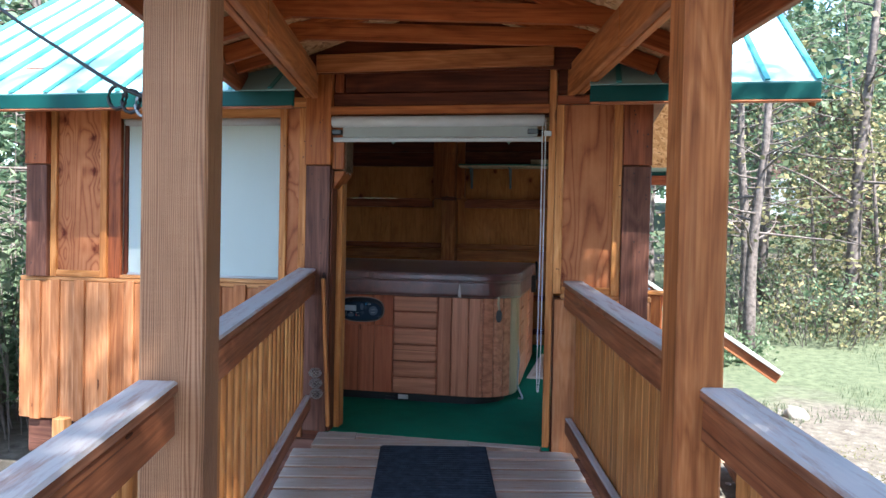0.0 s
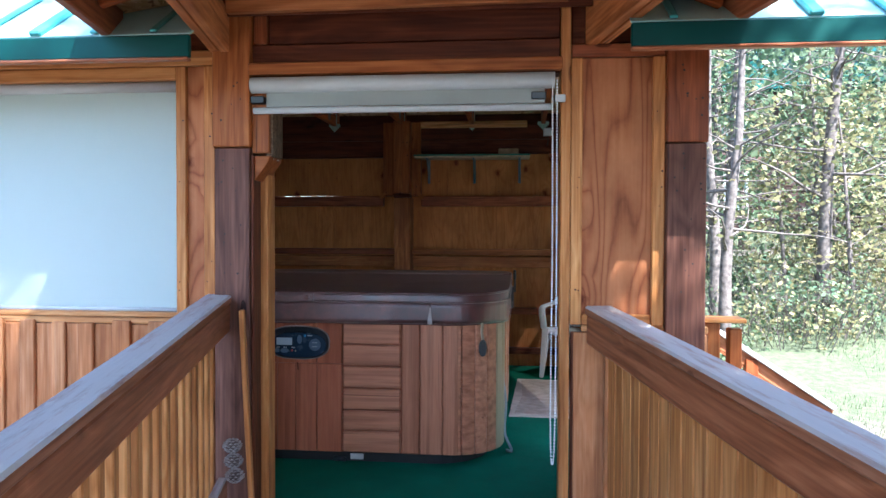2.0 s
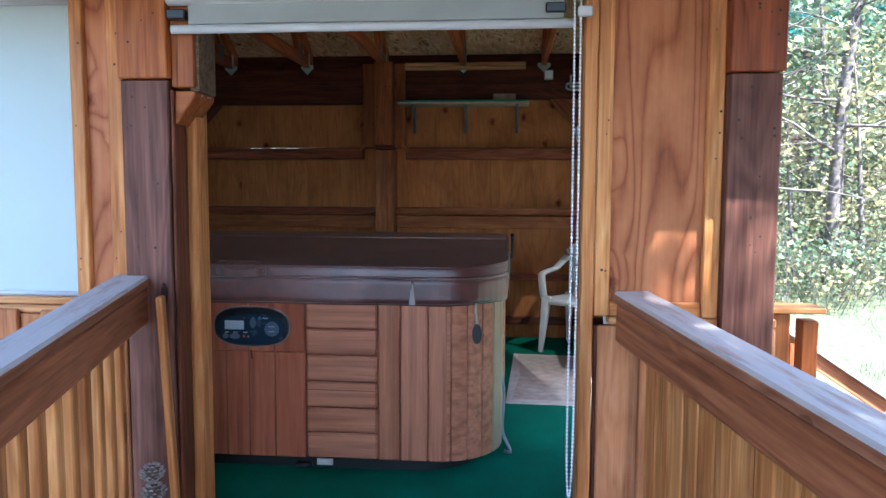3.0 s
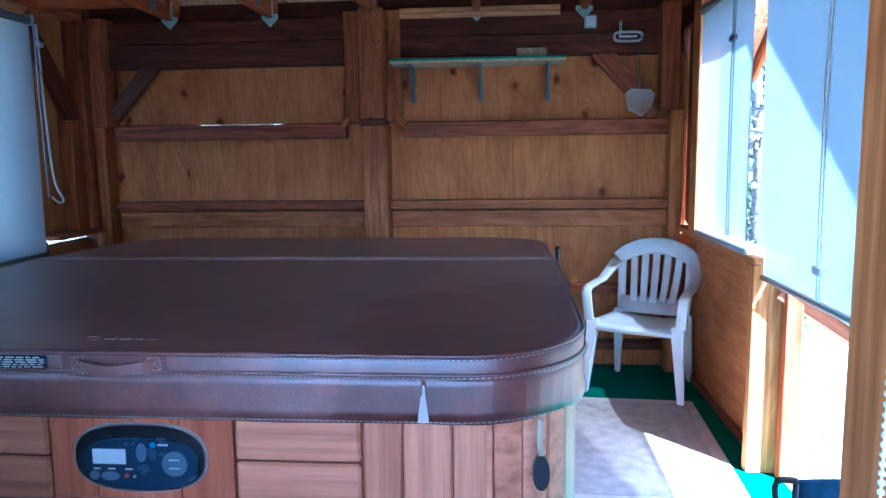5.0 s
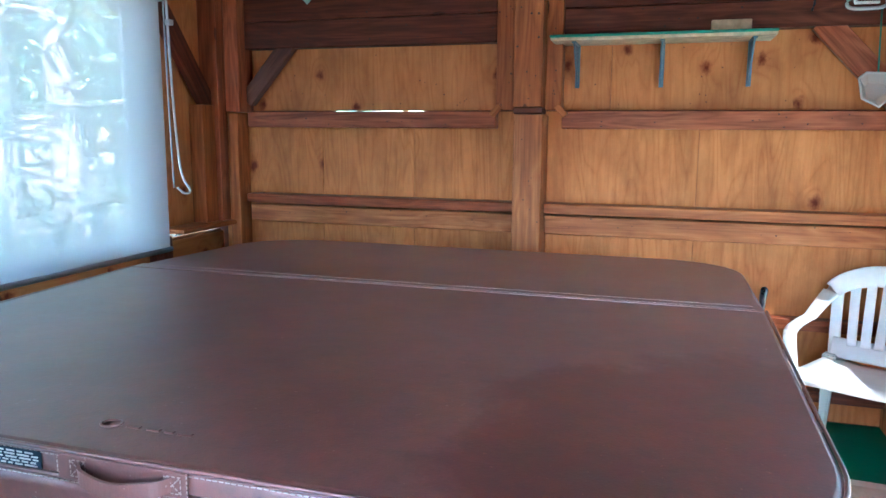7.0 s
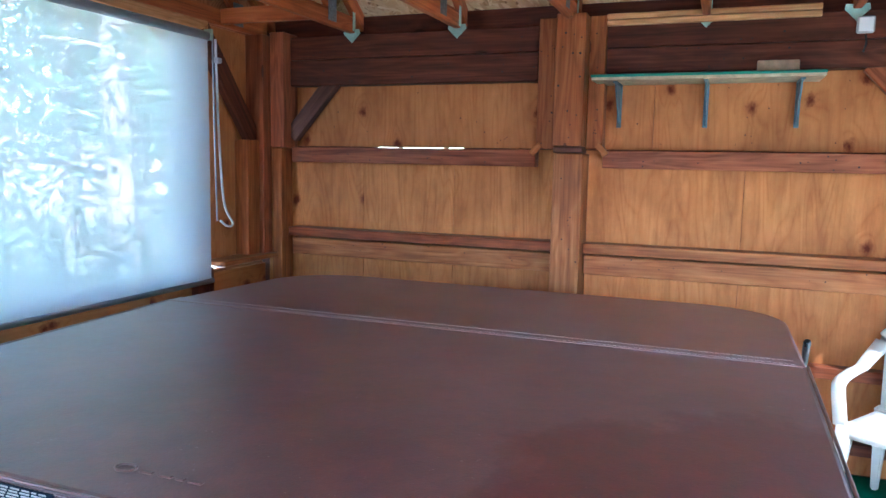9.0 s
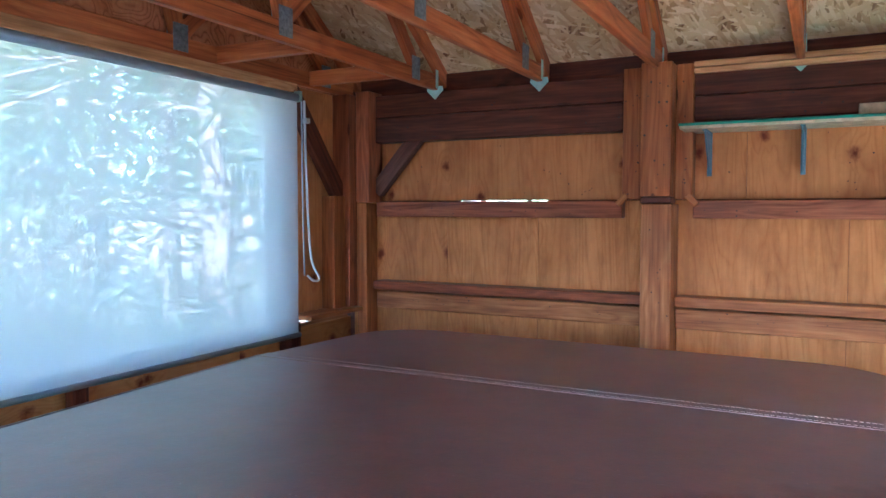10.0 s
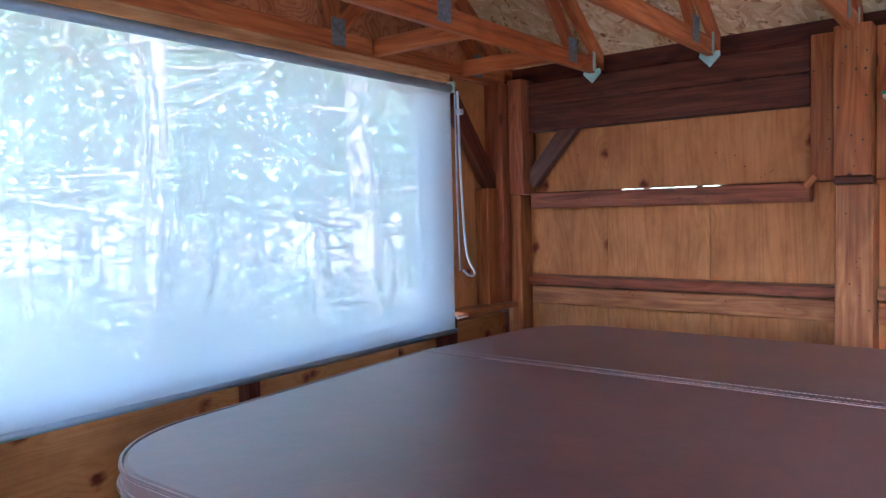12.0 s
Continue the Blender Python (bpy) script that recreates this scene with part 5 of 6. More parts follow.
def stave(a0, a1, cx, cy, r, material):
    b = bmesh.new()
    n, rows = 4, []
    for rr in (r - 0.018, r):
        for z in (0.066, 0.79):
            rows.append([b.verts.new((cx + rr * math.cos(radians(a0 + (a1 - a0) * i / n)), cy + rr * math.sin(radians(a0 + (a1 - a0) * i / n)), z)) for i in range(n + 1)])
    for p, q in ((0, 1), (2, 3), (0, 2), (1, 3)):
        for i in range(n):
            b.faces.new((rows[p][i], rows[p][i + 1], rows[q][i + 1], rows[q][i]))
    for i in (0, n):
        b.faces.new((rows[0][i], rows[1][i], rows[3][i], rows[2][i]))
    bmesh.ops.recalc_face_normals(b, faces=b.faces)
    bmesh.ops.bevel(b, geom=[e for e in b.edges if e.calc_face_angle(0) > 1.0], offset=0.005, segments=1, affect='EDGES')
    me = part("stave", b, material, tub)
    return me


cx, cy = TX1 - R + 0.016, TY0 + R
xe = x
board_x = -0.444
while board_x < cx - 0.02:
    w = min(0.08, cx - board_x)
    on_front("plank", board_x + 0.002, board_x + w - 0.002, 0.066, 0.79, TUBW, grain="z", bev=0.006)
    board_x += w
for k in range(6):
    stave(-90 + 15.2 * k, -90 + 15.2 * k + 14.6, cx, cy, R, TUBW if k < 4 else TAN)
cx2 = TX0 + R - 0.016
for k in range(6):
    stave(180 + 15 * k, 180 + 15 * k + 14.4, cx2, cy, R, TUBW)
on_front("plank", cx2 + 0.002, -2.132, 0.066, 0.79, TUBW, grain="z", bev=0.006)
# side facing the chair
y = TY0 + R
i = 0
while y < TY1 - R - 0.05:
    w = (0.10, 0.12, 0.33, 0.12, 0.10)[i % 5]
    if w < 0.2:
        bx("plank", TX1 + 0.0, TX1 + 0.016, y + 0.002, y + w - 0.002, 0.066, 0.79, TUBW if i else TAN, tub, grain="z", bev=0.005)
    else:
        for a, b_ in zip((0.066, 0.186, 0.30, 0.42, 0.54, 0.66), (0.186, 0.30, 0.42, 0.54, 0.66, 0.79)):
            bx("slat", TX1 + 0.0, TX1 + 0.02, y + 0.003, y + w - 0.003, a + 0.003, b_ - 0.003, TUBW, tub, bev=0.006)
    y += w
    i += 1
tube_part("drain_hose", bez([(-0.23, 5.72, 0.5), (-0.195, 5.66, 0.3), (-0.20, 5.63, 0.12), (-0.16, 5.62, 0.02), (-0.19, 5.64, 0.012)], 8), 0.008, GREYBAR, tub, "grey hose end", 6)
on_front("rating_tag", -1.05, -0.975, 0.012, 0.044, TAGM, TY0 + 0.052, 0.006, "pale rating label")
tube_part("valve", [(-1.14, TY0 + 0.03, 0.022), (-1.1, TY0 + 0.03, 0.02), (-1.07, TY0 + 0.035, 0.018)], 0.014, BLACK, tub)

# control panel: oval rim, recess, face, screen, buttons
pc_x, pc_z, pa, pb_ = -1.329, 0.665, 0.172, 0.088


def oval(cx, cz, a, b, y, n=40, p=2.6):
    out = []
    for i in range(n):
        t = 2 * math.pi * i / n
        c, s = math.cos(t), math.sin(t)
        out.append((cx + a * math.copysign(abs(c) ** (2 / p), c), y, cz + b * math.copysign(abs(s) ** (2 / p), s)))
    return out


def oval_part(name, cx, cz, a, b, y0, y1, material, parent, label="", inner=0.9, n=40, p=2.6):
    b2 = bmesh.new()
    loft(b2, [oval(cx, cz, a, b, y0, n, p), oval(cx, cz, a, b, y1 + 0.003, n, p), oval(cx, cz, a * 0.985, b * 0.97, y1, n, p)])
    bmesh.ops.recalc_face_normals(b2, faces=b2.faces)
    return part(name, b2, material, parent, label)


panel = oval_part("control_panel", pc_x, pc_z, pa + 0.006, pb_ + 0.006, TY0 + 0.002, TY0 - 0.006, RIM, tub, "oval black control panel with a pale display")
oval_part("recess", pc_x, pc_z, pa, pb_, TY0 - 0.004, TY0 - 0.010, BLACK, panel)
oval_part("face", pc_x + 0.004, pc_z - 0.012, pa * 0.90, pb_ * 0.78, TY0 - 0.008, TY0 - 0.018, PANELB, panel)
fy = TY0 - 0.019
bx("display", pc_x - 0.118, pc_x - 0.03, fy - 0.003, fy, pc_z - 0.012, pc_z + 0.028, LCD, panel, "pale display window", bev=0.002)
oval_part("button", pc_x + 0.012, pc_z + 0.020, 0.013, 0.024, fy, fy - 0.005, BUTTON, panel, n=20, p=2)
for cxx, czz, aa, bb in ((-0.115, -0.042, 0.013, 0.012), (-0.072, -0.043, 0.024, 0.012), (0.098, -0.008, 0.033, 0.033)):
    oval_part("button", pc_x + cxx, pc_z + czz, aa, bb, fy, fy - 0.005, BUTTON, panel, n=20, p=2)
oval_part("indicator", pc_x - 0.03, pc_z - 0.042, 0.006, 0.006, fy, fy - 0.003, RED, panel, n=12, p=2)
oval_part("indicator", pc_x - 0.01, pc_z - 0.044, 0.004, 0.004, fy, fy - 0.003, TAN, panel, n=12, p=2)
oval_part("emblem", pc_x + 0.042, pc_z + 0.040, 0.007, 0.007, fy, fy - 0.002, BLUEDOT, panel, n=12, p=2)
bx("mark", pc_x + 0.055, pc_x + 0.082, fy - 0.001, fy, pc_z + 0.038, pc_z + 0.043, TAGM, panel, bev=0)
for a, b_ in ((-0.118, -0.1), (-0.08, -0.06), (-0.034, -0.014)):
    bx("mark", pc_x + a, pc_x + b_, fy - 0.001, fy, pc_z - 0.0265, pc_z - 0.0235, TAGM, panel, bev=0)
for dz in (0.01, -0.012):
    bx("mark", pc_x + 0.085, pc_x + 0.112, fy - 0.0062, fy - 0.005, pc_z + dz - 0.008, pc_z + dz - 0.005, TAGM, panel, bev=0)
board("wood_crack", (pc_x - 0.005, TY0 - 0.001, 0.555), (pc_x - 0.002, TY0 - 0.001, 0.515), 0.007, 0.002, W_DARK, tub, face=(0, -1, 0), bev=0)
# cover lock hanging on a strap
lk = tube_part("strap", bez([(-0.315, TY0 - 0.012, 0.79), (-0.318, TY0 - 0.014, 0.74), (-0.312, TY0 - 0.012, 0.70)], 6), 0.009, TAN, tub, "strap with a black buckle", 6)
oval_part("buckle", -0.313, 0.655, 0.021, 0.044, TY0 + 0.002, TY0 - 0.022, BLACK, tub, "black plastic buckle", n=24, p=2.2)

# ---- cover ----
CX0, CX1, CY0, CY1, FOLD = -2.515, -0.185, 5.295, 7.74, 6.71
cover = empty("spa_cover", "folding brown vinyl tub cover with stitched seams, damp patch on top", "tub cover")


def top_z(y):
    return 0.948 + 0.027 * (1 - abs(y - FOLD) / (FOLD - CY0 if y < FOLD else CY1 - FOLD))


def cover_half(name, y0, y1, front):
    """One padded lid half; rounded only at its outer corners."""
    r = 0.33
    pts = []
    n = 12
    if front:
        pts += [(CX0, y1)] + [(CX0 + r + r * math.cos(radians(180 + 90 * i / n)), y0 + r + r * math.sin(radians(180 + 90 * i / n))) for i in range(n + 1)]
        pts += [(CX1 - r + r * math.cos(radians(-90 + 90 * i / n)), y0 + r + r * math.sin(radians(-90 + 90 * i / n))) for i in range(n + 1)] + [(CX1, y1)]
    else:
        pts += [(CX1, y0)] + [(CX1 - r + r * math.cos(radians(90 * i / n)), y1 - r + r * math.sin(radians(90 * i / n))) for i in range(n + 1)]
        pts += [(CX0 + r + r * math.cos(radians(90 + 90 * i / n)), y1 - r + r * math.sin(radians(90 + 90 * i / n))) for i in range(n + 1)] + [(CX0, y0)]
    mx, my = (CX0 + CX1) / 2, (y0 + y1) / 2

    def ring(inset, z, flat=False):
        out = []
        for x, y in pts:
            dx, dy = x - mx, y - my
            k = 1 - inset / max(abs(dx), abs(dy), 0.3)
            out.append((mx + dx * k, my + dy * k, (z if flat else top_z(y) + z)))
        return out
    b = bmesh.new()
    loops = [ring(0.0, 0.865, True), ring(-0.004, 0.885, True), ring(-0.003, -0.02), ring(0.003, -0.006), ring(0.014, 0.0)]
    rows = [[b.verts.new(p) for p in lp] for lp in loops]
    for u, v in zip(rows, rows[1:]):
        for k in range(len(u)):
            b.faces.new((u[k], u[(k + 1) % len(u)], v[(k + 1) % len(u)], v[k]))
    b.faces.new(rows[0][::-1])
    # top as a fine grid for soft dents
    f = b.faces.new(rows[-1])
    bmesh.ops.recalc_face_normals(b, faces=b.faces)
    ob = part(name, b, VINYL, cover)
    for p in ob.data.polygons:
        p.use_smooth = len(p.vertices) < 6
    return ob


half1 = cover_half("lid", CY0, FOLD - 0.004, True)
half2 = cover_half("lid", FOLD + 0.004, CY1, False)
bx("hinge_strip", CX0 + 0.01, CX1 - 0.01, FOLD - 0.035, FOLD + 0.035, 0.9745, 0.9765, VINYL, cover, bev=0)


def edge_path(inset, z, a0=None, corner=True, x0=CX0, x1=CX1, y0=CY0):
    r, n = 0.33, 12
    pts = [(x0 - inset, FOLD - 0.01)]
    pts += [(x0 + r + (r + inset) * math.cos(radians(180 + 90 * i / n)), y0 + r + (r + inset) * math.sin(radians(180 + 90 * i / n))) for i in range(n + 1)]
    pts += [(x1 - r + (r + inset) * math.cos(radians(-90 + 90 * i / n)), y0 + r + (r + inset) * math.sin(radians(-90 + 90 * i / n))) for i in range(n + 1)]
    pts += [(x1 + inset, FOLD - 0.01)]
    return [(x, y, z(x, y) if callable(z) else z) for x, y in pts]


def resample(path, step):
    out = [Vector(path[0])]
    for a, b in zip(path, path[1:]):
        a, b = Vector(a), Vector(b)
        n = max(1, int((b - a).length / step))
        for i in range(1, n + 1):
            out.append(a.lerp(b, i / n))
    return out


def skirt_part(path, z0, z1):
    b = bmesh.new()
    pts = resample(path, 0.05)
    rows = []
    for j in range(5):
        f = j / 4
        row = []
        for i, p in enumerate(pts):
            w = noise.noise((p.x * 5, p.y * 5, f * 1.5)) * 0.010 * (1 - f * 0.8)
            c = Vector(((CX0 + CX1) / 2, 6.5, 0))
            d = Vector((p.x - c.x, p.y - c.y, 0)).normalized()
            row.append(b.verts.new((p.x + d.x * w, p.y + d.y * w, z0 + (z1 - z0) * f + 0.006 * noise.noise((p.x * 3, p.y * 3, 7)) * (1 - f))))
        rows.append(row)
    for u, v in zip(rows, rows[1:]):
        for k in range(len(u) - 1):
            b.faces.new((u[k], u[k + 1], v[k + 1], v[k]))
    ob = part("skirt", b, VINYL, cover, smooth=True)
    m = ob.modifiers.new("thick", 'SOLIDIFY')
    m.thickness = 0.006
    return ob


full = resample(edge_path(0.004, 0.9), 0.004)
cut = min(range(len(full)), key=lambda i: abs(full[i].x + 0.597) + abs(full[i].y - CY0) * 3)
skirt_part([tuple(p) for p in full[:cut]], 0.775, 0.898)
skirt_part([tuple(p) for p in full[cut + 1:]], 0.775, 0.898)
bm = bmesh.new()
sq = [(-0.612, 0.778), (-0.584, 0.778), (-0.594, 0.872), (-0.600, 0.872)]
loft(bm, [[(x, CY0 - 0.003, z) for x, z in sq], [(x, CY0 + 0.01, z) for x, z in sq]])
bmesh.ops.recalc_face_normals(bm, faces=bm.faces)
part("flap_lining", bm, STITCH, cover, "pale lining showing at the corner slit")
# piping and stitch lines
tube_part("piping", edge_path(0.002, lambda x, y: top_z(y) - 0.004), 0.0045, VINYL, cover, "", 6)
tube_part("piping", edge_path(0.006, 0.898), 0.005, VINYL, cover, "", 6)


def stitches(path, step, l, name="stitching"):
    b = bmesh.new()
    pts = resample(path, step)
    for p, q in zip(pts, pts[1:]):
        d = (q - p).normalized()
        tube(b, [p, p + d * l], 0.0014, 4)
    return part(name, b, STITCH, cover, "pale thread stitching")


stitches(edge_path(0.006, lambda x, y: top_z(y) - 0.012), 0.012, 0.008)
stitches(edge_path(0.012, 0.893), 0.012, 0.008)
stitches(edge_path(0.012, 0.783), 0.014, 0.009)
for dy in (-0.022, 0.022):
    stitches([(CX0 + 0.03, FOLD + dy, 0.977), (CX1 - 0.03, FOLD + dy, 0.977)], 0.016, 0.011)
# carrying handle on a sewn patch
bx("patch", -1.505, -1.235, CY0 - 0.010, CY0 - 0.004, 0.897, 0.942, VINYL, cover, bev=0.002)
for x in (-1.505, -1.235):
    stitches([(x, CY0 - 0.011, 0.898), (x, CY0 - 0.011, 0.942)], 0.008, 0.005)
hd = bmesh.new()
arc = bez([(-1.455, CY0 - 0.012, 0.920), (-1.43, CY0 - 0.035, 0.917), (-1.36, CY0 - 0.047, 0.910), (-1.29, CY0 - 0.035, 0.917), (-1.265, CY0 - 0.012, 0.920)], 6)
rows = []
for p in arc:
    rows.append([hd.verts.new(p + Vector((0, dy, dz))) for dy, dz in ((0.003, 0.014), (-0.003, 0.014), (-0.003, -0.014), (0.003, -0.014))])
for u, v in zip(rows, rows[1:]):
    for k in range(4):
        hd.faces.new((u[k], u[(k + 1) % 4], v[(k + 1) % 4], v[k]))
bmesh.ops.recalc_face_normals(hd, faces=hd.faces)
part("handle", hd, VINYL, cover, "sewn vinyl carrying handle")
for x in (-1.458, -1.262):
    q = [(x - 0.016, 0.905), (x + 0.016, 0.905), (x + 0.016, 0.935), (x - 0.016, 0.935)]
    for a, c in ((0, 1), (1, 2), (2, 3), (3, 0), (0, 2), (1, 3)):
        stitches([(q[a][0], CY0 - 0.0135, q[a][1]), (q[c][0], CY0 - 0.0135, q[c][1])], 0.008, 0.006)
# sewn-on warning label: unreadable lines
bx("label", -1.70, -1.545, CY0 - 0.008, CY0 - 0.005, 0.903, 0.937, PANELB, cover, "dark label with pale unreadable lines", bev=0)
rnd = random.Random(4)
for r in range(5):
    x = -1.695
    while x < -1.56:
        l = rnd.uniform(0.008, 0.03)
        bx("print", x, min(x + l, -1.55), CY0 - 0.0095, CY0 - 0.0085, 0.906 + r * 0.006, 0.909 + r * 0.006, TAGM, cover, bev=0)
        x += l + 0.006
# pressed emblem on the lid
for k, (dx, w) in enumerate(((0, 0.03), (0.045, 0.03), (0.085, 0.02), (0.115, 0.03))):
    bx("emboss", -1.455 + dx, -1.455 + dx + w, 5.40, 5.412, top_z(5.4) - 0.002, top_z(5.4) + 0.0025, VINYL, cover)
oval_ring = [(-1.49 + 0.022 * math.cos(radians(a)), 5.405 + 0.016 * math.sin(radians(a)), top_z(5.4) + 0.002) for a in range(0, 361, 20)]
tube_part("emboss", oval_ring, 0.003, VINYL, cover, "", 6)
# lifter hardware at the fold
lf = empty("cover_lifter", "black cover lifter bracket beside the tub", "bracket")
bx("pad", -0.215, -0.165, 7.02, 7.11, 0.70, 0.86, BLACK, lf)
tube_part("strut", [(-0.16, 7.06, 0.82), (-0.158, 7.02, 0.95), (-0.16, 6.98, 0.985)], 0.012, BLACK, lf)

# ---- garden chair ----
chair = empty("garden_chair", "white moulded plastic garden armchair on the green carpet", "chair")
# own frame: origin on the floor, -y to its front
CM = Matrix.Translation((0.425, 7.985, 0)) @ Matrix.Rotation(radians(-25), 4, 'Z') @ Matrix.Diagonal((1.03, 1.03, 1.035, 1))


def cv(*p):
    return tuple(CM @ Vector(p))


def leg(x, y, tx, ty, h, w):
    b = bmesh.new()
    s0, s1 = 0.5, 1.0
    lo = [(x + dx * w * s0, y + dy * w * s0, 0) for dx, dy in ((-0.5, -0.4), (0.5, -0.4), (0.5, 0.4), (-0.5, 0.4))]
    hi = [(tx + dx * w * s1, ty + dy * w * s1, h) for dx, dy in ((-0.5, -0.4), (0.5, -0.4), (0.5, 0.4), (-0.5, 0.4))]
    loft(b, [[cv(*p) for p in lo], [cv(*p) for p in hi]])
    bmesh.ops.recalc_face_normals(b, faces=b.faces)
    bmesh.ops.bevel(b, geom=[e for e in b.edges], offset=0.008, segments=2, affect='EDGES')
    part("leg", b, WHITEP, chair)


leg(-0.27, -0.23, -0.235, -0.20, 0.43, 0.07)
leg(0.27, -0.23, 0.235, -0.20, 0.43, 0.07)
leg(-0.22, 0.24, -0.20, 0.19, 0.42, 0.065)
leg(0.22, 0.24, 0.20, 0.19, 0.42, 0.065)
b = bmesh.new()
nx, ny = 12, 12
top, bot = [], []
for i in range(nx + 1):
    rt, rb = [], []
    for j in range(ny + 1):
        u, v = i / nx * 2 - 1, j / ny * 2 - 1
        wx = 0.245 - 0.03 * (v + 1) / 2
        x, y = u * wx, v * 0.225 - 0.015 * (1 - u * u) * (1 if v < -0.99 else 0)
        z = 0.425 - 0.022 * (1 - u * u) * (1 - max(0, -v) ** 4) - (0.022 * max(0, -v - 0.75) * 4) - 0.012 * (v + 1)
        rt.append(b.verts.new(cv(x, y, z)))
        rb.append(b.verts.new(cv(x, y, z - 0.012 - 0.02 * (max(abs(u), abs(v)) > 0.95))))
    top.append(rt)
    bot.append(rb)
for i in range(nx):
    for j in range(ny):
        b.faces.new((top[i][j], top[i + 1][j], top[i + 1][j + 1], top[i][j + 1]))
        b.faces.new((bot[i][j], bot[i][j + 1], bot[i + 1][j + 1], bot[i + 1][j]))
for i in range(nx):
    b.faces.new((top[i][0], bot[i][0], bot[i + 1][0], top[i + 1][0]))
    b.faces.new((top[i][ny], top[i + 1][ny], bot[i + 1][ny], bot[i][ny]))
for j in range(ny):
    b.faces.new((top[0][j], top[0][j + 1], bot[0][j + 1], bot[0][j]))
    b.faces.new((top[nx][j], bot[nx][j], bot[nx][j + 1], top[nx][j + 1]))
bmesh.ops.recalc_face_normals(b, faces=b.faces)
part("seat", b, WHITEP, chair, smooth=True)


def strip(name, pts, w, t, side):
    """A moulded flat bar along points; w across 'side', t thick."""
    b2 = bmesh.new()
    P = [Vector(p) for p in pts]
    rows2 = []
    for i, p in enumerate(P):
        d = (P[min(i + 1, len(P) - 1)] - P[max(i - 1, 0)]).normalized()
        sd = Vector(side(i / (len(P) - 1)) if callable(side) else side)
        sd = (sd - d * sd.dot(d)).normalized()
        nn = d.cross(sd)
        ww = w(i / (len(P) - 1)) if callable(w) else w
        rows2.append([b2.verts.new(cv(*(p + sd * a * ww / 2 + nn * c * t / 2))) for a, c in ((-1, -0.6), (-0.8, -1), (0.8, -1), (1, -0.6), (1, 0.6), (0.8, 1), (-0.8, 1), (-1, 0.6))])
    for u2, v2 in zip(rows2, rows2[1:]):
        for k in range(8):
            b2.faces.new((u2[k], u2[(k + 1) % 8], v2[(k + 1) % 8], v2[k]))
    b2.faces.new(rows2[0][::-1])
    b2.faces.new(rows2[-1])
    bmesh.ops.recalc_face_normals(b2, faces=b2.faces)
    return part(name, b2, WHITEP, chair, smooth=True)


# back hoop, arms sweeping forward into the front legs, back slats
hoop = bez([(-0.265, 0.04, 0.615), (-0.25, 0.18, 0.67), (-0.20, 0.26, 0.745), (-0.10, 0.295, 0.79), (0, 0.305, 0.80), (0.10, 0.295, 0.79), (0.20, 0.26, 0.745), (0.25, 0.18, 0.67), (0.265, 0.04, 0.615)], 6)
strip("back_hoop", hoop, lambda u: 0.058 + 0.042 * math.sin(math.pi * u), 0.022, lambda u: (0, 0.35, 1) if 0.2 < u < 0.8 else (1, 0, 0.2))
for sd in (-1, 1):
    strip("arm", bez([(0.265 * sd, 0.06, 0.618), (0.275 * sd, -0.08, 0.61), (0.275 * sd, -0.19, 0.60), (0.27 * sd, -0.225, 0.565), (0.255 * sd, -0.215, 0.42)], 6), 0.055, 0.022, (1, 0, 0.05))
    strip("back_edge", bez([(0.19 * sd, 0.205, 0.415), (0.20 * sd, 0.24, 0.55), (0.205 * sd, 0.262, 0.735)], 6), 0.05, 0.018, (1, 0, 0))
for i in range(5):
    u = (i - 2) / 2
    strip("back_slat", bez([(0.115 * u, 0.20, 0.47), (0.128 * u, 0.25, 0.62), (0.135 * u, 0.285, 0.765 - 0.02 * u * u)], 5), 0.042, 0.012, (1, 0, 0))
strip("back_panel", [(-0.2, 0.205, 0.45), (0, 0.215, 0.445), (0.2, 0.205, 0.45)], 0.10, 0.014, (0, 0.3, 1))

# ---- rug ----
rug = empty("rug", "cream woven rug with a pale bound edge, on green carpet", "rug")
RC = [(-0.19, 6.47), (0.60, 6.45), (0.655, 7.72), (-0.135, 7.78)]


def rug_sheet(name, inset, z0, z1, material):
    c = Vector((sum(p[0] for p in RC) / 4, sum(p[1] for p in RC) / 4))
    b2 = bmesh.new()
    lp = []
    for i in range(4):
        a, d = Vector(RC[i]), Vector(RC[(i + 1) % 4])
        for k in range(6):
            p = a.lerp(d, k / 6)
            p = p + (c - p).normalized() * inset * 1.2
            lp.append(p)
    loft(b2, [[(p.x, p.y, z0) for p in lp], [(p.x, p.y, z1 + 0.002 * noise.noise((p.x * 4, p.y * 4, 0))) for p in lp]])
    bmesh.ops.recalc_face_normals(b2, faces=b2.faces)
    return part(name, b2, material, rug)


rug_sheet("binding", 0.0, 0.0005, 0.008, RUGB)
rug_sheet("weave", 0.055, 0.002, 0.011, RUGM)

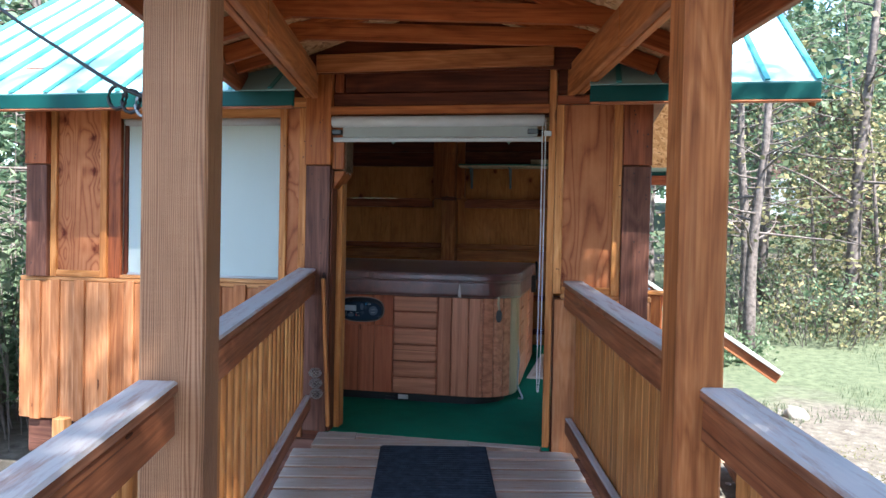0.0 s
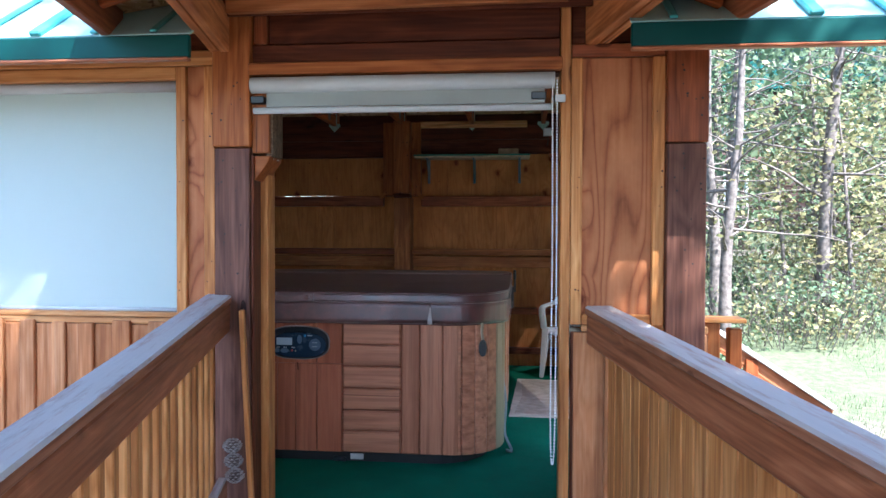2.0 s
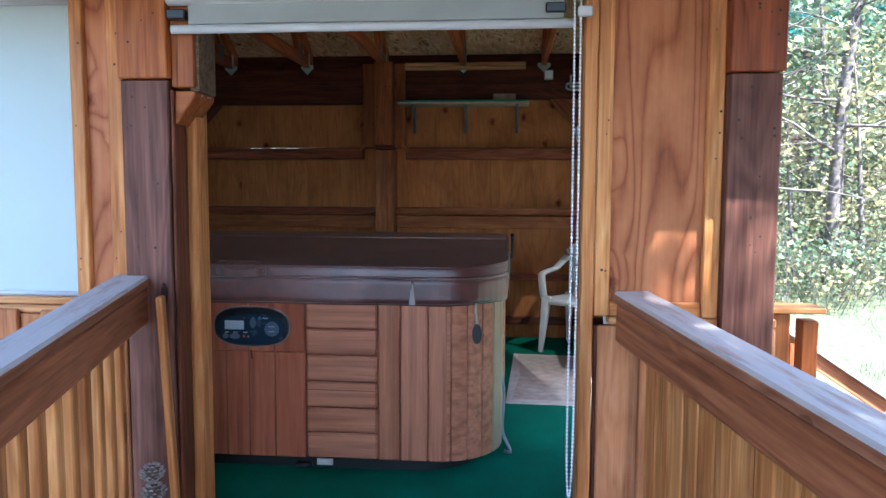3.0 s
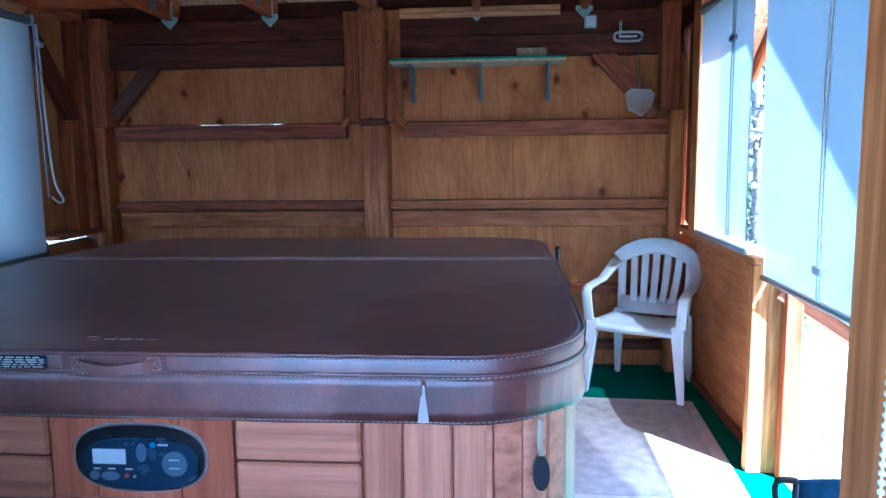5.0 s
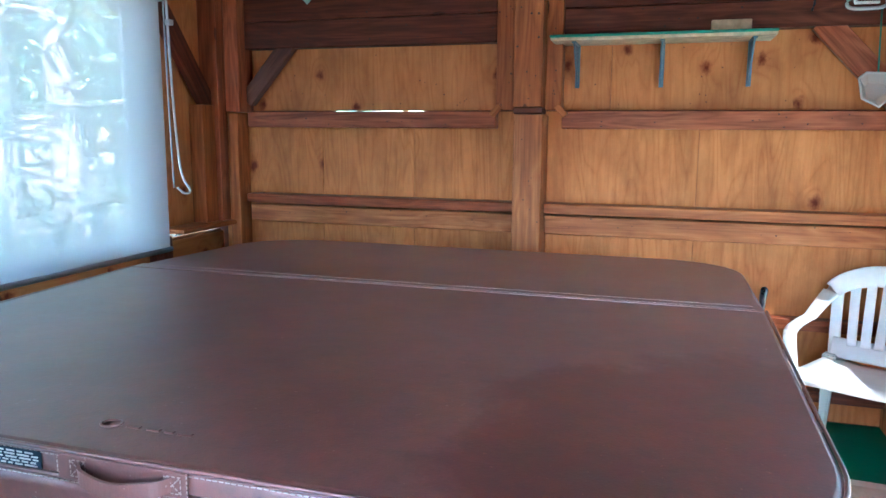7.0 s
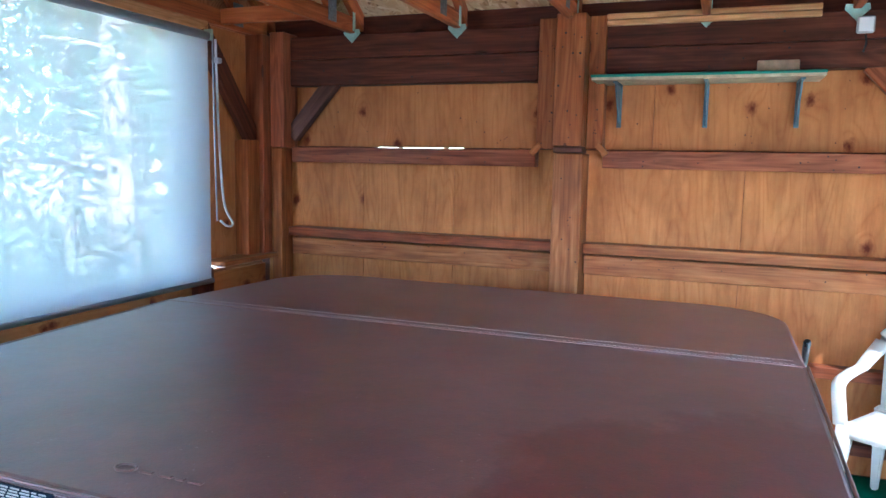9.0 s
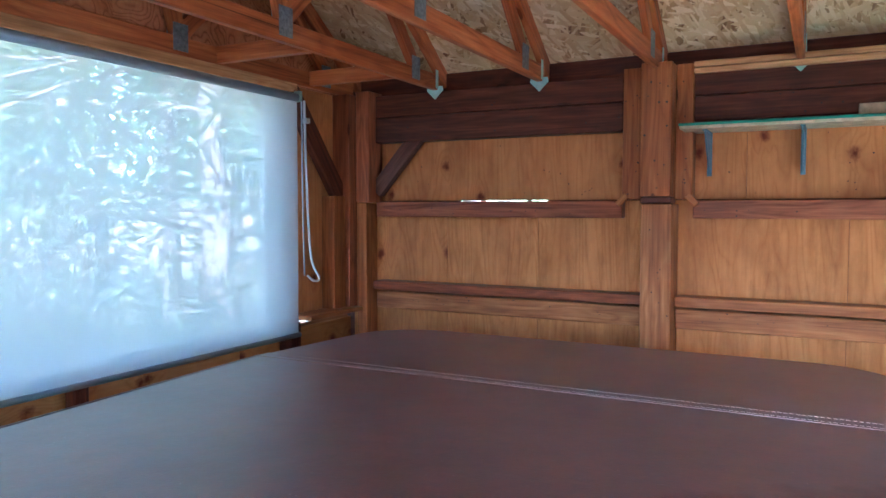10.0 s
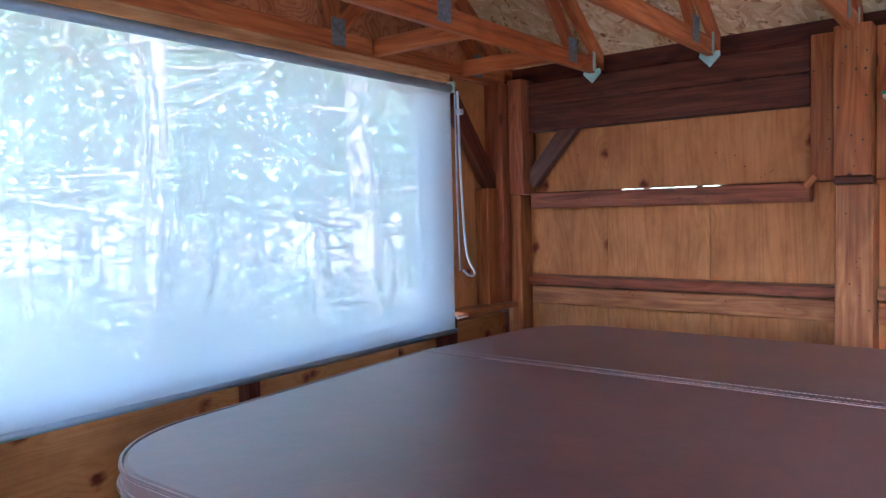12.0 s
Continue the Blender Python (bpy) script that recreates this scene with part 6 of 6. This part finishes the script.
# ---- wall shelf ----
shelf = empty("wall_shelf", "thin shelf with green painted edge on blue-grey brackets", "shelf")
bx("board", -1.115, -0.035, 8.20, 8.46, 1.976, 1.998, SHELFW, shelf, "raw pale board")
bx("edge", -1.118, -0.032, 8.188, 8.199, 1.991, 2.005, SHELFG, shelf, "green painted front edge")
bx("liner", -1.115, -0.035, 8.20, 8.46, 1.999, 2.003, SHELFG, shelf, bev=0.001)
for x in (-1.0, -0.56, -0.13):
    bk = bx("bracket", x - 0.012, x + 0.012, 8.445, 8.452, 1.75, 1.98, BLUEBR, shelf, "pressed steel bracket", bev=0.002)
    bx("bracket_arm", x - 0.011, x + 0.011, 8.24, 8.445, 1.968, 1.981, BLUEBR, shelf, bev=0.002)
    bm = bmesh.new()
    tri3 = [(8.446, 1.76), (8.446, 1.965), (8.26, 1.968)]
    loft(bm, [[(x - 0.004, y2, z2) for y2, z2 in tri3], [(x + 0.004, y2, z2) for y2, z2 in tri3]])
    bmesh.ops.recalc_face_normals(bm, faces=bm.faces)
    part("web", bm, BLUEBR, shelf)
bk = tagged(bx("booklet", -0.33, -0.14, 8.34, 8.40, 2.0055, 2.072, SHELFW), "pale flat box lying on the shelf", "box")

# small wall things
sw = empty("outlet_box", "small white electrical box on the dark beam", "electrical box")
bx("body", 0.09, 0.165, 8.34, 8.372, 2.185, 2.262, WHITE, sw, bev=0.006)
bx("cover_plate", 0.097, 0.158, 8.336, 8.3395, 2.192, 2.255, WHITEP, sw)
tube_part("lead", bez([(0.13, 8.36, 2.18), (0.135, 8.355, 2.14), (0.125, 8.36, 2.10)], 5), 0.005, CABLE, sw, "", 6)
hk = empty("cleat_handle", "white plastic skimmer handle hooked on the beam", "handle")
ring = [Vector((0.355 + 0.085 * math.copysign(abs(math.cos(a)) ** 0.6, math.cos(a)), 8.33, 2.125 + 0.028 * math.copysign(abs(math.sin(a)) ** 0.6, math.sin(a)))) for a in [2 * math.pi * k / 24 for k in range(25)]]
tube_part("loop", ring, 0.0085, WHITE, hk)
tube_part("stem", [(0.305, 8.33, 2.13), (0.307, 8.32, 2.215)], 0.008, WHITE, hk)
bx("bar", 0.30, 0.41, 8.327, 8.335, 2.118, 2.132, CORD, hk)
nt_ = empty("skimmer_net", "small white hand skimmer net hanging on the wall", "net")
bm = bmesh.new()
hexo = [(0.345, 1.775), (0.375, 1.80), (0.49, 1.795), (0.515, 1.77), (0.505, 1.70), (0.44, 1.64), (0.365, 1.68)]
deep = [(0.43 + (x - 0.43) * 0.55, 1.715 + (z - 1.725) * 0.5) for x, z in hexo]
loft(bm, [[(x, 8.30, z) for x, z in hexo], [(x, 8.36, z) for x, z in deep]], (False, True))
part("bag", bm, NETM, nt_)
tube_part("rim", [(x, 8.30, z) for x, z in hexo + hexo[:1]], 0.006, WHITE, nt_, "", 6)
tube_part("handle", [(0.43, 8.33, 1.80), (0.425, 8.35, 2.1)], 0.004, SHELFG, nt_, "thin green handle", 6)
# folded canvas camp chair beside the doorway
cc = empty("camp_chair", "folded dark blue canvas camp chair with a black tube frame", "camp chair")
bm = bmesh.new()
rows = []
for i in range(9):
    u = i / 8
    x = 0.345 + 0.215 * u
    y = 5.462 + 0.012 * math.sin(u * math.pi)
    rows.append([bm.verts.new((x, y + dy + 0.004 * noise.noise((x * 9, z * 9, 2)), z)) for dy, z in ((-0.008, 0.40), (-0.009, 0.49), (-0.007, 0.572), (0.0, 0.580), (0.007, 0.572), (0.009, 0.49), (0.008, 0.40))])
for u, v in zip(rows, rows[1:]):
    for k in range(7):
        bm.faces.new((u[k], u[(k + 1) % 7], v[(k + 1) % 7], v[k]))
bm.faces.new(rows[0][::-1])
bm.faces.new(rows[-1])
bmesh.ops.recalc_face_normals(bm, faces=bm.faces)
part("back_cloth", bm, NAVY, cc, smooth=True)
tube_part("arm_loop", bez([(0.35, 5.462, 0.577), (0.305, 5.458, 0.580), (0.294, 5.458, 0.56), (0.302, 5.46, 0.515), (0.322, 5.462, 0.485), (0.345, 5.464, 0.482)], 6), 0.009, CABLE, cc)
bm = bmesh.new()
loft(bm, [[(0.36, 5.475, 0.20), (0.55, 5.475, 0.20), (0.55, 5.50, 0.20), (0.36, 5.50, 0.20)], [(0.335, 5.472, 0.43), (0.56, 5.472, 0.43), (0.56, 5.51, 0.43), (0.335, 5.51, 0.43)]])
bmesh.ops.recalc_face_normals(bm, faces=bm.faces)
bmesh.ops.bevel(bm, geom=bm.edges[:], offset=0.008, segments=2, affect='EDGES')
part("seat_cloth", bm, NAVY, cc)
for x0, x1, y in ((0.33, 0.345, 5.452), (0.565, 0.555, 5.452), (0.34, 0.37, 5.52), (0.56, 0.53, 5.52)):
    lg = tube_part("leg", [(x0, y, 0.012), (x1, y + 0.004, 0.57 if y < 5.5 else 0.42)], 0.009, CABLE, cc)
    tube_part("foot", [(x0, y, 0.0), (x0, y, 0.03)], 0.013, BLACK, lg)
tube_part("cross_bar", [(0.335, 5.455, 0.10), (0.56, 5.515, 0.26)], 0.007, CABLE, cc)
tube_part("cross_bar", [(0.56, 5.455, 0.10), (0.345, 5.515, 0.26)], 0.007, CABLE, cc)

# pine cones on the rail foot
for i in range(3):
    pc = empty("pine_cone", "small open pine cone wedged behind the railing lath", "pine cone", "pine cones")
    c = Vector((-1.298 - 0.005 * i, 4.33, 0.249 + 0.063 * i))
    b = bmesh.new()
    for r in range(6):
        for k in range(9):
            a = 2 * math.pi * (k + 0.5 * r) / 9
            rr = 0.030 * math.sin(math.pi * (r + 0.9) / 7)
            p = c + Vector((math.cos(a) * rr, math.sin(a) * rr, -0.026 + r * 0.0095))
            d = Vector((math.cos(a), math.sin(a), 0.45)).normalized()
            t = Vector((-math.sin(a), math.cos(a), 0))
            q = [b.verts.new(p + t * 0.008), b.verts.new(p - t * 0.008), b.verts.new(p - t * 0.006 + d * 0.013), b.verts.new(p + t * 0.006 + d * 0.013), b.verts.new(p + d * 0.006 + Vector((0, 0, 0.006)))]
            b.faces.new((q[0], q[1], q[4]))
            b.faces.new((q[1], q[2], q[4]))
            b.faces.new((q[2], q[3], q[4]))
            b.faces.new((q[3], q[0], q[4]))
    bmesh.ops.recalc_face_normals(b, faces=b.faces)
    part("scale_layer", b, CONET, pc)
    b = bmesh.new()
    bmesh.ops.create_icosphere(b, subdivisions=2, radius=0.026, matrix=Matrix.Translation(c) @ Matrix.Diagonal((0.85, 0.85, 1.05, 1)))
    part("core", b, CONE, pc)

# ---- outdoors: trees, bushes, grass ----


def leaf_quads(b, c, n, spread, size, rnd, needle=False):
    for _ in range(n):
        p = c + Vector((rnd.gauss(0, spread), rnd.gauss(0, spread), rnd.gauss(0, spread * 0.8)))
        d = Vector((rnd.uniform(-1, 1), rnd.uniform(-1, 1), rnd.uniform(-0.7, 0.7))).normalized()
        t = d.cross(Vector((rnd.uniform(-1, 1), rnd.uniform(-1, 1), rnd.uniform(-1, 1)))).normalized()
        L = size * rnd.uniform(0.6, 1.3)
        w = L * (0.10 if needle else 0.32)
        b.faces.new([b.verts.new(p), b.verts.new(p + d * L * 0.5 + t * w), b.verts.new(p + d * L), b.verts.new(p + d * L * 0.5 - t * w)])


def tree(name, label, height, radius, lean, seed, leaves, count, size, crown0, spread, needle=False, bare=0.0):
    """Trunk with limbs; crown of leaf clusters along the twigs."""
    rnd = random.Random(seed)
    ob = empty(name, label, "tree")
    b = bmesh.new()
    trunk = [Vector((lean[0] * f * f + 0.06 * noise.noise((f * 3, seed, 0)) * height * 0.2, lean[1] * f * f + 0.05 * noise.noise((seed, f * 3, 0)) * height * 0.2, height * f)) for f in [i / 10 for i in range(11)]]
    tube(b, trunk, radius, 8, 0.18)
    tips = []
    for k in range(int(12 + height * 3)):
        f = crown0 + (1 - crown0) * (k + rnd.random()) / (12 + height * 3)
        i = min(9, int(f * 10))
        p = trunk[i].lerp(trunk[i + 1], f * 10 - i)
        a = rnd.uniform(0, 2 * math.pi)
        L = spread * (1.15 - 0.75 * f) * rnd.uniform(0.6, 1.25)
        pts = [p]
        d = Vector((math.cos(a), math.sin(a), rnd.uniform(-0.15, 0.45)))
        for s in range(4):
            d = (d + Vector((rnd.uniform(-0.3, 0.3), rnd.uniform(-0.3, 0.3), rnd.uniform(-0.2, 0.2)))).normalized()
            pts.append(pts[-1] + d * L / 4)
        tube(b, pts, max(0.008, radius * 0.28 * (1.1 - f)), 5, 0.25, False)
        tips += pts[1:]
        for s in (2, 3, 4):
            e = pts[s] + Vector((rnd.uniform(-1, 1), rnd.uniform(-1, 1), rnd.uniform(-0.5, 0.5))) * L * 0.3
            tube(b, [pts[s], e], 0.006, 4, 0.5, False)
            tips.append(e)
    part("trunk", b, BARK, ob, smooth=True)
    b = bmesh.new()
    for c in tips:
        if rnd.random() > bare:
            leaf_quads(b, c, count, 0.16 * spread / 1.2, size, rnd, needle)
    part("crown", b, leaves, ob)
    return ob


def gz(x, y):
    d = math.hypot(x + 1, y - 6)
    return GZ + max(0, d - 7.5) * 0.13 - 0.08


T = [tree("leafy_tree", "slender broadleaf tree with green leaves", 6.5, 0.09, (0.3, 0.2), 11, LEAF, 8, 0.13, 0.18, 1.6),
     tree("leafy_tree", "thin tree with yellowing autumn leaves", 4.6, 0.06, (-0.3, 0.2), 12, LEAFY, 8, 0.12, 0.15, 1.4, bare=0.25),
     tree("pine_tree", "tall conifer with long needles", 9.0, 0.14, (0.2, -0.1), 13, NEEDLE, 16, 0.20, 0.2, 2.0, True, 0.1),
     tree("bare_tree", "mostly bare grey-barked tree", 7.0, 0.11, (0.5, 0.1), 14, LEAFY, 3, 0.11, 0.25, 1.7, bare=0.6)]
HOME = [(4.4, 19.5, 0), (6.8, 18.4, 1), (12.0, 18.0, 2), (3.0, 13.0, 3)]
for ob, (x, y, k) in zip(T, HOME):
    ob.matrix_basis = pose(x, y, gz(x, y))
rnd = random.Random(5)
spots = [(7.6, 20.0, 0), (9.4, 19.0, 1), (5.0, 21.5, 2), (10.6, 21.0, 0), (8.0, 23.0, 2), (12.5, 20.5, 1), (13.5, 23, 2), (6.4, 24, 0), (10.6, 25, 2), (16.5, 18, 0), (3.4, 22, 2), (15, 25, 2), (8.2, 18.0, 3), (4.4, 22, 1), (14.5, 16.5, 1), (5.2, 15.0, 3),
         (-7.2, 6.2, 0), (-7.8, 8.6, 2), (-6.6, 9.9, 3), (-9.5, 6.8, 2), (-9.0, 11.0, 0), (-7.0, 12.0, 2), (-10.5, 9.2, 2), (-8.6, 4.6, 0), (-11.5, 12.0, 2), (-6.0, 7.6, 3), (-8.0, 14.5, 2), (-12.0, 6.0, 2), (-10.0, 15.5, 0), (-5.6, 10.8, 1),
         (-6.0, 9.95, 2), (-7.0, 10.35, 2), (3.25, 14.6, 3), (4.7, 15.4, 1), (5.6, 14.8, 1), (6.9, 16.2, 1), (4.0, 16.6, 0), (6.2, 17.8, 0), (9.0, 16.0, 1),
         (-9.5, 3.0, 2), (-11, 1.0, 2),  (-3.5, 15.5, 2), (0.0, 15.5, 2), (-1.5, 18.0, 2), (-6.0, 17.5, 2), (1.8, 17.5, 2), (-14, 9, 2), (-13, 3.5, 2), (16, 18, 2), (17, 11, 2)]
for x, y, k in spots:
    s = rnd.uniform(0.85, 1.3)
    copy_thing(T[k], pose(x, y, gz(x, y), 0, 0, rnd.uniform(0, 360))).scale = (s, s, s)
# unseen pines, added only to keep the sun off ramp and front wall
for x, y, s in ((2.7, 1.7, 0.75), (2.9, 0.5, 1.0), (3.5, -0.8, 1.5), (2.8, -2.0, 1.6), (5.0, -2.6, 1.4), (4.6, -5.0, 1.5)):
    copy_thing(T[2], pose(x, y, gz(x, y), 0, 0, 70 * x)).scale = (s, s, s)
# far wood all round, uncountable
fw = bmesh.new()
rnd = random.Random(8)
for k in range(260):
    a = rnd.uniform(0, 2 * math.pi)
    d = rnd.uniform(24, 42)
    x, y = -1 + math.cos(a) * d, 6 + math.sin(a) * d
    if -0.6 > math.sin(a):
        continue
    h = rnd.uniform(7, 13)
    base = Vector((x, y, GZ + (d - 7.5) * 0.13))
    tube(fw, [base, base + Vector((0, 0, h))], 0.14, 5, 0.2, False)
    for j in range(70):
        f = rnd.uniform(0.08, 1)
        r = 2.4 * (1.05 - f)
        aa = rnd.uniform(0, 6.283)
        leaf_quads(fw, base + Vector((math.cos(aa) * r * rnd.random() ** 0.5, math.sin(aa) * r * rnd.random() ** 0.5, h * f)), 3, 0.25, 0.75, rnd)
tagged(part("far_woods", fw, NEEDLE), "dense far woodland behind the clearing", "woodland", kind="stuff")


def bush(name, label, x, y, w, h, n, leaves, size, seed, upright=False, sparse=10):
    rnd = random.Random(seed)
    ob = empty(name, label, "bush", m=pose(x, y, gz(x, y)))
    b = bmesh.new()
    l = bmesh.new()
    for k in range(n):
        a, r = rnd.uniform(0, 6.283), w * math.sqrt(rnd.random())
        p = Vector((math.cos(a) * r * 0.5, math.sin(a) * r * 0.5, 0))
        d = Vector((math.cos(a) * (0.15 if upright else 0.5), math.sin(a) * (0.15 if upright else 0.5), 1)).normalized()
        L = h * rnd.uniform(0.55, 1.1)
        pts = [p + d * L * f + Vector((rnd.uniform(-0.05, 0.05), rnd.uniform(-0.05, 0.05), 0)) for f in (0, 0.3, 0.6, 1.0)]
        tube(b, pts, 0.008, 4, 0.4, False)
        for q in range(sparse):
            f = rnd.uniform(0.15, 1)
            leaf_quads(l, p + d * L * f, 4, 0.07 if upright else 0.12, size, rnd, upright)
    part("stem_tangle", b, BARK, ob)["kind"] = "stuff"
    part("foliage", l, leaves, ob)["kind"] = "stuff"
    return ob


bush("willow_bush", "tall feathery green bush at the edge of the clearing", -4.9, 6.4, 1.6, 3.2, 70, LEAF, 0.15, 3, True)
bush("willow_bush", "tall feathery green bush beside the bath house", -5.6, 5.0, 1.6, 2.8, 70, LEAF, 0.15, 4, True)
bush("willow_bush", "tall feathery green bush at the edge of the clearing", -5.0, 8.4, 1.4, 2.4, 50, LEAF, 0.15, 6, True)
for k, (x, y) in enumerate(((-6.2, 6.8), (-6.6, 8.2), (-6.4, 9.4), (-6.8, 5.6), (-7.4, 10.4), (-8.2, 7.4))):
    bush("shrub", "dense leafy shrub outside the side window", x, y, 1.8, 1.9, 60, LEAF, 0.12, 40 + k)
bush("shrub", "low leafy shrub under the trees", 2.5, 12.4, 0.8, 0.7, 30, LEAF, 0.09, 5)
bush("shrub", "low leafy shrub under the trees", 4.6, 17.0, 1.3, 1.0, 45, LEAF, 0.09, 9)
bush("shrub", "yellowing shrub under the trees", 7.4, 17.4, 1.5, 1.2, 50, LEAFY, 0.09, 10)
bush("shrub", "yellowing shrub under the trees", 10.0, 16.4, 1.6, 1.4, 55, LEAFY, 0.09, 12)
for k, (x, y) in enumerate(((2.9, 12.8), (3.6, 11.6), (4.7, 12.0), (5.4, 13.4), (6.6, 12.4), (7.2, 13.6), (8.8, 13.2), (9.6, 11.8), (10.6, 13.0), (4.2, 13.8))):
    bush("brushwood", "tangled grey brushwood with a few yellow leaves", x * 1.25, y + 5.0, 2.6, 1.8, 34, LEAF if k % 3 else LEAFY, 0.10, 60 + k, False, 3)
for k, (x, y) in enumerate(((3.6, 14.4), (4.4, 14.0), (5.3, 14.5), (6.2, 14.0), (7.2, 14.8), (8.2, 14.2), (4.9, 15.3), (6.6, 15.4), (9.4, 15.0))):
    bush("brushwood", "tangled grey brushwood with a few green leaves", x, y, 2.0, 1.35, 46, (LEAF, LEAFY, NEEDLE)[k % 3], 0.085, 160 + k, False, 4)


def fallen_limb(pts, r, seed):
    """A dead barkless limb on the ground with short forked side branches."""
    rnd = random.Random(seed)
    ob = empty("fallen_limb", "pale dead pine limb lying against the trees", "branch", "fallen limbs")
    run = bez(pts, 6)
    tube_part("limb", run, r, BARK, ob, "", 8, 0.4)
    for k in range(7):
        p = run[rnd.randrange(2, len(run) - 1)]
        d = Vector((rnd.uniform(-0.5, 0.5), rnd.uniform(-0.8, 0.8), rnd.uniform(-0.1, 0.9)))
        q = p + d * rnd.uniform(0.5, 1.0)
        tube_part("side_branch", bez([p, p.lerp(q, 0.5) + Vector((0, 0, rnd.uniform(-0.12, 0.12))), q], 4), r * 0.35, BARK, ob, "", 5, 0.4)
    return ob


for k, (y, dz) in enumerate(((10.3, 0.0), (11.2, 0.25), (9.0, 0.1), (11.9, 0.4))):
    x = -6.4 + 0.3 * k
    fallen_limb([(x, y - 1.2, gz(x, y) + 0.1), (x + 0.1, y, gz(x, y) + 0.75 + dz), (x + 0.3, y + 1.0, gz(x, y) + 1.45 + dz)], 0.07, 300 + k)


def house():
    """The neighbouring house behind the trees: clad walls, two storeys, a pitched roof."""
    ob = empty("house", "brown clad house with white windows behind the trees", "house", m=pose(10.0, 27.2, gz(10.0, 27.2), 0, 0, -18))
    W, D, H = 11.0, 7.0, 4.9
    bx("wall", -W / 2, W / 2, 0.05, D, -0.5, H, W_DARK, ob)
    for i in range(27):
        board("siding", (-W / 2, 0.02, 0.1 + i * 0.18), (W / 2, 0.02, 0.1 + i * 0.18), 0.185, 0.03, SIDING, ob, face=(0, -1, 0.12), bev=0)
    for x, z in ((-2.9, 3.1), (0.6, 3.1), (3.6, 3.1), (-2.9, 0.9), (3.6, 0.9)):
        wd = bx("window", x - 0.46, x + 0.46, -0.02, 0.03, z, z + 1.15, LCD, ob, "white-framed window")
        for a, c, e, g in ((x - 0.54, x - 0.46, z - 0.08, z + 1.23), (x + 0.46, x + 0.54, z - 0.08, z + 1.23), (x - 0.459, x + 0.459, z - 0.08, z - 0.001), (x - 0.459, x + 0.459, z + 1.151, z + 1.23)):
            bx("window_frame", a, c, -0.06, 0.0, e, g, WHITEP, ob, "white frame")
    for sy in (0, 1):
        a = (0, -0.7, H - 0.1) if sy == 0 else (0, D + 0.7, H - 0.1)
        board("roof", a, (0, D / 2, H + 2.1), W + 1.0, 0.12, FASCIA, ob, "dark metal roof", face=(0, -0.45 if sy == 0 else 0.45, 1), bev=0)
    return ob


house()
# grass on the lawn to the side
gb = bmesh.new()
rnd = random.Random(21)
for k in range(42000):
    x, y = rnd.uniform(2.2, 15), rnd.uniform(6.5, 18)
    if noise.noise((x * 0.5, y * 0.5, 3)) + (x - 2.6) * 0.09 + (y - 9) * 0.10 < 0.12:
        continue
    d = math.hypot(x + 1, y - 6)
    p = Vector((x, y, GZ + max(0, d - 7.5) * 0.13 + 0.05 * noise.noise((x * 0.4, y * 0.4, 0)) - 0.01))
    h = rnd.uniform(0.04, 0.11)
    a = rnd.uniform(0, 6.283)
    t = Vector((math.cos(a), math.sin(a), 0))
    tip = p + Vector((rnd.uniform(-0.04, 0.04), rnd.uniform(-0.04, 0.04), h))
    gb.faces.new((gb.verts.new(p + t * 0.006), gb.verts.new(p - t * 0.006), gb.verts.new(tip)))
tagged(part("grass", gb, GRASSM), "short patchy lawn grass", "grass", kind="stuff")
mb = bmesh.new()
rnd = random.Random(77)
for cx, cy, rr, n in ((3.3, 7.4, 0.55, 900), (4.2, 6.9, 0.7, 1000), (2.9, 6.6, 0.4, 500)):
    for k in range(n):
        a, q = rnd.uniform(0, 6.283), rr * math.sqrt(rnd.random())
        x, y = cx + q * math.cos(a) * 1.4, cy + q * math.sin(a)
        if noise.noise((x * 3, y * 3, 5)) < -0.05:
            continue
        p = Vector((x, y, GZ + 0.05 * noise.noise((x * 0.4, y * 0.4, 0)) - 0.004))
        t = Vector((math.cos(a * 3), math.sin(a * 3), 0)) * 0.010
        mb.faces.new((mb.verts.new(p + t), mb.verts.new(p - t), mb.verts.new(p + Vector((rnd.uniform(-0.02, 0.02), rnd.uniform(-0.02, 0.02), rnd.uniform(0.012, 0.03))))))
tagged(part("moss", mb, MOSS), "low yellow-green moss patches on bare earth", "moss", kind="stuff")
# pebbles and a few stones
pb = bmesh.new()
rnd = random.Random(31)
for k in range(500):
    x, y = rnd.uniform(1.4, 4.5), rnd.uniform(3.5, 9.5)
    r = rnd.uniform(0.008, 0.03)
    bmesh.ops.create_icosphere(pb, subdivisions=1, radius=r, matrix=Matrix.Translation((x, y, GZ + 0.0 + 0.05 * noise.noise((x * 0.4, y * 0.4, 0)))) @ Matrix.Diagonal((1, rnd.uniform(0.6, 1), rnd.uniform(0.4, 0.7), 1)))
tagged(part("gravel", pb, STONE), "scattered pale gravel on bare earth", "gravel", kind="stuff")
b = bmesh.new()
bmesh.ops.create_icosphere(b, subdivisions=3, radius=0.13)
for v in b.verts:
    v.co *= 1 + 0.25 * noise.noise(v.co * 7)
    v.co.z *= 0.8
tagged(part("stone", b, STONE, m=pose(2.65, 8.9, GZ + 0.03), smooth=True), "single pale rounded stone on the ground", "stone")
pv = empty("pavement", "pale concrete slab beside the walkway", "pavement", kind="structure")
bx("slab", 2.3, 4.2, 4.9, 5.9, GZ - 0.05, GZ + 0.06, CONC, pv, bev=0.012)
bx("slab", 2.3, 4.2, 3.85, 4.88, GZ - 0.05, GZ + 0.06, CONC, pv, bev=0.012)
